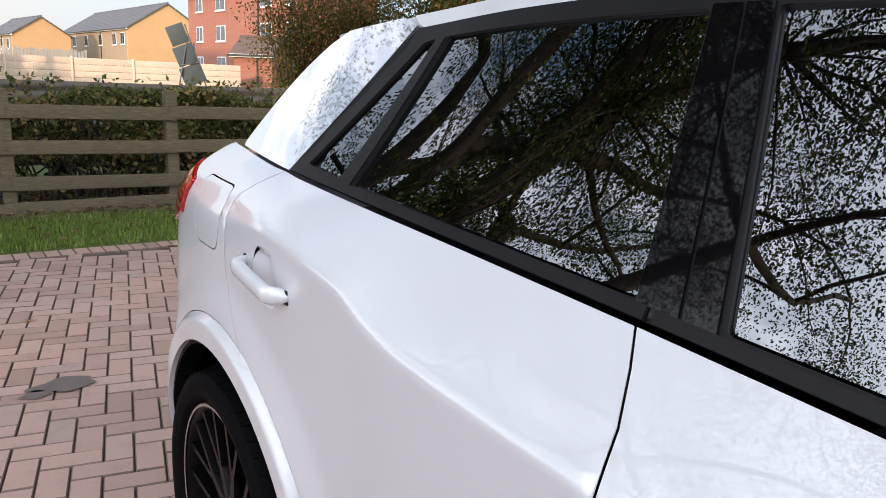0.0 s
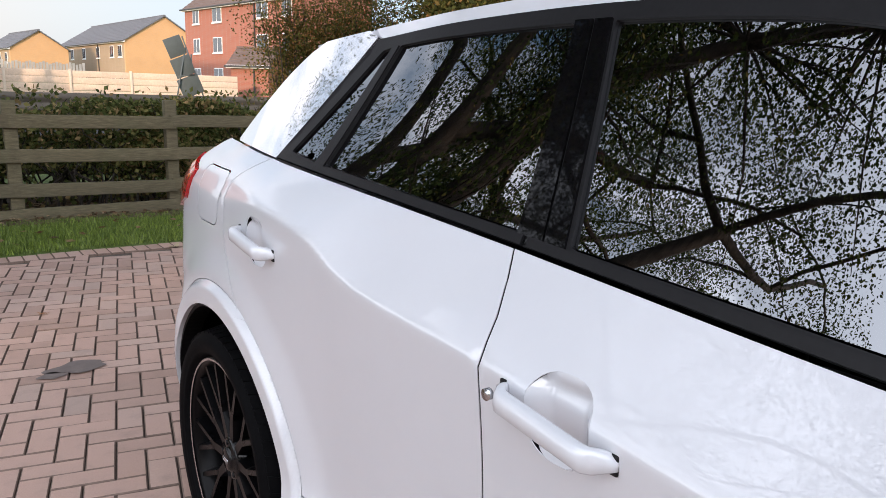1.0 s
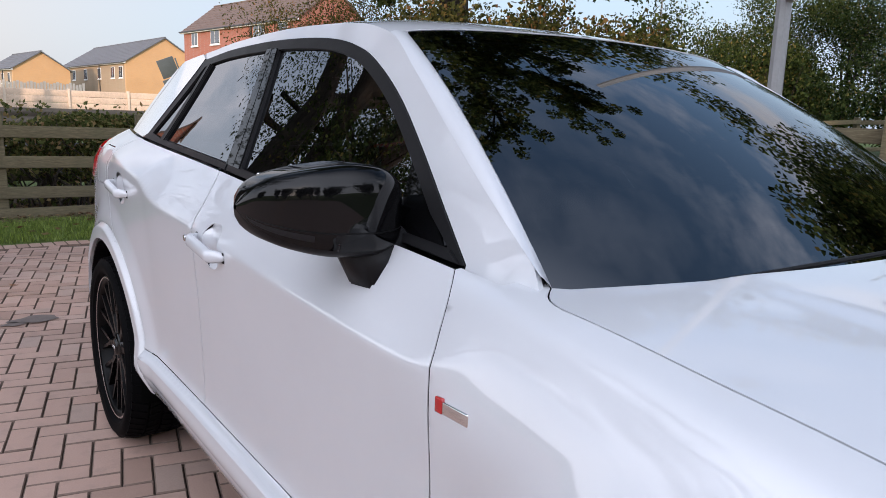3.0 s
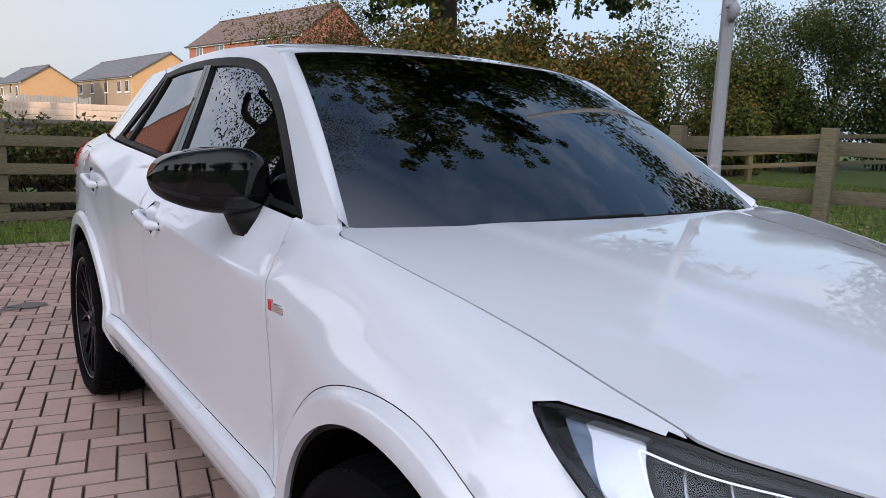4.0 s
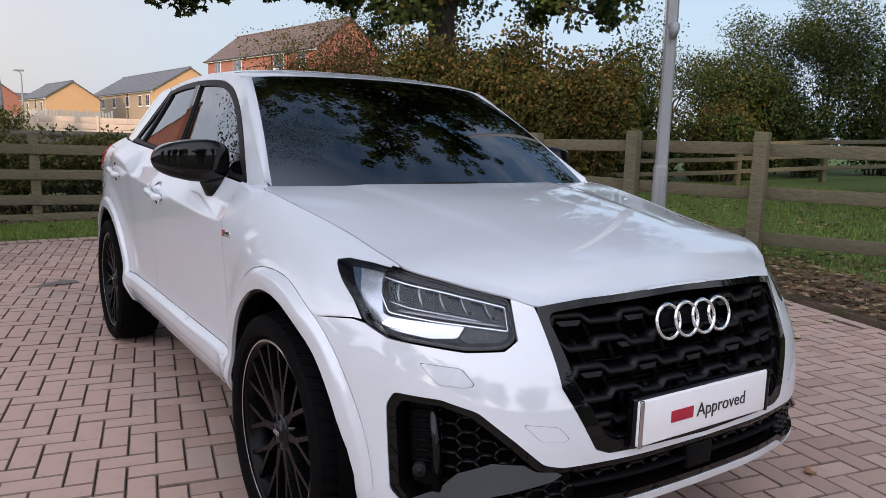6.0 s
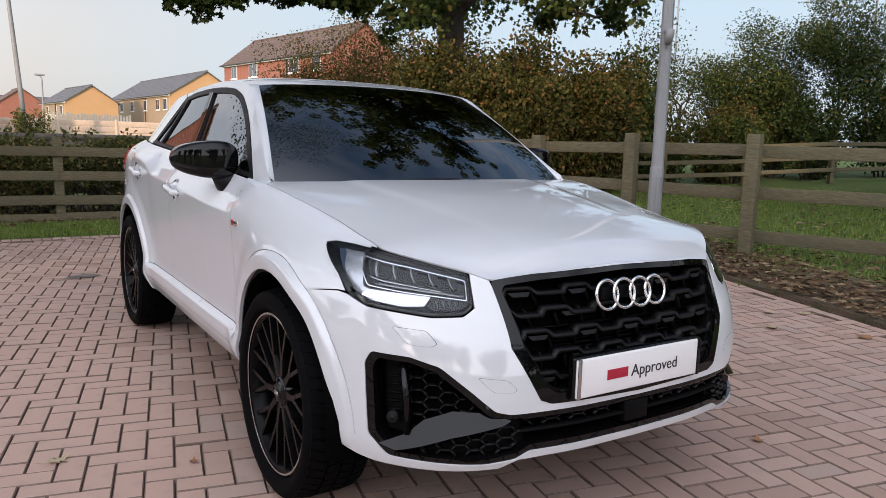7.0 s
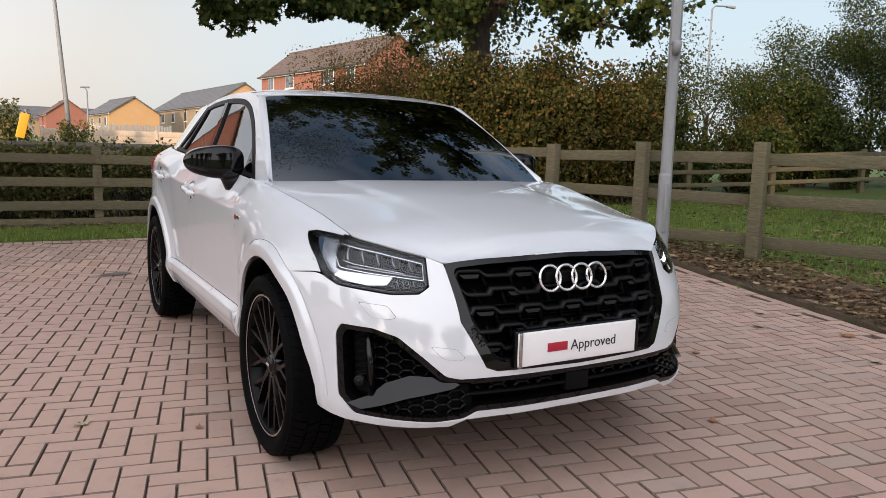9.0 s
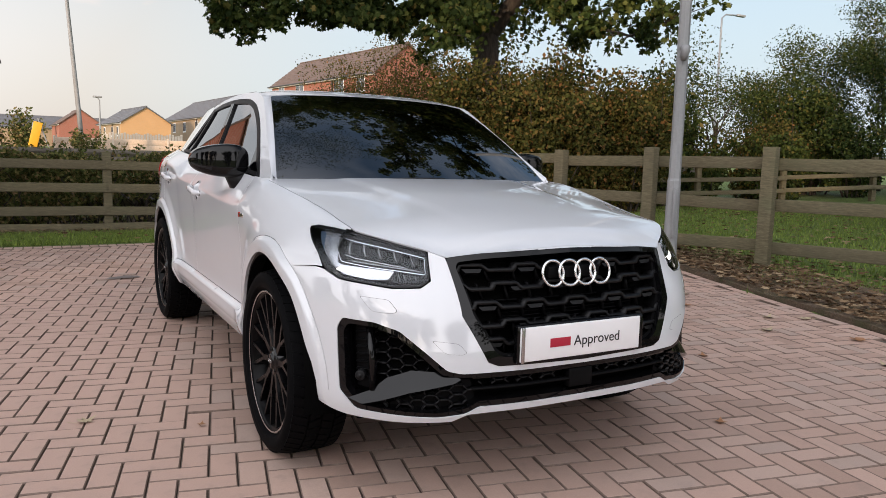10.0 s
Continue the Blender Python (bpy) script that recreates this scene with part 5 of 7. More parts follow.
# mirrors
def mirror(side):
    yc = curve((.738, .790), (.80, .782), (.90, .792), (.96, .815), (.996, .850))
    dep = curve((.738, .018), (.745, .046), (.765, .064), (.82, .078), (.90, .074), (.95, .060), (.975, .046), (.990, .028), (.996, .006))
    top = curve((.738, 1.100), (.745, 1.128), (.765, 1.150), (.80, 1.163), (.84, 1.166), (.89, 1.161), (.93, 1.153), (.965, 1.140), (.985, 1.120), (.996, 1.094))
    low = curve((.738, 1.075), (.745, 1.040), (.765, 1.020), (.82, 1.010), (.87, 1.012), (.92, 1.022), (.96, 1.037), (.985, 1.058), (.996, 1.086))

    def shell(a0, a1, k, grow=1.0, w0=.738, w1=.996, power=4.6):
        bm = bmesh.new()
        rows = []
        for w in np.linspace(w0, w1, 44):
            row = []
            mid, half = (float(top(w)) + float(low(w))) / 2 - .004, (float(top(w)) - float(low(w))) / 2
            for i in range(k + 1):
                a = radians(a0 + (a1 - a0) * i / k)
                c, s = math.cos(a), math.sin(a)
                e = 2 / power
                y = float(yc(w)) + grow * float(dep(w)) * math.copysign(abs(c) ** e, c)
                z = mid + grow * half * math.copysign(abs(s) ** e, s)
                row.append(bm.verts.new((XC + side * float(w), y, z)))
            rows.append(row)
        for a, b in zip(rows, rows[1:]):
            for i in range(k):
                bm.faces.new((a[i], a[i + 1], b[i + 1], b[i]))
        face_out(bm, lambda p: (0, p.y - .79, p.z - 1.085), 0)
        return bm
    housing = part("door_mirror", shell(0, 360, 60, .975), SATIN_BLACK, car, "black door mirror")
    part("mirror_cap", shell(15, 186, 36), GLOSS_BLACK, housing, "gloss black mirror cap")
    part("mirror_band", shell(187.5, 214, 10, 1.0), GLOSS_BLACK, housing)
    part("indicator", shell(190, 200, 6, 1.012, .915, .990), LAMP_DARK, housing, "smoky indicator lens")
    bm = bmesh.new()
    a = [(.735, .690, .962), (.815, .715, .952), (.825, .775, .952), (.80, .81, .957), (.72, .80, .99), (.70, .69, 1.0)]
    b = [(.745, .735, 1.055), (.835, .735, 1.035), (.855, .775, 1.028), (.845, .825, 1.03), (.75, .825, 1.05), (.735, .78, 1.06)]
    va = [bm.verts.new((XC + side * p[0], p[1], p[2])) for p in a]
    vb = [bm.verts.new((XC + side * p[0], p[1], p[2])) for p in b]
    for i in range(6):
        bm.faces.new((va[i], va[(i + 1) % 6], vb[(i + 1) % 6], vb[i]))
    bm.faces.new(va[::-1])
    bm.faces.new(vb)
    bmesh.ops.recalc_face_normals(bm, faces=bm.faces)
    bmesh.ops.bevel(bm, geom=list(bm.edges), offset=.006, segments=2, affect="EDGES")
    part("mirror_foot", bm, SATIN_BLACK, housing)
    bm = bmesh.new()
    box(bm, (XC + side * .87 - .085, .855, 1.035), (XC + side * .87 + .085, .862, 1.14), .003)
    part("mirror_glass", bm, CHROME, housing)


for _side in (R, L):
    mirror(_side)


# door handles with their cups
def handle(side, yc, zc, tilt):
    fn = on_flank(side)
    cup_o = cup_outline(yc, zc)
    dist = lambda y, z: np.clip(1 - np.maximum(np.abs((y - yc) / .056), np.abs((z - zc) / .056)), 0, 1)
    bm = sheet(cup_o, [], lambda y, z: (XC + side * (flank(y, z)[0] - .024 * smooth(0, .55, dist(y, z))), y, z), .006)
    face_out(bm, away(side), 0)
    part("handle_cup", bm, PAINT, car)
    bm = bmesh.new()
    rows = []
    n = 22
    for i in range(n + 1):
        t = i / n
        y = yc + .098 - .196 * t
        z = zc + tilt * (.5 - t) * 2
        w = float(flank(y, z)[0])
        ends = min(t, 1 - t)
        out = .029 * float(smooth(0, .16, ends)) + .007
        hh = .0122 * float(smooth(-.05, .10, ends)) + .0025
        row = []
        for k in range(10):
            a = math.tau * k / 10
            c, s = math.cos(a), math.sin(a)
            e = 2 / 3.2
            row.append(bm.verts.new((XC + side * (w + out - .010 + .0115 * math.copysign(abs(c) ** e, c)), y, z + hh * math.copysign(abs(s) ** e, s))))
        rows.append(row)
    for a, b in zip(rows, rows[1:]):
        for k in range(10):
            bm.faces.new((a[k], a[(k + 1) % 10], b[(k + 1) % 10], b[k]))
    bm.faces.new(rows[0][::-1])
    bm.faces.new(rows[-1])
    bmesh.ops.recalc_face_normals(bm, faces=bm.faces)
    ob = part("door_handle", bm, PAINT, car, "white body-coloured door handle")
    for s0 in (1, -1):
        y = yc + s0 * .092
        w = float(flank(y, zc + tilt * s0)[0])
        part("handle_gasket", boxed((XC + side * w - .003, y - .006, zc + tilt * s0 - .0125), (XC + side * w + .003, y + .006, zc + tilt * s0 + .0125), .0025), SATIN_BLACK, ob)
    if yc < 2:
        y = yc + .088
        w = float(flank(y, zc + tilt)[0])
        bm = bmesh.new()
        tube(bm, [(XC + side * (w + .026), y, zc + tilt), (XC + side * (w + .0335), y, zc + tilt)], .008, 16)
        part("key_lock", bm, SILVER, ob)


for _side in (R, L):
    handle(_side, 1.408, .917, .011)
    handle(_side, 2.325, .966, .012)

# wing badge, filler nick and roof strip
for _side in (R, L):
    w = float(flank(.43, .865)[0])
    put = Matrix.Translation((XC + _side * (w + .001), .428, .858)) @ Matrix.Rotation(radians(-_side * 2), 4, "Z")
    badge = part("wing_badge", boxed((-.003, -.034, -.009), (.003, .020, .009), .002, put), CHROME, car, "small chrome and red wing badge")
    part("badge_field", boxed((-.0035, .020, -.010), (.0035, .036, .012), .002, put), RED_LENS, badge)

# wipers
for x0, x1, y0 in ((-.52, .05, .375), (.02, .50, .365)):
    bm = bmesh.new()
    pts = []
    for k in range(12):
        t = k / 11
        a = (x0 + (x1 - x0) * t) / .72
        q = [float(np.ravel(v)[0]) for v in screen(np.array([a]), np.array([-.02 + .012 * math.sin(t * 1.6)]))]
        pts.append((q[0], q[1] - .006, q[2] - .004))
    tube(bm, pts, .0045, 8)
    part("wiper", bm, SATIN_BLACK, car)

# cabin: dashboard, wheel, seats, rear-view mirror
part("dashboard", boxed((XC - .66, .52, .82), (XC + .66, .95, 1.02), .04), CABIN, car)
bm = ring_bm(.175, .014, Matrix.Translation((XC - .36, 1.02, .98)) @ Matrix.Rotation(radians(68), 4, "X"), 48, 10)
add(bm, boxed((XC - .50, 1.0, .955), (XC - .22, 1.03, .995), .01))
part("steering_wheel", bm, CABIN, car)
for sx in (-.36, .36):
    seat = part("seat", boxed((XC + sx - .25, 1.35, .40), (XC + sx + .25, 1.85, .58), .06), CABIN, car)
    m = Matrix.Translation((XC + sx, 1.88, .52)) @ Matrix.Rotation(radians(-14), 4, "X")
    part("seat_back", boxed((-.24, -.07, 0), (.24, .07, .62), .06, m), CABIN, seat)
    part("head_rest", boxed((-.13, -.05, .64), (.13, .05, .83), .04, m), CABIN, seat)
part("rear_bench", boxed((XC - .62, 2.25, .40), (XC + .62, 2.9, .98), .06), CABIN, car)
part("cabin_mirror", boxed((XC - .12, .98, 1.325), (XC + .12, 1.01, 1.385), .015), SATIN_BLACK, car)
bm = sheet(rounded([(-.6, .98), (.6, .98), (.58, 2.7), (-.58, 2.7)], 0, .15), [], lambda w, y: (XC + w * .9, y, roof(w * .9, y) - .03), .15)
part("headlining", bm, CABIN, car)
part("engine_block", boxed((XC - .62, -.50, .30), (XC + .62, .42, .74), .05), VOID_BLACK, car)
part("cabin_floor", boxed((XC - .74, .42, .26), (XC + .74, 3.05, .40), .02), VOID_BLACK, car)
for _side in (R, L):
    part("door_lining", boxed((XC + _side * .70 - .03, .55, .40), (XC + _side * .70 + .03, 2.95, 1.00), .02), CABIN, car)
# ---- surroundings ----
rng = np.random.default_rng(7)


def grid_mesh(name, xs, ys, height, material, keep=None):
    X, Y = np.meshgrid(xs, ys)
    Z = height(X, Y)
    nx, ny = len(xs), len(ys)
    verts = np.stack([X, Y, Z], -1).reshape(-1, 3)
    i, j = np.meshgrid(np.arange(nx - 1), np.arange(ny - 1))
    a = (j * nx + i).ravel()
    faces = np.stack([a, a + 1, a + nx + 1, a + nx], -1)
    if keep is not None:
        c = verts[faces].mean(1)
        faces = faces[keep(c[:, 0], c[:, 1])]
    return raw(name, verts.tolist(), faces.tolist(), material, smooth_faces=True)


def lawn_height(x, y):
    inside_yard = (x < right_edge(y) + .02) & (y < BACK_EDGE + .02) & (np.abs(x) < 40) & (y > -40)
    z = GZ + rise(x, y) + .012 * wave(x, y, 1) + .006 * wave(x, y, 3.1)
    return np.where(inside_yard, GZ - .09, z + .012)


fine = np.concatenate([[-1500, -600, -250, -120, -60, -30, -18], np.arange(-12, 22, .30), [26, 32, 40, 60, 120, 250, 600, 1500]])
fine_y = np.concatenate([[-1500, -600, -250, -120, -60, -30, -18], np.arange(-12, 20, .30), [24, 30, 40, 60, 120, 250, 600, 1500]])
tagged(grid_mesh("ground", fine, fine_y, lawn_height, TURF), "uneven mown turf with fallen leaves", "ground", kind="structure")

# earth beds: beside the paving and under the hedge
def bed(name, outline, label):
    bm = sheet(rounded(outline, .4, .25), [], lambda x, y: (x, y, GZ + rise(x, y) + .034 + .016 * wave(x, y, 2.3) + .010 * wave(x, y, 6)), .16)
    face_out(bm, lambda p: (0, 0, 1), .05)
    return tagged(part(name, bm, SOIL), label, "soil", kind="structure")


bed("ground_bed_east", [(float(right_edge(y)) + .03, y) for y in np.linspace(-4, 4.2, 14)] + [(5.0, 4.6), (5.35, 3.6), (5.5, 2.4), (5.25, 1.2), (5.0, 0), (4.9, -2), (4.6, -4)], "bare earth and dry moss strewn with leaves")
bed("ground_bed_north", [(-9, 8.35), (-4, 8.42), (0, 8.36), (3, 8.40), (5.4, 8.3), (5.4, 11), (-9, 11)], "dark leaf litter under the hedge")
ASPHALT = plain("asphalt", (.055, .055, .058), .85, vary=.3, scale=70, bump=.2)
tagged(part("road", boxed((-120, 14, GZ + .03), (60, 24, GZ + .10)), ASPHALT), "grey tarmac road behind the hedge", "road", kind="structure")

# ---- planting tools ----
def leafage(name, centre, size, material, parent=None, kind="", droop=.5, lobes=False, label=""):
    """Many small leaves, each a folded blade, at the given places."""
    n = len(centre)
    d = rng.normal(size=(n, 3))
    d[:, 2] -= droop
    d /= np.linalg.norm(d, axis=1)[:, None]
    up = rng.normal(size=(n, 3))
    side = np.cross(d, up)
    side /= np.linalg.norm(side, axis=1)[:, None] + 1e-9
    nor = np.cross(side, d)
    s = (size * rng.uniform(.65, 1.3, n))[:, None]
    if lobes:
        along = (0, .30, .42, .62, .70, 1.0, .70, .62, .42, .30)
        across = (0, .42, .20, .50, .17, 0, -.17, -.50, -.20, -.42)
    else:
        along, across = (0, .45, 1.0, .45), (0, .32, 0, -.32)
    k = len(along)
    v = np.empty((n, k, 3))
    for i, (a, c) in enumerate(zip(along, across)):
        v[:, i] = centre + d * s * a + side * s * c + nor * s * .12 * abs(c)
    me = bpy.data.meshes.new(name)
    me.vertices.add(n * k)
    me.vertices.foreach_set("co", v.reshape(-1))
    me.loops.add(n * k)
    me.loops.foreach_set("vertex_index", np.arange(n * k, dtype=np.int32))
    me.polygons.add(n)
    me.polygons.foreach_set("loop_start", np.arange(0, n * k, k, dtype=np.int32))
    me.polygons.foreach_set("loop_total", np.full(n, k, dtype=np.int32))
    me.materials.append(material)
    me.update(calc_edges=True)
    ob = new(name, me)
    if parent is not None:
        ob.parent = parent
        ob.matrix_parent_inverse = parent.matrix_world.inverted()
    if kind:
        ob["kind"] = kind
    if label:
        ob["label"] = label
    return ob


def grow(base, height, radius, spread, lean=(0, 0), forks=3, depth=4, seed=1, first=.35, low=.2, heads=None, wide=.95):
    """A branching skeleton: limbs as lists of points and radii, and the tips with directions."""
    r = np.random.default_rng(seed)
    limbs, tips = [], []

    def limb(p, d, length, rad, level):
        pts, rads = [p.copy()], [rad]
        n = 6
        q, dd = p.copy(), d.copy()
        for i in range(n):
            dd = dd + r.normal(size=3) * (.13 if level else .05)
            if level >= 1:
                dd[2] += .05 if level < 2 else -.02
            dd /= np.linalg.norm(dd)
            q = q + dd * length / n
            pts.append(q.copy())
            rads.append(rad * (1 - .52 * (i + 1) / n))
            if level >= depth - 1:
                tips.append((q.copy(), dd.copy()))
        limbs.append((pts, rads, level))
        if level < depth:
            count = forks + (2 if level == 0 else int(r.integers(0, 2)))
            for c in range(count):
                at = n if c == 0 and level else int(r.integers(2 if level else 3, n + 1))
                ang = c * 2.4 + r.uniform(0, .9)
                out = np.array([math.cos(ang), math.sin(ang), 0.0])
                side = np.cross(dd, [0, 0, 1.0])
                nd = dd * (1 - wide * .55) + out * wide * r.uniform(.6, 1.0) + np.array([0, 0, .30 if level == 0 else .08])
                nd /= np.linalg.norm(nd)
                limb(pts[at], nd, length * r.uniform(.58, .82) if level else spread * r.uniform(.5, .75), rads[at] * r.uniform(.55, .75), level + 1)
        else:
            tips.append((q.copy(), dd.copy()))
    limb(np.array(base, float), np.array([lean[0], lean[1], 1.0]), height * first, radius, 0)
    return limbs, tips


def tree(at, height, radius, spread, label, leaf_mat, leaf_size, leaf_count, seed, lobes=False, clump=.55, group="", name="tree", cut=None, **shape):
    root = thing(name, at, label, "tree", group)
    limbs, tips = grow(at, height, radius, spread, seed=seed, **shape)
    bm = bmesh.new()
    for pts, rads, level in limbs:
        if cut is not None and level > 1 and not cut(np.array(pts)).all():
            continue
        if rads[0] > .012:
            if level == 0:
                pts = [pts[0] - np.array([0, 0, .3])] + pts
                rads = [rads[0] * 1.5] + [rads[0] * 1.12] + rads[1:]
            tube(bm, [Vector(p) for p in pts], rads, max(5, 12 - 2 * level), False)
    part("trunk", bm, BARK, root, "dark rough bark trunk and limbs")
    P = np.array([t[0] for t in tips])
    if cut is not None:
        P = P[cut(P)]
    r = np.random.default_rng(seed + 50)
    pick = r.integers(0, len(P), leaf_count)
    off = r.normal(size=(leaf_count, 3))
    off *= np.minimum(1, 1.5 / np.linalg.norm(off, axis=1))[:, None]
    c = P[pick] + off * clump * np.array([1, 1, .7])
    leafage("crown", c, leaf_size, leaf_mat, root, "stuff", lobes=lobes)
    return root


def bush(name, at, size, count, leaf_mat, leaf_size, label, seed, stems=14, category="shrub", group="", gaps=.5, lobes=False):
    """A shrub: stems fanning out of the ground, with leaves in uneven clumps."""
    root = thing(name, at, label, category, group)
    r = np.random.default_rng(seed)
    a = np.array(at, float)
    bm = bmesh.new()
    heads = []
    for k in range(stems):
        ang, tilt = r.uniform(0, math.tau), r.uniform(.1, .75)
        top = a + np.array([math.cos(ang) * tilt * size[0] * .5, math.sin(ang) * tilt * size[1] * .5, size[2] * r.uniform(.55, 1.0)])
        foot = a + np.array([math.cos(ang) * .3 * tilt * size[0] * .5, math.sin(ang) * .3 * tilt * size[1] * .5, -.1])
        mid = (foot + top) / 2 + r.normal(size=3) * .12 * size[2] * .3
        tube(bm, [Vector(foot), Vector((foot + mid) / 2), Vector(mid), Vector((mid + top) / 2 + r.normal(size=3) * .05), Vector(top)], [.035, .028, .02, .013, .005], 5, False)
        for t in np.linspace(.35, 1, 7):
            heads.append(foot + (top - foot) * t + np.clip(r.normal(size=3), -1.4, 1.4) * .13 * np.array(size) * .6)
    part("stem_tangle", bm, BARK, root)
    H = np.array(heads)
    m = max(10, int(len(H) * (1 - gaps * .3)))
    H = H[r.permutation(len(H))[:m]]
    pick = r.integers(0, len(H), count)
    off = r.normal(size=(count, 3))
    off *= np.minimum(1, 1.6 / np.linalg.norm(off, axis=1))[:, None]
    c = H[pick] + off * np.array([.20, .20, .18]) * (size[2] / 2.5)
    c = c[c[:, 2] > a[2] + .05]
    leafage("foliage", c, leaf_size, leaf_mat, root, "stuff", lobes=lobes)
    return root


# ---- fences: post and three rails ----
def fence(name, posts, label, heights=(.31, .63, .95), post_h=1.16, face=(0, -1), kick=False, post_w=.115, rail_h=.125, category="fence"):
    root = thing(name, (posts[0][0], posts[0][1], GZ + float(rise(*posts[0]))), label, category)
    r = np.random.default_rng(len(posts) + int(abs(posts[0][0]) * 10))
    f = Vector((face[0], face[1], 0)).normalized()
    tops = []
    for x, y in posts:
        z = GZ + float(rise(x, y))
        h = post_h + r.uniform(-.03, .03)
        m = Matrix.Translation((x, y, z - .15)) @ Matrix.Rotation(math.atan2(f.y, f.x), 4, "Z") @ Matrix.Rotation(r.uniform(-.012, .012), 4, "X")
        part("post", boxed((-post_w / 2, -post_w / 2, 0), (post_w / 2, post_w / 2, h + .15), .008, m), FENCE_WOOD, root)
        tops.append((x, y, z))
    for i in range(len(posts) - 1):
        (x0, y0, z0), (x1, y1, z1) = tops[i], tops[i + 1]
        d = Vector((x1 - x0, y1 - y0, z1 - z0))
        rows = list(heights) + ([.075] if kick else [])
        for h in rows:
            off = f * (post_w / 2 + .019)
            w = r.uniform(-.012, .012)
            p = Vector((x0, y0, z0 + h + w)) + off
            along = Vector((d.x, d.y, d.z + r.uniform(-.02, .02)))
            ang = math.atan2(along.y, along.x)
            m = Matrix.Translation(p) @ Matrix.Rotation(ang, 4, "Z") @ Matrix.Rotation(-math.atan2(along.z, math.hypot(along.x, along.y)), 4, "Y")
            hh = rail_h * (1.1 if h < .1 else 1)
            part("rail", boxed((-.03, -.018, -hh / 2), (along.length + .03, .018, hh / 2), .006, m), FENCE_WOOD, root)
    return root


fence("fence", [(x, 8.72 + .01 * math.sin(x * 3)) for x in (-8.0, -6.55, -5.1, -3.62, -2.15, -.70, .74, 2.2, 3.62, 5.0)], "weathered post-and-rail timber fence before the hedge", kick=True, face=(0, -1))
east = [(6.35, -.6), (5.98, 1.05), (5.56, 2.70), (5.10, 4.05), (4.72, 5.35), (4.45, 6.9), (4.6, 8.4)]
fence("fence", east[::-1], "weathered post-and-rail timber fence beside the lawn", heights=(.25, .73, 1.19), post_h=1.35, face=(.95, .3), post_w=.14, rail_h=.135)
far = [(5.9, 13.2), (8.4, 12.4), (10.9, 11.5), (13.4, 10.7), (15.7, 9.9), (18.4, 9.1), (21.0, 8.0), (23.6, 6.9), (26, 5.8), (29, 4.4)]
fence("fence", far, "pale timber fence across the far side of the lawn", heights=(.40, .74, 1.10), post_h=1.2, face=(-.3, -.95), post_w=.13, rail_h=.11)

fence("fence", [(x, 10.55) for x in (-7.2, -5.4, -3.6, -1.8, 0.0, 1.8, 3.6)], "second post-and-rail fence half hidden by the hedge", heights=(.30, .62, .93), post_h=1.05, face=(0, -1))

# ---- hedge ----
hedge = thing("hedge", (-1, 9.75, GZ), "clipped mixed hedge with bare stems at its foot", "hedge")
bm = bmesh.new()
for k in range(800):
    x, y = rng.uniform(-9, 5.2), rng.uniform(9.1, 10.2)
    h = rng.uniform(.5, 1.15)
    pts = [Vector((x, y, GZ - .05))]
    for i in range(1, 5):
        pts.append(Vector((x + rng.normal() * .05 * i, y + rng.normal() * .05 * i, GZ + h * i / 4)))
    tube(bm, pts, [.016, .014, .011, .008, .004], 4, False)
stems = part("stem_tangle", bm, BARK, hedge)
n = 150000
hx = rng.uniform(-9, 5.4, n)
top = 1.10 + .05 * np.sin(hx * 2.1) + .04 * np.sin(hx * 5.3 + 1)
u = rng.uniform(0, 1, n) ** .8
hz = GZ + .08 + (top - .08) * u
front = rng.uniform(0, 1, n)
hy = 9.12 + .10 * np.sin(hx * 3.7 + hz * 4) + np.where(front < .62, rng.exponential(.10, n), rng.uniform(.1, 1.1, n))
keepm = (np.sin(hx * 1.9 + 2) * np.sin(hx * .8 - hz * 2.2) + rng.uniform(-.7, 1.2, n)) > -.45 + .80 * (hz < .42)
P = np.stack([hx, hy, hz], -1)[keepm]
leafage("foliage", P, .06, LEAF_HEDGE, hedge, "stuff", droop=.1)
sprig = rng.uniform(-9, 5.4, 240)
P = np.concatenate([np.stack([sprig + rng.normal(size=240) * .03, 9.2 + rng.uniform(0, .9, 240), GZ + 1.06 + k * .03 + 0 * sprig], -1) for k in range(7)])
leafage("sprig_tangle", P, .06, LEAF_HEDGE, hedge, "stuff", droop=-.6)

# ---- grass and litter ----
def tufts(name, xy, height, material, label, wide=.006):
    n = len(xy)
    z = GZ + rise(xy[:, 0], xy[:, 1]) + .008
    base = np.stack([xy[:, 0], xy[:, 1], z], -1)
    a = rng.uniform(0, math.tau, n)
    side = np.stack([np.cos(a), np.sin(a), 0 * a], -1) * wide
    lean = rng.normal(size=(n, 3)) * np.array([.5, .5, .1])
    h = height * rng.uniform(.5, 1.4, n)
    tip = base + (lean * .5 + np.array([0, 0, 1.0])) * h[:, None]
    v = np.stack([base - side, base + side, tip], 1)
    me = bpy.data.meshes.new(name)
    me.vertices.add(n * 3)
    me.vertices.foreach_set("co", v.reshape(-1))
    me.loops.add(n * 3)
    me.loops.foreach_set("vertex_index", np.arange(n * 3, dtype=np.int32))
    me.polygons.add(n)
    me.polygons.foreach_set("loop_start", np.arange(0, n * 3, 3, dtype=np.int32))
    me.polygons.foreach_set("loop_total", np.full(n, 3, dtype=np.int32))
    me.materials.append(material)
    me.update(calc_edges=True)
    return tagged(new(name, me), label, "grass", kind="stuff")


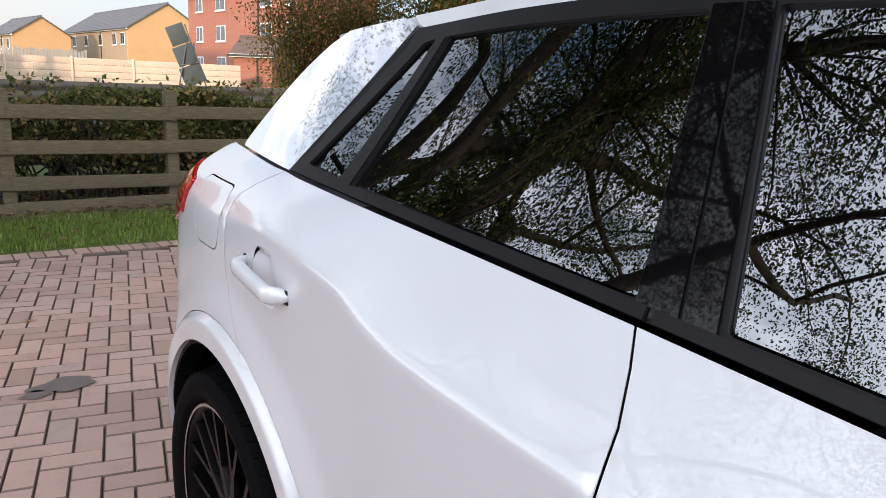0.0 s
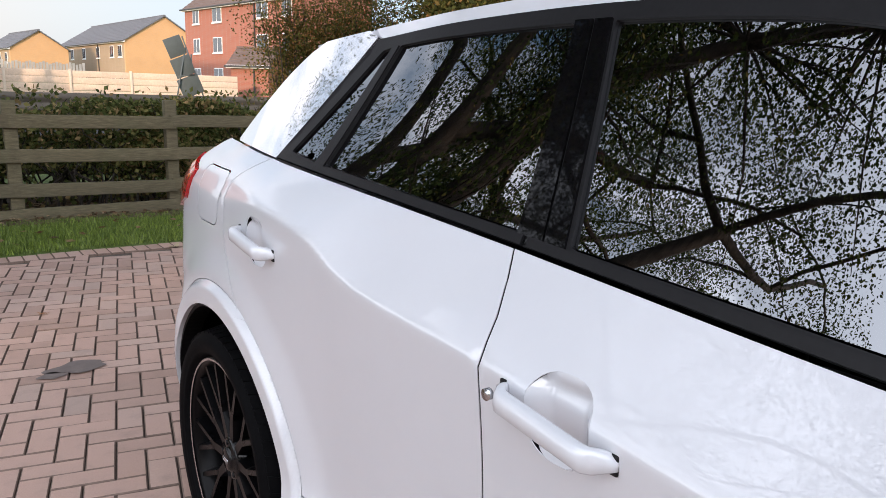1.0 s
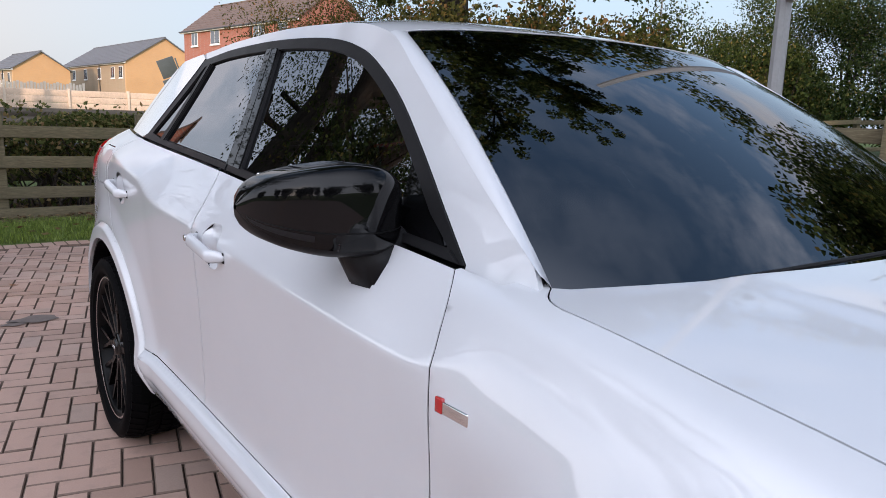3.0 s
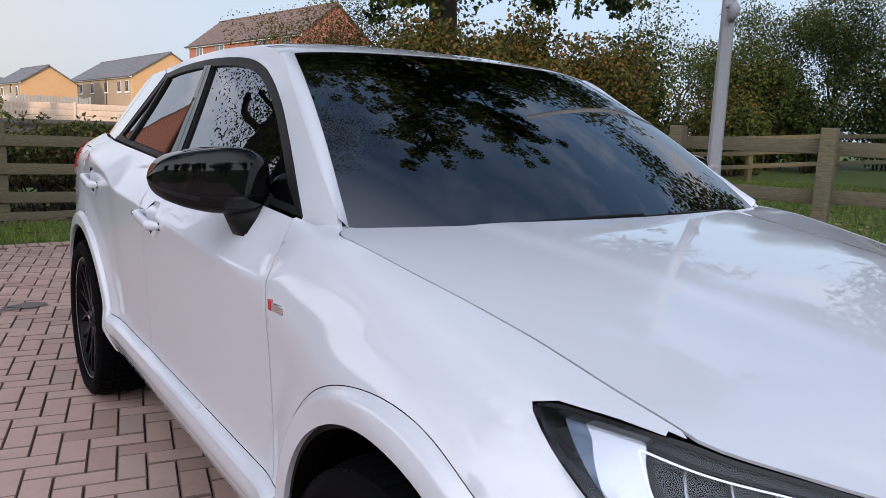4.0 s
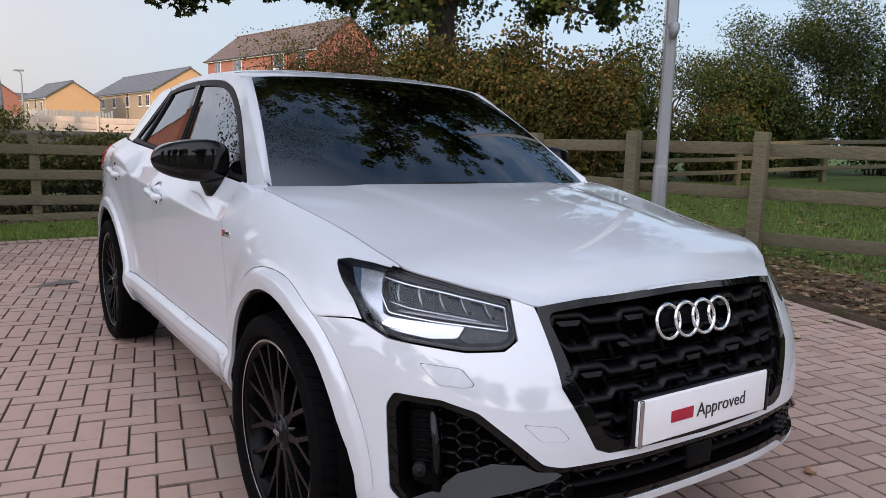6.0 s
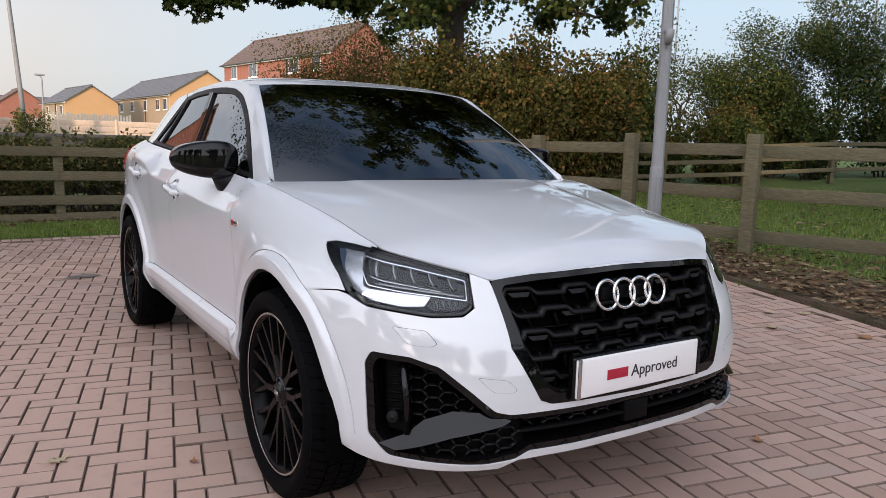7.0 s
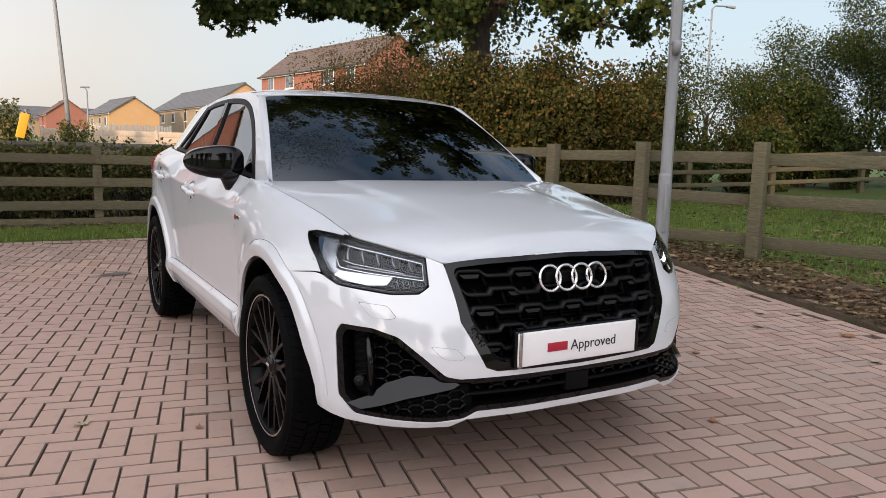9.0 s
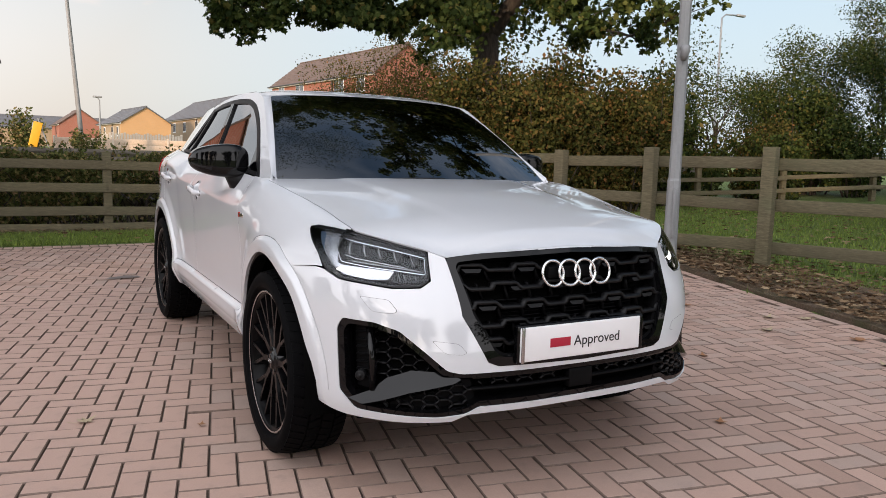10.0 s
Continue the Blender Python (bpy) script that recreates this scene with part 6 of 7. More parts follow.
n = 70000
xy = np.stack([rng.uniform(-6, 5, n), 7.16 + 1.35 * rng.uniform(0, 1, n)], -1)
tufts("grass", xy, .045, GRASS, "short green grass strip along the paving")
n = 120000
x = rng.uniform(3.8, 16, n)
y = rng.uniform(-3, 13, n)
d = x - right_edge(y)
ok = (d > .9 + .35 * np.sin(y * 2.3) + rng.normal(size=n) * .25) & (y < 14 - .3 * x + 3)
tufts("grass", np.stack([x, y], -1)[ok], .055, GRASS, "green lawn grass beyond the fence", .008)
n = 26000
y = rng.uniform(-3, 4.4, n)
x = right_edge(y) + rng.uniform(.05, 1.5, n)
tufts("dry_grass", np.stack([x, y], -1), .03, STRAW, "dry grass and moss at the paving's edge")


def litter(name, xy, size, label, lift=.03):
    z = GZ + rise(xy[:, 0], xy[:, 1]) + lift
    P = np.stack([xy[:, 0], xy[:, 1], z + rng.uniform(0, .02, len(xy))], -1)
    ob = leafage(name, P, size, LEAF_BROWN, None, "stuff", droop=0.0, lobes=True)
    co = np.empty(len(ob.data.vertices) * 3)
    ob.data.vertices.foreach_get("co", co)
    co = co.reshape(len(xy), -1, 3)
    mid = P[:, None, :]
    co[:, :, 2] = mid[:, :, 2] + (co[:, :, 2] - mid[:, :, 2]) * .28
    ob.data.vertices.foreach_set("co", co.reshape(-1))
    ob.data.update()
    return tagged(ob, label, "leaves", kind="stuff")


n = 6500
xy = np.stack([rng.uniform(-8, 5.2, n), rng.uniform(8.45, 9.6, n)], -1)
litter("leaf_litter", xy, .06, "brown fallen leaves under the hedge", .045)
n = 4200
y = rng.uniform(-3, 4.6, n)
xy = np.stack([right_edge(y) + np.abs(rng.normal(size=n)) * .8 + .05, y], -1)
litter("leaf_litter", xy, .075, "curled brown leaves on the bare earth", .06)
n = 2600
xy = np.stack([rng.uniform(4.5, 15, n), rng.uniform(-3, 11, n)], -1)
litter("leaf_litter", xy[xy[:, 0] > right_edge(xy[:, 1]) + .8], .085, "fallen leaves scattered over the lawn", .045)
xy = np.stack([rng.uniform(-5, 4.5, 130), rng.uniform(7.2, 8.4, 130)], -1)
litter("leaf_litter", xy, .08, "fallen leaves on the grass strip", .045)

# ---- trees and shrubs ----
big_tree = tree((8.4, 13.0, GZ + .2), 19.0, .42, 9.0, "large broadleaf tree in dark leaf behind the fence", LEAF_DARK, .21, 60000, 11, lobes=True, clump=.60, forks=3, depth=4, first=.42, wide=1.0)

def hanging_spray(root, start, stops, seed, count, size, twigs=9, wide=(.55, .5, .32), lobes=True, thick=.09):
    """A long drooping limb of the tree with sprays of lobed leaves along its end."""
    r = np.random.default_rng(seed)
    bm = bmesh.new()
    pts = [Vector(start)] + [Vector(p) for p in stops]
    tube(bm, pts, list(np.linspace(thick, .012, len(pts))), 7, False)
    heads = []
    for p in stops:
        for k in range(twigs):
            q = np.array(p) + r.normal(size=3) * np.array(wide)
            tube(bm, [Vector(p), Vector((np.array(p) + q) / 2 + r.normal(size=3) * .05), Vector(q)], [.02, .012, .004], 5, False)
            heads += [q, (np.array(p) + q * 2) / 3]
    part("limb", bm, BARK, root)
    H = np.array(heads)
    off = r.normal(size=(count, 3))
    off *= np.minimum(1, 1.4 / np.linalg.norm(off, axis=1))[:, None]
    leafage("spray", H[r.integers(0, len(H), count)] + off * np.array([.17, .17, .14]), size, LEAF_DARK, root, "stuff", lobes=lobes, droop=.9)


hanging_spray(big_tree, (8.3, 13.1, 6.0), [(6.9, 13.2, 5.6), (5.5, 13.5, 5.1), (4.2, 13.6, 4.75), (3.3, 13.9, 4.35), (2.4, 14.4, 4.45)], 3, 5600, .15, 11, (.42, .4, .30))
hanging_spray(big_tree, (8.3, 13.1, 5.6), [(7.4, 12.7, 5.2), (6.4, 12.9, 4.75), (5.6, 13.2, 4.35), (4.9, 13.7, 4.5)], 5, 4600, .15, 11, (.42, .4, .30))
hanging_spray(big_tree, (8.4, 12.9, 6.2), [(8.7, 11.5, 5.6), (8.9, 10.2, 4.9), (9.2, 9.1, 4.55)], 7, 2600, .15, 9, (.42, .4, .30))
hanging_spray(big_tree, (8.2, 12.8, 5.6), [(7.5, 12.2, 4.7), (7.0, 12.0, 4.2), (6.5, 12.0, 3.9)], 31, 1300, .15, 10, (.45, .4, .30))
hanging_spray(big_tree, (8.6, 12.8, 5.6), [(9.4, 12.0, 4.9), (10.2, 11.4, 4.4), (11.0, 10.9, 4.2), (11.6, 10.5, 4.5)], 32, 1700, .15, 10, (.45, .4, .30))
for seed, start, stops in ((21, (8.2, 12.8, 8.0), [(7.4, 10.5, 9.6), (6.6, 8.6, 10.8), (6.0, 7.0, 11.4), (5.4, 5.6, 11.6), (4.8, 4.2, 11.2)]),
                           (22, (8.5, 12.8, 8.4), [(8.8, 10.6, 10.4), (9.0, 8.6, 11.8), (9.1, 6.8, 12.4), (9.0, 5.2, 12.4)]),
                           (23, (8.0, 12.9, 7.4), [(6.2, 11.2, 9.4), (4.6, 9.8, 10.4), (3.2, 8.8, 10.8), (2.0, 8.2, 10.8), (1.0, 7.6, 10.4)])):
    hanging_spray(big_tree, start, stops, seed, 13000, .135, 22, (1.0, .9, .7))
tree((13.5, -1.0, GZ + .3), 11.0, .26, 5.0, "broadleaf tree on the lawn", LEAF_DARK, .22, 14000, 15, clump=.6, forks=3, depth=3, first=.35, wide=.9)
verge_tree = tree((-3.9, 8.0, GZ), 12.5, .56, 7.4, "spreading broadleaf tree with heavy limbs on the verge", LEAF_DARK, .045, 240000, 23, clump=.44, forks=3, depth=4, first=.17, wide=1.0,
     cut=lambda P: (P[:, 2] > 2.7 + 2.2 * (P[:, 0] > -2.3)) & ((P[:, 1] < 11.5) | (P[:, 2] > 6.5)))
for seed, stops in ((61, [(-4.2, 6.6, 5.2), (-4.8, 5.4, 6.2), (-5.3, 4.3, 6.8), (-5.8, 3.2, 7.2), (-6.1, 2.2, 7.4)]), (62, [(-3.7, 6.2, 6.2), (-3.9, 4.8, 7.6), (-4.2, 3.5, 8.6), (-4.5, 2.3, 9.2)])):
    hanging_spray(verge_tree, (-3.9, 8.0, 2.1), [(-4.0, 7.4, 3.4)] + stops, seed, 25000, .050, 30, (.85, .85, .65), False, .15)
k = 0
for (x, y, w, h, mat, cnt, size) in ((6.6, 11.5, 2.8, 2.9, LEAF_SHRUB, 16000, .095), (8.6, 11.0, 3.2, 3.1, LEAF_SHRUB, 19000, .10), (10.8, 10.6, 3.0, 3.0, LEAF_SHRUB, 16000, .10), (9.6, 12.2, 2.4, 3.9, LEAF_SHRUB, 9000, .11),
                                     (13.0, 11.8, 2.2, 3.4, LEAF_DARK, 5000, .14), (15.0, 13.2, 3.0, 2.3, LEAF_SHRUB, 8000, .10), (17.5, 12.4, 3.0, 2.3, LEAF_SHRUB, 8000, .10), (11.6, 14.2, 3.0, 3.8, LEAF_DARK, 5500, .12),
                                     (20.5, 12.5, 4.0, 3.4, LEAF_DARK, 8000, .12), (23.0, 9.8, 5.0, 4.6, LEAF_DARK, 10000, .13), (26.0, 7.0, 5.5, 6.4, LEAF_DARK, 13000, .14), (28.5, 3.6, 5.5, 7.5, LEAF_DARK, 14000, .14)):
    k += 1
    bush("shrub", (x, y, GZ + float(rise(x, y)) - .05), (w * 1.25, w * 1.1, h), int(cnt * 2.0), mat, size * .95, "dense self-sown shrub in autumn leaf" if mat is LEAF_SHRUB else "dark leafy thicket at the lawn's edge", 100 + k, stems=26, group="shrubs beyond the fence")
for (x, y, h, seed, leaves, label) in ((14.2, 12.5, 5.4, 41, 1700, "slender young tree with thin twigs and few leaves"), (15.6, 12.2, 4.6, 44, 1500, "slender young tree with thin twigs and few leaves"),
                                       (19.6, 13.5, 4.6, 43, 5000, "slender young tree with feathery crown"), (22.0, 13.0, 6.2, 45, 9000, "slender young tree with feathery crown"),
                                       (24.5, 12.5, 8.0, 47, 12000, "slender young tree with feathery crown"), (27.5, 8.5, 9.5, 53, 14000, "slender young tree with feathery crown")):
    tree((x, y, GZ + float(rise(x, y))), h, .08, h * .34, label, LEAF_DARK, .075, leaves * 2, seed, clump=.40, forks=3, depth=3, first=.5, group="young trees", wide=.7)

for k, (x, y, w, h) in enumerate(((14.6, 11.4, 3.2, 1.9), (17.2, 10.8, 3.4, 2.1), (19.8, 9.9, 3.4, 2.2), (22.4, 8.6, 3.6, 2.4), (25.0, 7.4, 3.6, 2.8), (27.8, 6.2, 3.8, 3.2), (12.2, 12.6, 3.2, 1.9), (9.8, 13.2, 3.0, 1.9))):
    bush("shrub", (x, y + .6, GZ + float(rise(x, y)) - .05), (w, 1.8, h), 7000, LEAF_DARK, .11, "low dark thicket along the far fence", 160 + k, stems=20, group="shrubs beyond the fence")

# ---- light column with its sensor ----
pole = thing("lamp_column", (4.86, 3.42, GZ), "galvanised steel column with a sensor and an access door", "lamp column")
bm = bmesh.new()
tube(bm, [(4.86, 3.42, GZ - .1), (4.86, 3.42, .95), (4.865, 3.42, .98), (4.88, 3.42, 6.2)], [.078, .076, .068, .056], 8, True)
part("shaft", bm, POLE_METAL, pole, smooth_faces=False)
part("access_door", boxed((4.785, 3.33, .30), (4.83, 3.36, .86), .006), POLE_METAL, pole)
bm = bmesh.new()
tube(bm, [(4.80, 3.34, 2.30), (4.78, 3.31, 2.36), (4.77, 3.29, 2.41), (4.775, 3.30, 2.45)], [.03, .05, .052, .035], 14)
part("sensor", bm, POLE_METAL, pole, "small grey sensor housing")
part("sensor_arm", boxed((4.78, 3.31, 2.43), (4.87, 3.40, 2.46), .004), POLE_METAL, pole)

# ---- roadside ----
GUARD = grey_metal("guard_rail_metal", (.17, .145, .115), .25, .6)
rail = thing("guard_rail", (-20, 11.4, GZ), "grey steel guard rail along the road", "guard rail")
bm = bmesh.new()
prof = [(0, 0), (.03, .03), (.03, .08), (0, .11), (0, .14), (.03, .17), (.03, .22), (0, .25)]
rows = [[bm.verts.new((x, 11.35 - a, GZ + .93 + b)) for a, b in prof] for x in np.linspace(-40, 14, 28)]
for a, b in zip(rows, rows[1:]):
    for i in range(len(prof) - 1):
        bm.faces.new((a[i], a[i + 1], b[i + 1], b[i]))
part("beam", bm, GUARD, rail)
for x in np.arange(-40, 14, 3.2):
    part("rail_post", boxed((x - .04, 11.37, GZ - .1), (x + .04, 11.45, GZ + 1.1), .004), GUARD, rail)

PALE_BOARD = plain("pale_timber_board", (.68, .52, .40), .85, vary=.22, scale=14, bump=.3)
PALE_POST = plain("pale_concrete_post", (.68, .56, .45), .9, vary=.15, scale=12)
wall = thing("board_fence", (-10, 44, GZ), "long pale boarded fence beyond the road", "fence")
x = -.6
while x < 13:
    for b in range(4):
        part("board", boxed((x + .06, 43.96, .55 + b * .34), (x + 2.94, 44.03, .55 + b * .34 + .325), .01), PALE_BOARD, wall)
    part("post", boxed((x - .06, 43.9, GZ), (x + .06, 44.1, 1.97), .01), PALE_POST, wall)
    x += 3.0
part("base", boxed((-.6, 43.95, GZ), (14.4, 44.05, .55), .01), PALE_POST, wall)
bank = tagged(grid_mesh("ground_bank", np.linspace(-200, 120, 60), np.linspace(44.2, 200, 30), lambda X, Y: .4 + 1.1 * smooth(44, 70, Y) + 0 * X, TURF), "grass bank below the houses", "ground", kind="structure")

# ---- houses ----
ROOF_GREY = plain("grey_roof_tile", (.12, .125, .138), .85, vary=.25, scale=5, bump=.3)
ROOF_BROWN = plain("brown_roof_tile", (.135, .095, .08), .85, vary=.25, scale=5, bump=.3)
UPVC = plain("white_window_frame", (.75, .75, .74), .45, vary=.06, scale=8)
PANE = plain("window_pane", (.05, .06, .07), .06, coat=.5, vary=.2, scale=1.5)
GUTTER = plain("dark_gutter", (.04, .04, .042), .5, vary=.2, scale=6)


def house(at, yaw, gable, length, eave, ridge, wall_mat, gable_mat, roof_mat, label, rows, cols, gable_windows=(), base=0.0, tiles=9):
    """The gable end faces local -y; the long wall with windows faces local -x. at: the corner between them."""
    root = thing("house", at, label, "house", "houses beyond the road")
    m = Matrix.Translation(at) @ Matrix.Rotation(radians(yaw), 4, "Z")

    def add_part(name, bm, mat, parent=root, label=""):
        bm.transform(m)
        return part(name, bm, mat, parent, label, smooth_faces=False)
    add_part("wall", boxed((0, .3, base), (gable, length, eave)), wall_mat)
    bm = bmesh.new()
    a = [bm.verts.new(p) for p in ((0, 0, base), (gable, 0, base), (gable, 0, eave), (gable / 2, 0, ridge), (0, 0, eave))]
    b = [bm.verts.new((v.co.x, .3, v.co.z)) for v in a]
    bm.faces.new(a)
    bm.faces.new(b[::-1])
    for i in range(5):
        bm.faces.new((a[i], b[i], b[(i + 1) % 5], a[(i + 1) % 5]))
    bmesh.ops.recalc_face_normals(bm, faces=bm.faces)
    add_part("gable_wall", bm, gable_mat)
    slope = math.atan2(ridge - eave, gable / 2)
    run = math.hypot(ridge - eave, gable / 2) + .35
    for sx in (-1, 1):
        # stepped tile courses, folded into one sheet
        n = max(6, int(run / .45))
        prof = []
        for k in range(n):
            for t, lift in ((k / n, .0), ((k + 1) / n, .045)):
                prof.append((gable / 2 + sx * t * run * math.cos(slope), ridge + .12 - t * run * math.sin(slope) + lift))
        prof += [(prof[-1][0], prof[-1][1] - .14), (gable / 2, ridge)]
        bm = bmesh.new()
        a = [bm.verts.new((x, -.25, z)) for x, z in prof]
        b = [bm.verts.new((x, length + .25, z)) for x, z in prof]
        for q in range(len(prof)):
            w = (q + 1) % len(prof)
            bm.faces.new((a[q], a[w], b[w], b[q]))
        bm.faces.new(a)
        bm.faces.new(b[::-1])
        bmesh.ops.recalc_face_normals(bm, faces=bm.faces)
        add_part("roof", bm, roof_mat)
    bm = bmesh.new()
    box(bm, (gable / 2 - .12, -.26, ridge + .06), (gable / 2 + .12, length + .26, ridge + .2), .03)
    add_part("ridge_tile", bm, roof_mat)
    add_part("gutter", boxed((-.42, -.25, eave - .16), (-.30, length + .25, eave - .04), .02), GUTTER)
    add_part("fascia", boxed((-.30, -.2, eave - .22), (-.02, length + .2, eave - .02), .01), UPVC)
    for (c, z, w, h) in cols and [(c, z, w, h) for z, h in rows for c, w in cols] or []:
        fr = add_part("window", boxed((-.05, c - w / 2, z), (.06, c + w / 2, z + h), .01), UPVC)
        for k in (0, 1):
            y0 = c - w / 2 + .06 + k * (w / 2 - .02)
            add_part("pane", boxed((-.062, y0, z + .07), (-.045, y0 + w / 2 - .10, z + h - .07)), PANE, fr)
        add_part("sill", boxed((-.12, c - w / 2 - .06, z - .10), (.02, c + w / 2 + .06, z)), UPVC, fr)
    for (c, z, w, h) in gable_windows:
        fr = add_part("window", boxed((c - w / 2, -.05, z), (c + w / 2, .06, z + h), .01), UPVC)
        for k in (0, 1):
            x0 = c - w / 2 + .06 + k * (w / 2 - .02)
            add_part("pane", boxed((x0, -.062, z + .07), (x0 + w / 2 - .10, -.045, z + h - .07)), PANE, fr)
        add_part("sill", boxed((c - w / 2 - .06, -.12, z - .10), (c + w / 2 + .06, .02, z)), UPVC, fr)
    add_part("downpipe", boxed((-.12, length * .35, base), (-.02, length * .35 + .08, eave - .1)), GUTTER)
    return root


house((8.1, 99.0, GZ), 8, 6.2, 12.0, 5.0, 7.0, BRICK_TAN, BRICK_BUFF, ROOF_GREY, "two-storey house with an orange brick gable and grey roof", ((3.3, 1.2),), ((1.6, .9), (4.4, .9), (8.6, .9)))
house((18.9, 92.3, GZ), 5.3, 9.3, 28.0, 6.2, 9.15, BRICK_TAN, BRICK_BUFF, ROOF_GREY, "terraced tan brick houses with an orange gable and grey roof", ((4.35, 1.35), (1.2, 1.35)), ((1.6, 1.3), (4.6, 1.3), (10.0, 1.3), (16.0, 1.3), (21.5, 1.3), (25.0, 1.3)))
house((22.7, 53.0, GZ), 8.9, 6.6, 19.1, 8.15, 10.7, BRICK_RED, BRICK_RED, ROOF_BROWN, "three-storey red brick house with a brown tiled roof", ((6.75, 1.25), (4.2, 1.3), (1.6, 1.3)), ((2.0, 1.3), (5.6, 1.7), (13.0, 1.6), (16.9, 1.2)))
house((1.9, 128.0, GZ), 5, 6.3, 9.0, 5.4, 7.7, BRICK_RED, BRICK_RED, ROOF_BROWN, "small red brick house with a gable to the road", ((2.6, 1.1),), ((3.0, 1.1), (6.5, 1.1)))
house((11.7, 141.0, GZ), 90, 7.0, 26.0, 5.0, 7.0, BRICK_TAN, BRICK_RED, ROOF_GREY, "far row of houses with grey roofs", ((3.0, 1.2),), ((3.0, 1.1), (8.5, 1.1), (14.0, 1.1), (20.0, 1.1)))
house((-10.6, 38.0, GZ), 0, 7.2, 11.0, 6.4, 9.6, BRICK_RED, BRICK_RED, ROOF_BROWN, "red brick house across the road", ((1.0, 1.2), (3.6, 1.2)), ((2.4, 1.2), (7.0, 1.2)))
house((16.9, 45.5, GZ), 40, 2.6, 2.6, 2.7, 3.7, BRICK_RED, BRICK_RED, ROOF_BROWN, "small red brick garage with a brown roof", (), ())
# far palisade, street lamps, signs
PALE_GREY = plain("pale_palisade", (.60, .52, .44), .8, vary=.15, scale=10)
pal = thing("palisade_fence", (0, 62, GZ), "pale upright paling fence before the houses", "fence")
bm = bmesh.new()
for x in np.arange(3.2, 9.2, .22):
    box(bm, (x, 62 + .2 * math.sin(x), 1.1), (x + .17, 62.05 + .2 * math.sin(x), 2.65 + .08 * math.sin(x * 7)))
tagged(part("paling", bm, PALE_GREY, pal, smooth_faces=False), kind="stuff")


def street_lamp(at, height, arm, label, radius=.09, lean=0.0):
    root = thing("street_lamp", at, label, "street lamp")
    bm = bmesh.new()
    x, y, z = at
    x1 = x + lean
    pts = [(x, y, z - .1), (x + lean * .25, y, z + height * .25), (x1, y, z + height - .3), (x1 + arm * .25, y, z + height - .06), (x1 + arm, y, z + height)]
    tube(bm, pts, [radius, radius * .9, radius * .55, radius * .5, radius * .45], 10)
    part("column", bm, POLE_METAL, root)
    part("lantern", boxed((x1 + arm, y - .12, z + height - .06), (x1 + arm + .7, y + .12, z + height + .08), .04), POLE_METAL, root)
    return root


street_lamp((.72, 40.5, GZ), 13.5, 1.4, "tall grey street lamp beside the road", .13, -.9)
street_lamp((3.2, 64.0, GZ), 5.6, -.5, "short grey street lamp before the houses", .09)
street_lamp((35.6, 29.5, GZ), 10.6, 1.3, "tall street lamp behind the thicket", .10)
street_lamp((48.0, 24.0, GZ), 13.5, 1.3, "tall street lamp behind the thicket", .11)
street_lamp((28.5, 108, GZ), 9.0, -.6, "slim street lamp in front of a gable", .10)

YELLOW = plain("yellow_sign_face", (.75, .38, .02), .5, vary=.1, scale=6)
SIGN_BACK = plain("grey_sign_back", (.10, .12, .125), .6, vary=.15, scale=8)
SX = -1.60
sign = thing("road_sign", (SX, 36.5, GZ), "yellow temporary road sign leaning on a frame", "road sign")
m = Matrix.Translation((SX - .05, 36.5, 1.30)) @ Matrix.Rotation(radians(14), 4, "Y")
part("panel", boxed((-.20, -.03, 0), (.18, .03, 1.15), .02, m), YELLOW, sign)
bm = bmesh.new()
for a, b in (((SX - .3, 36.6, GZ), (SX, 36.5, 2.4)), ((SX + 1.0, 36.9, GZ), (SX + .2, 36.5, 2.6)), ((SX + .3, 36.0, GZ), (SX, 36.5, 1.2))):
    tube(bm, [a, b], .03, 6)
part("frame", bm, POLE_METAL, sign)
part("plinth", boxed((SX + .2, 36.3, .85), (SX + .95, 36.7, 1.12), .05), YELLOW, sign)
back = thing("road_sign", (7.0, 28.2, GZ), "grey back of a large leaning temporary sign", "road sign")
m = Matrix.Translation((7.05, 28.2, 1.0)) @ Matrix.Rotation(radians(-22), 4, "Y")
for k in range(3):
    part("panel", boxed((-.48 + .06 * k, -.03, .0 + .72 * k), (.30 - .02 * k, .03, .68 + .72 * k), .01, m), SIGN_BACK, back)
bm = bmesh.new()
for a, b in (((6.1, 28.0, GZ), (6.7, 28.2, 2.6)), ((7.0, 28.5, GZ), (6.9, 28.2, 2.4)), ((6.4, 28.1, 1.6), (7.1, 28.2, 1.7)), ((7.6, 28.2, GZ), (6.6, 28.2, 3.0))):
    tube(bm, [a, b], .025, 6)
part("frame", bm, SIGN_BACK, back)
bush("shrub", (-2.0, 38.5, GZ), (2.6, 2.2, 3.0), 3500, LEAF_HEDGE, .16, "roadside shrub beside the sign", 201, group="roadside shrubs")
bush("shrub", (.6, 38.8, GZ), (2.0, 1.8, 2.2), 2500, LEAF_HEDGE, .15, "low roadside shrub at the lamp's foot", 202, group="roadside shrubs")
bush("shrub", (12.6, 22.0, GZ), (4.4, 4.0, 4.6), 9000, LEAF_AUTUMN, .13, "reddening roadside shrub beside the road", 203, stems=26, group="roadside shrubs")
bush("shrub", (9.9, 26.2, GZ), (4.4, 3.0, 5.0), 15000, LEAF_AUTUMN, .09, "reddening roadside shrub beyond the road", 205, stems=26, group="roadside shrubs")
bush("shrub", (12.2, 25.8, GZ), (5.4, 3.0, 6.2), 22000, LEAF_AUTUMN, .09, "tall reddening shrub beyond the road", 206, stems=30, group="roadside shrubs")
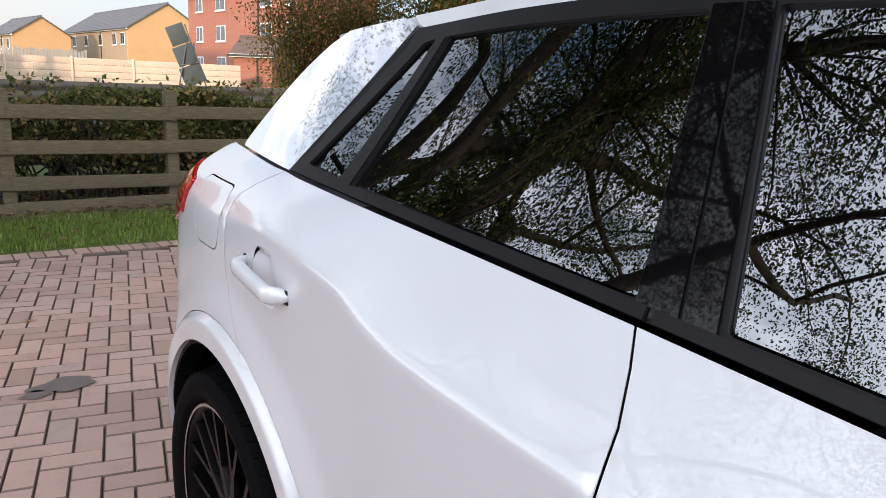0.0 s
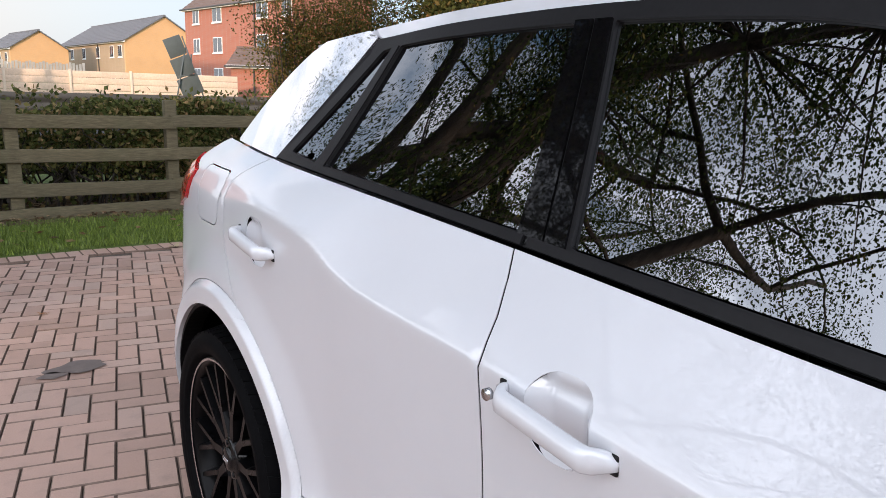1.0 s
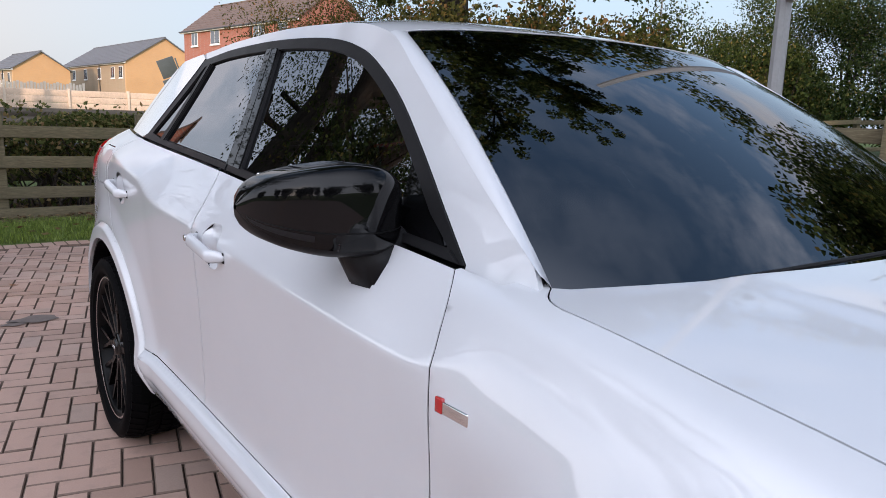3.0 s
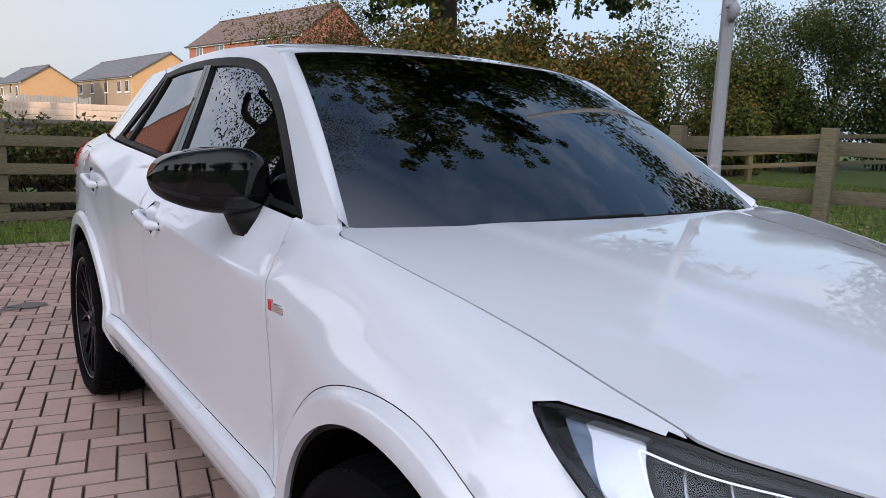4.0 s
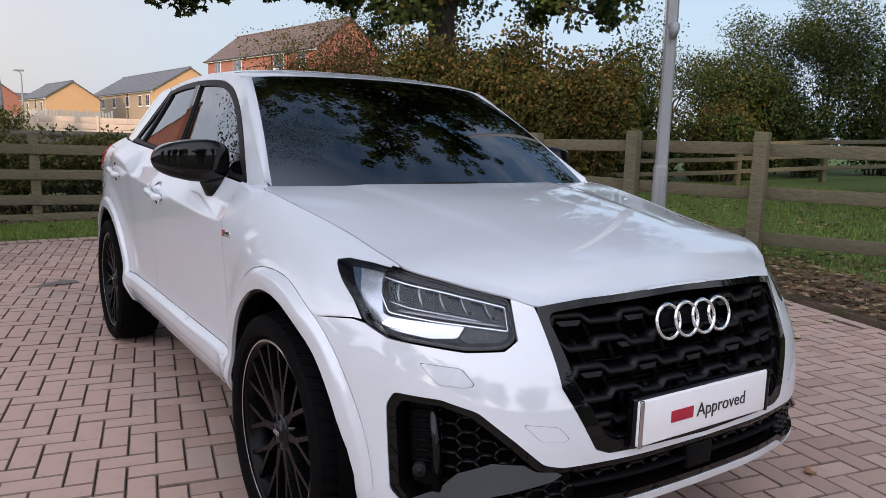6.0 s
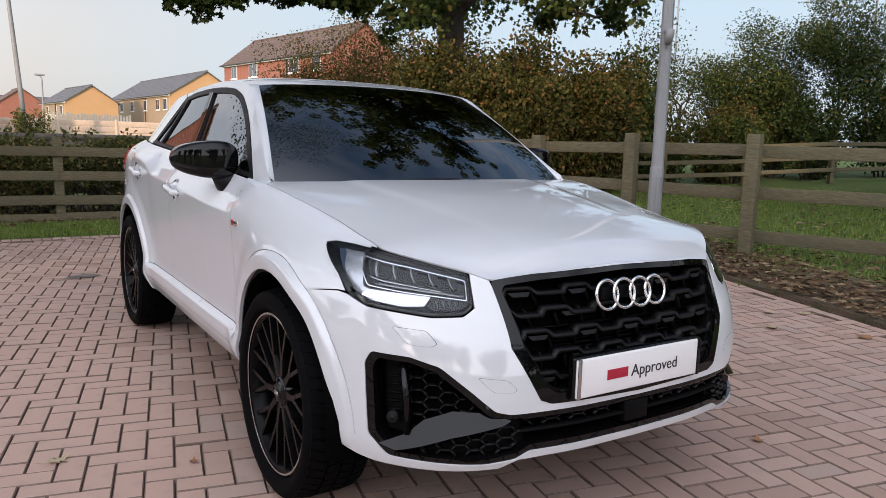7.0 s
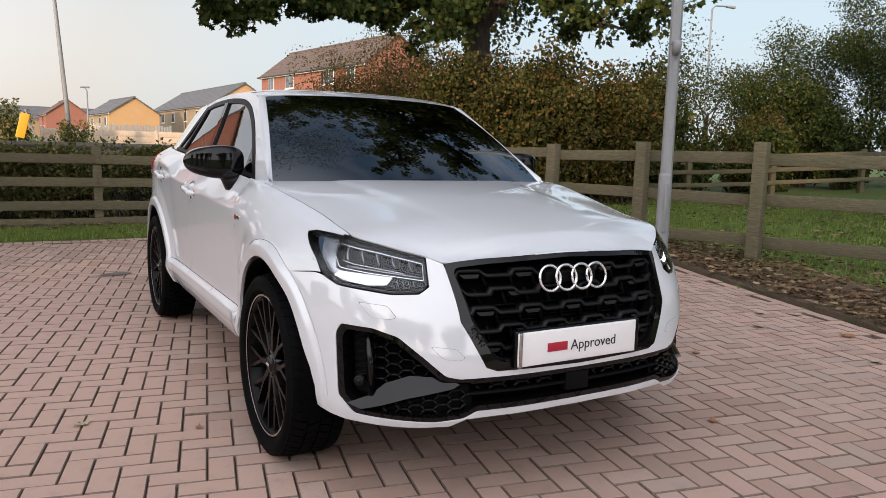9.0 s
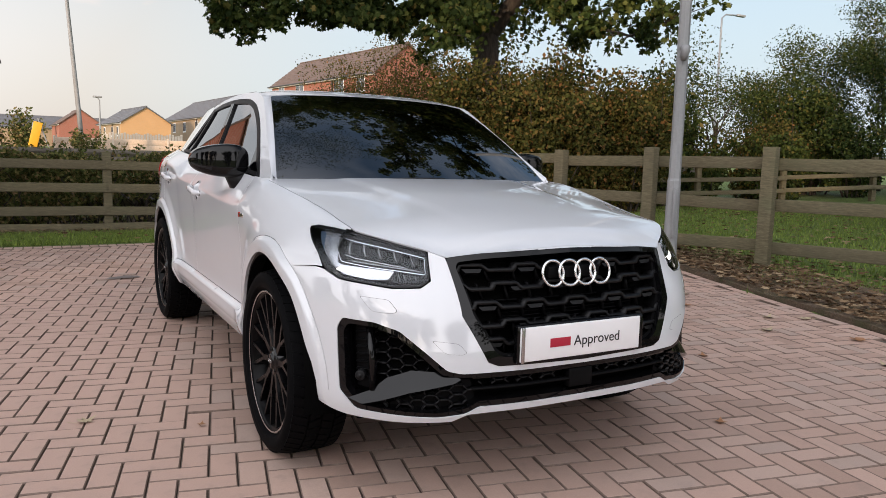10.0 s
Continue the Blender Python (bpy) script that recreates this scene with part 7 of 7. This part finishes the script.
bush("shrub", (15.6, 24.0, GZ), (5.0, 4.0, 6.2), 9000, LEAF_AUTUMN, .14, "tall roadside shrub beside the road", 204, stems=26, group="roadside shrubs")
bush("shrub", (11.9, 1.6, GZ + .25), (4.6, 6.0, 6.4), 17000, LEAF_DARK, .14, "tall dark thicket on the lawn", 207, stems=34, group="shrubs beyond the fence")
bush("shrub", (12.6, -3.6, GZ + .25), (4.6, 5.0, 5.6), 13000, LEAF_DARK, .14, "tall dark thicket on the lawn", 208, stems=30, group="shrubs beyond the fence")
# unseen woods added behind and beside: close the view, block the low sun
k = 0
for (x, y, h) in ((-18, -14, 7), (-10, -20, 8), (-2, -23, 7), (7, -22, 8), (16, -17, 7.5), (24, -9, 8), (-24, -4, 7), (-27, 8, 6), (-14, -17, 8), (-22, -9.5, 8), (-20, -19, 9)):
    k += 1
    bush("shrub", (x, y, GZ), (9, 7, h), 5000, LEAF_DARK, .38, "unseen belt of trees added round the yard to block the low sun", 300 + k, stems=20, group="tree belt")

# ---- paving: blocks laid in herringbone ----
cosa, sina = math.cos(PAVE_ANGLE), math.sin(PAVE_ANGLE)


def pave_xy(a, b):
    return PAVE_O.x + a * cosa - b * sina, PAVE_O.y + a * sina + b * cosa


slab = raw("pavement", [(-14, -14, GZ - .016), (float(right_edge(-14)), -14, GZ - .016), (float(right_edge(0)), 0, GZ - .016), (float(right_edge(4)), 4, GZ - .016), (float(right_edge(BACK_EDGE)), BACK_EDGE, GZ - .016), (-14, BACK_EDGE, GZ - .016)],
           [(0, 1, 2, 3, 4, 5)], SAND)
tagged(slab, "red-brown block paving laid in herringbone", "pavement", kind="structure")


def block_mesh(L, W, c=.004, h=.03):
    """A chamfered block, centred, long side along x; its top at z 0."""
    x, y = L / 2, W / 2
    v = [(-x, -y, -h), (x, -y, -h), (x, y, -h), (-x, y, -h), (-x, -y, -c), (x, -y, -c), (x, y, -c), (-x, y, -c),
         (-x + c, -y + c, 0), (x - c, -y + c, 0), (x - c, y - c, 0), (-x + c, y - c, 0)]
    f = [(8, 9, 10, 11)] + [(i, (i + 1) % 4, 4 + (i + 1) % 4, 4 + i) for i in range(4)] + [(4 + i, 4 + (i + 1) % 4, 8 + (i + 1) % 4, 8 + i) for i in range(4)]
    return v, f


JOINT = .0044
bv, bf = block_mesh(.2 - JOINT, .1 - JOINT)
shared = bpy.data.meshes.new("paving_block")
shared.from_pydata(bv, [], bf)
shared.materials.append(PAVER)
shared.materials.append(PAVER_EDGE)
shared.polygons.foreach_set("material_index", [0] + [1] * 8)
near_count, verts, faces = 0, [], []
r = random.Random(4)


def lay(cx, cy, ang, single):
    tilt = (r.gauss(0, .006), r.gauss(0, .006))
    z = GZ + r.gauss(0, .0012)
    m = Matrix.Translation((cx, cy, z)) @ Matrix.Rotation(ang, 4, "Z") @ Matrix.Rotation(tilt[0], 4, "X") @ Matrix.Rotation(tilt[1] * .5, 4, "Y")
    if single:
        ob = new("block", shared)
        ob.matrix_world = m
        ob.parent = slab
    else:
        base = len(verts)
        verts.extend([tuple(m @ Vector(p)) for p in bv])
        faces.extend([tuple(base + i for i in f) for f in bf])


for i in range(-70, 110):
    for j in range(-110, 60):
        k = (i + j) % 4
        if k == 0:
            a, b, ang = (i + 1 - 2) * .1, (j + .5) * .1, PAVE_ANGLE
        elif k == 2:
            a, b, ang = (i + .5 - 2) * .1, (j + 1) * .1, PAVE_ANGLE + math.pi / 2
        else:
            continue
        cx, cy = pave_xy(a, b)
        if not (-4.6 < cx < right_edge(cy) - .13 and -3.4 < cy < BACK_EDGE - .26):
            continue
        single = -2.02 < cx < -.98 and -.9 < cy < 4.1 and near_count < 300
        near_count += single
        lay(cx, cy, ang, single)
# header course along the lawn, stretcher course along the east edge
x = -4.6
while x < right_edge(BACK_EDGE):
    lay(x, BACK_EDGE - .10, math.pi / 2, False)
    x += .1
y = -3.4
while y < BACK_EDGE:
    slope = (right_edge(y + .1) - right_edge(y - .1)) / .2
    lay(float(right_edge(y)) - .055, y, math.atan2(1, slope), False)
    y += .2 / math.hypot(1, slope)
rest = raw("block_field", verts, faces, PAVER, slab)
rest["kind"] = "stuff"
rest.data.materials.append(PAVER_EDGE)
rest.data.polygons.foreach_set("material_index", ([0] + [1] * 8) * (len(faces) // 9))
slab2 = raw("pavement_far", [(-14, -14, GZ - .002), (float(right_edge(-14)), -14, GZ - .002), (float(right_edge(-3.4)), -3.42, GZ - .002), (-4.7, -3.42, GZ - .002), (-4.7, BACK_EDGE, GZ - .002), (-14, BACK_EDGE, GZ - .002)], [(0, 1, 2, 3, 4, 5)], PAVER)
tagged(slab2, "red-brown block paving behind the viewer", "pavement", kind="structure")
# ---- small things on the paving ----
def fallen_leaf(at, size, turn, material, curl):
    bm = bmesh.new()
    along = (0, .22, .30, .50, .56, 1.0, .56, .50, .30, .22)
    across = (0, .36, .16, .46, .15, 0, -.15, -.46, -.16, -.36)
    ring = [bm.verts.new(((a - .5) * size, c * size, .004 + curl * size * (a - .45) ** 2 + .25 * size * c * c)) for a, c in zip(along, across)]
    mid = bm.verts.new((0.0, 0, .004))
    for i in range(10):
        bm.faces.new((mid, ring[i], ring[(i + 1) % 10]))
    tube(bm, [(-.5 * size, 0, .006), (-.75 * size, .05 * size, .012), (-.95 * size, .12 * size, .02)], [.0015, .0013, .001], 4, False)
    bm.transform(Matrix.Translation(at) @ Matrix.Rotation(turn, 4, "Z"))
    return tagged(part("leaf", bm, material), "dry brown leaf lying on the paving", "leaf", "fallen leaves")


LEAF_PALE = plain("pale_dry_leaf", (.45, .36, .23), .7, vary=.3, scale=40)
LEAF_RUST = plain("rust_dry_leaf", (.34, .16, .07), .7, vary=.3, scale=40)
for (x, y, s, t, mat) in ((-1.44, .62, .09, .5, LEAF_PALE), (-1.02, .38, .045, 1.2, LEAF_RUST), (.48, 5.6, .13, 2.0, LEAF_PALE), (.25, 6.95, .15, 1.0, LEAF_PALE), (.55, 5.85, .10, .3, LEAF_RUST), (-.93, 5.45, .06, 2.4, LEAF_RUST),
                          (3.3, .9, .12, .4, LEAF_PALE), (3.05, 1.5, .11, 2.2, LEAF_RUST), (2.75, -.3, .10, 1.1, LEAF_PALE), (2.9, .6, .12, .2, LEAF_PALE), (3.2, .15, .13, 2.9, LEAF_RUST), (2.2, 1.2, .10, 1.9, LEAF_PALE), (1.9, .3, .08, .9, LEAF_RUST),
                          (3.45, 1.9, .12, 1.4, LEAF_PALE), (2.6, 2.2, .10, .1, LEAF_RUST), (1.05, -.55, .07, .7, LEAF_RUST), (3.5, .75, .12, 2.5, LEAF_PALE), (-1.9, 5.3, .09, .2, LEAF_RUST)):
    fallen_leaf((x, y, GZ + .001), s, t, mat, .5)
STAIN = plain("damp_stain", (.15, .118, .104), .6, vary=.3, scale=30)
for (x, y, a, b) in ((-.90, 4.46, .13, .075), (-1.02, 4.40, .06, .04)):
    out = [(x + a * math.cos(t) * (1 + .22 * math.sin(3 * t + x * 9)), y + b * math.sin(t) * (1 + .2 * math.cos(4 * t))) for t in np.linspace(0, math.tau, 25)[:-1]]
    bm = sheet(out, [], lambda u, v: (u, v, GZ + .0065 + 0 * u), .03)
    face_out(bm, lambda p: (0, 0, 1), 0)
    tagged(part("damp_stain", bm, STAIN), "dark damp stain on the block paving", "stain", kind="structure")
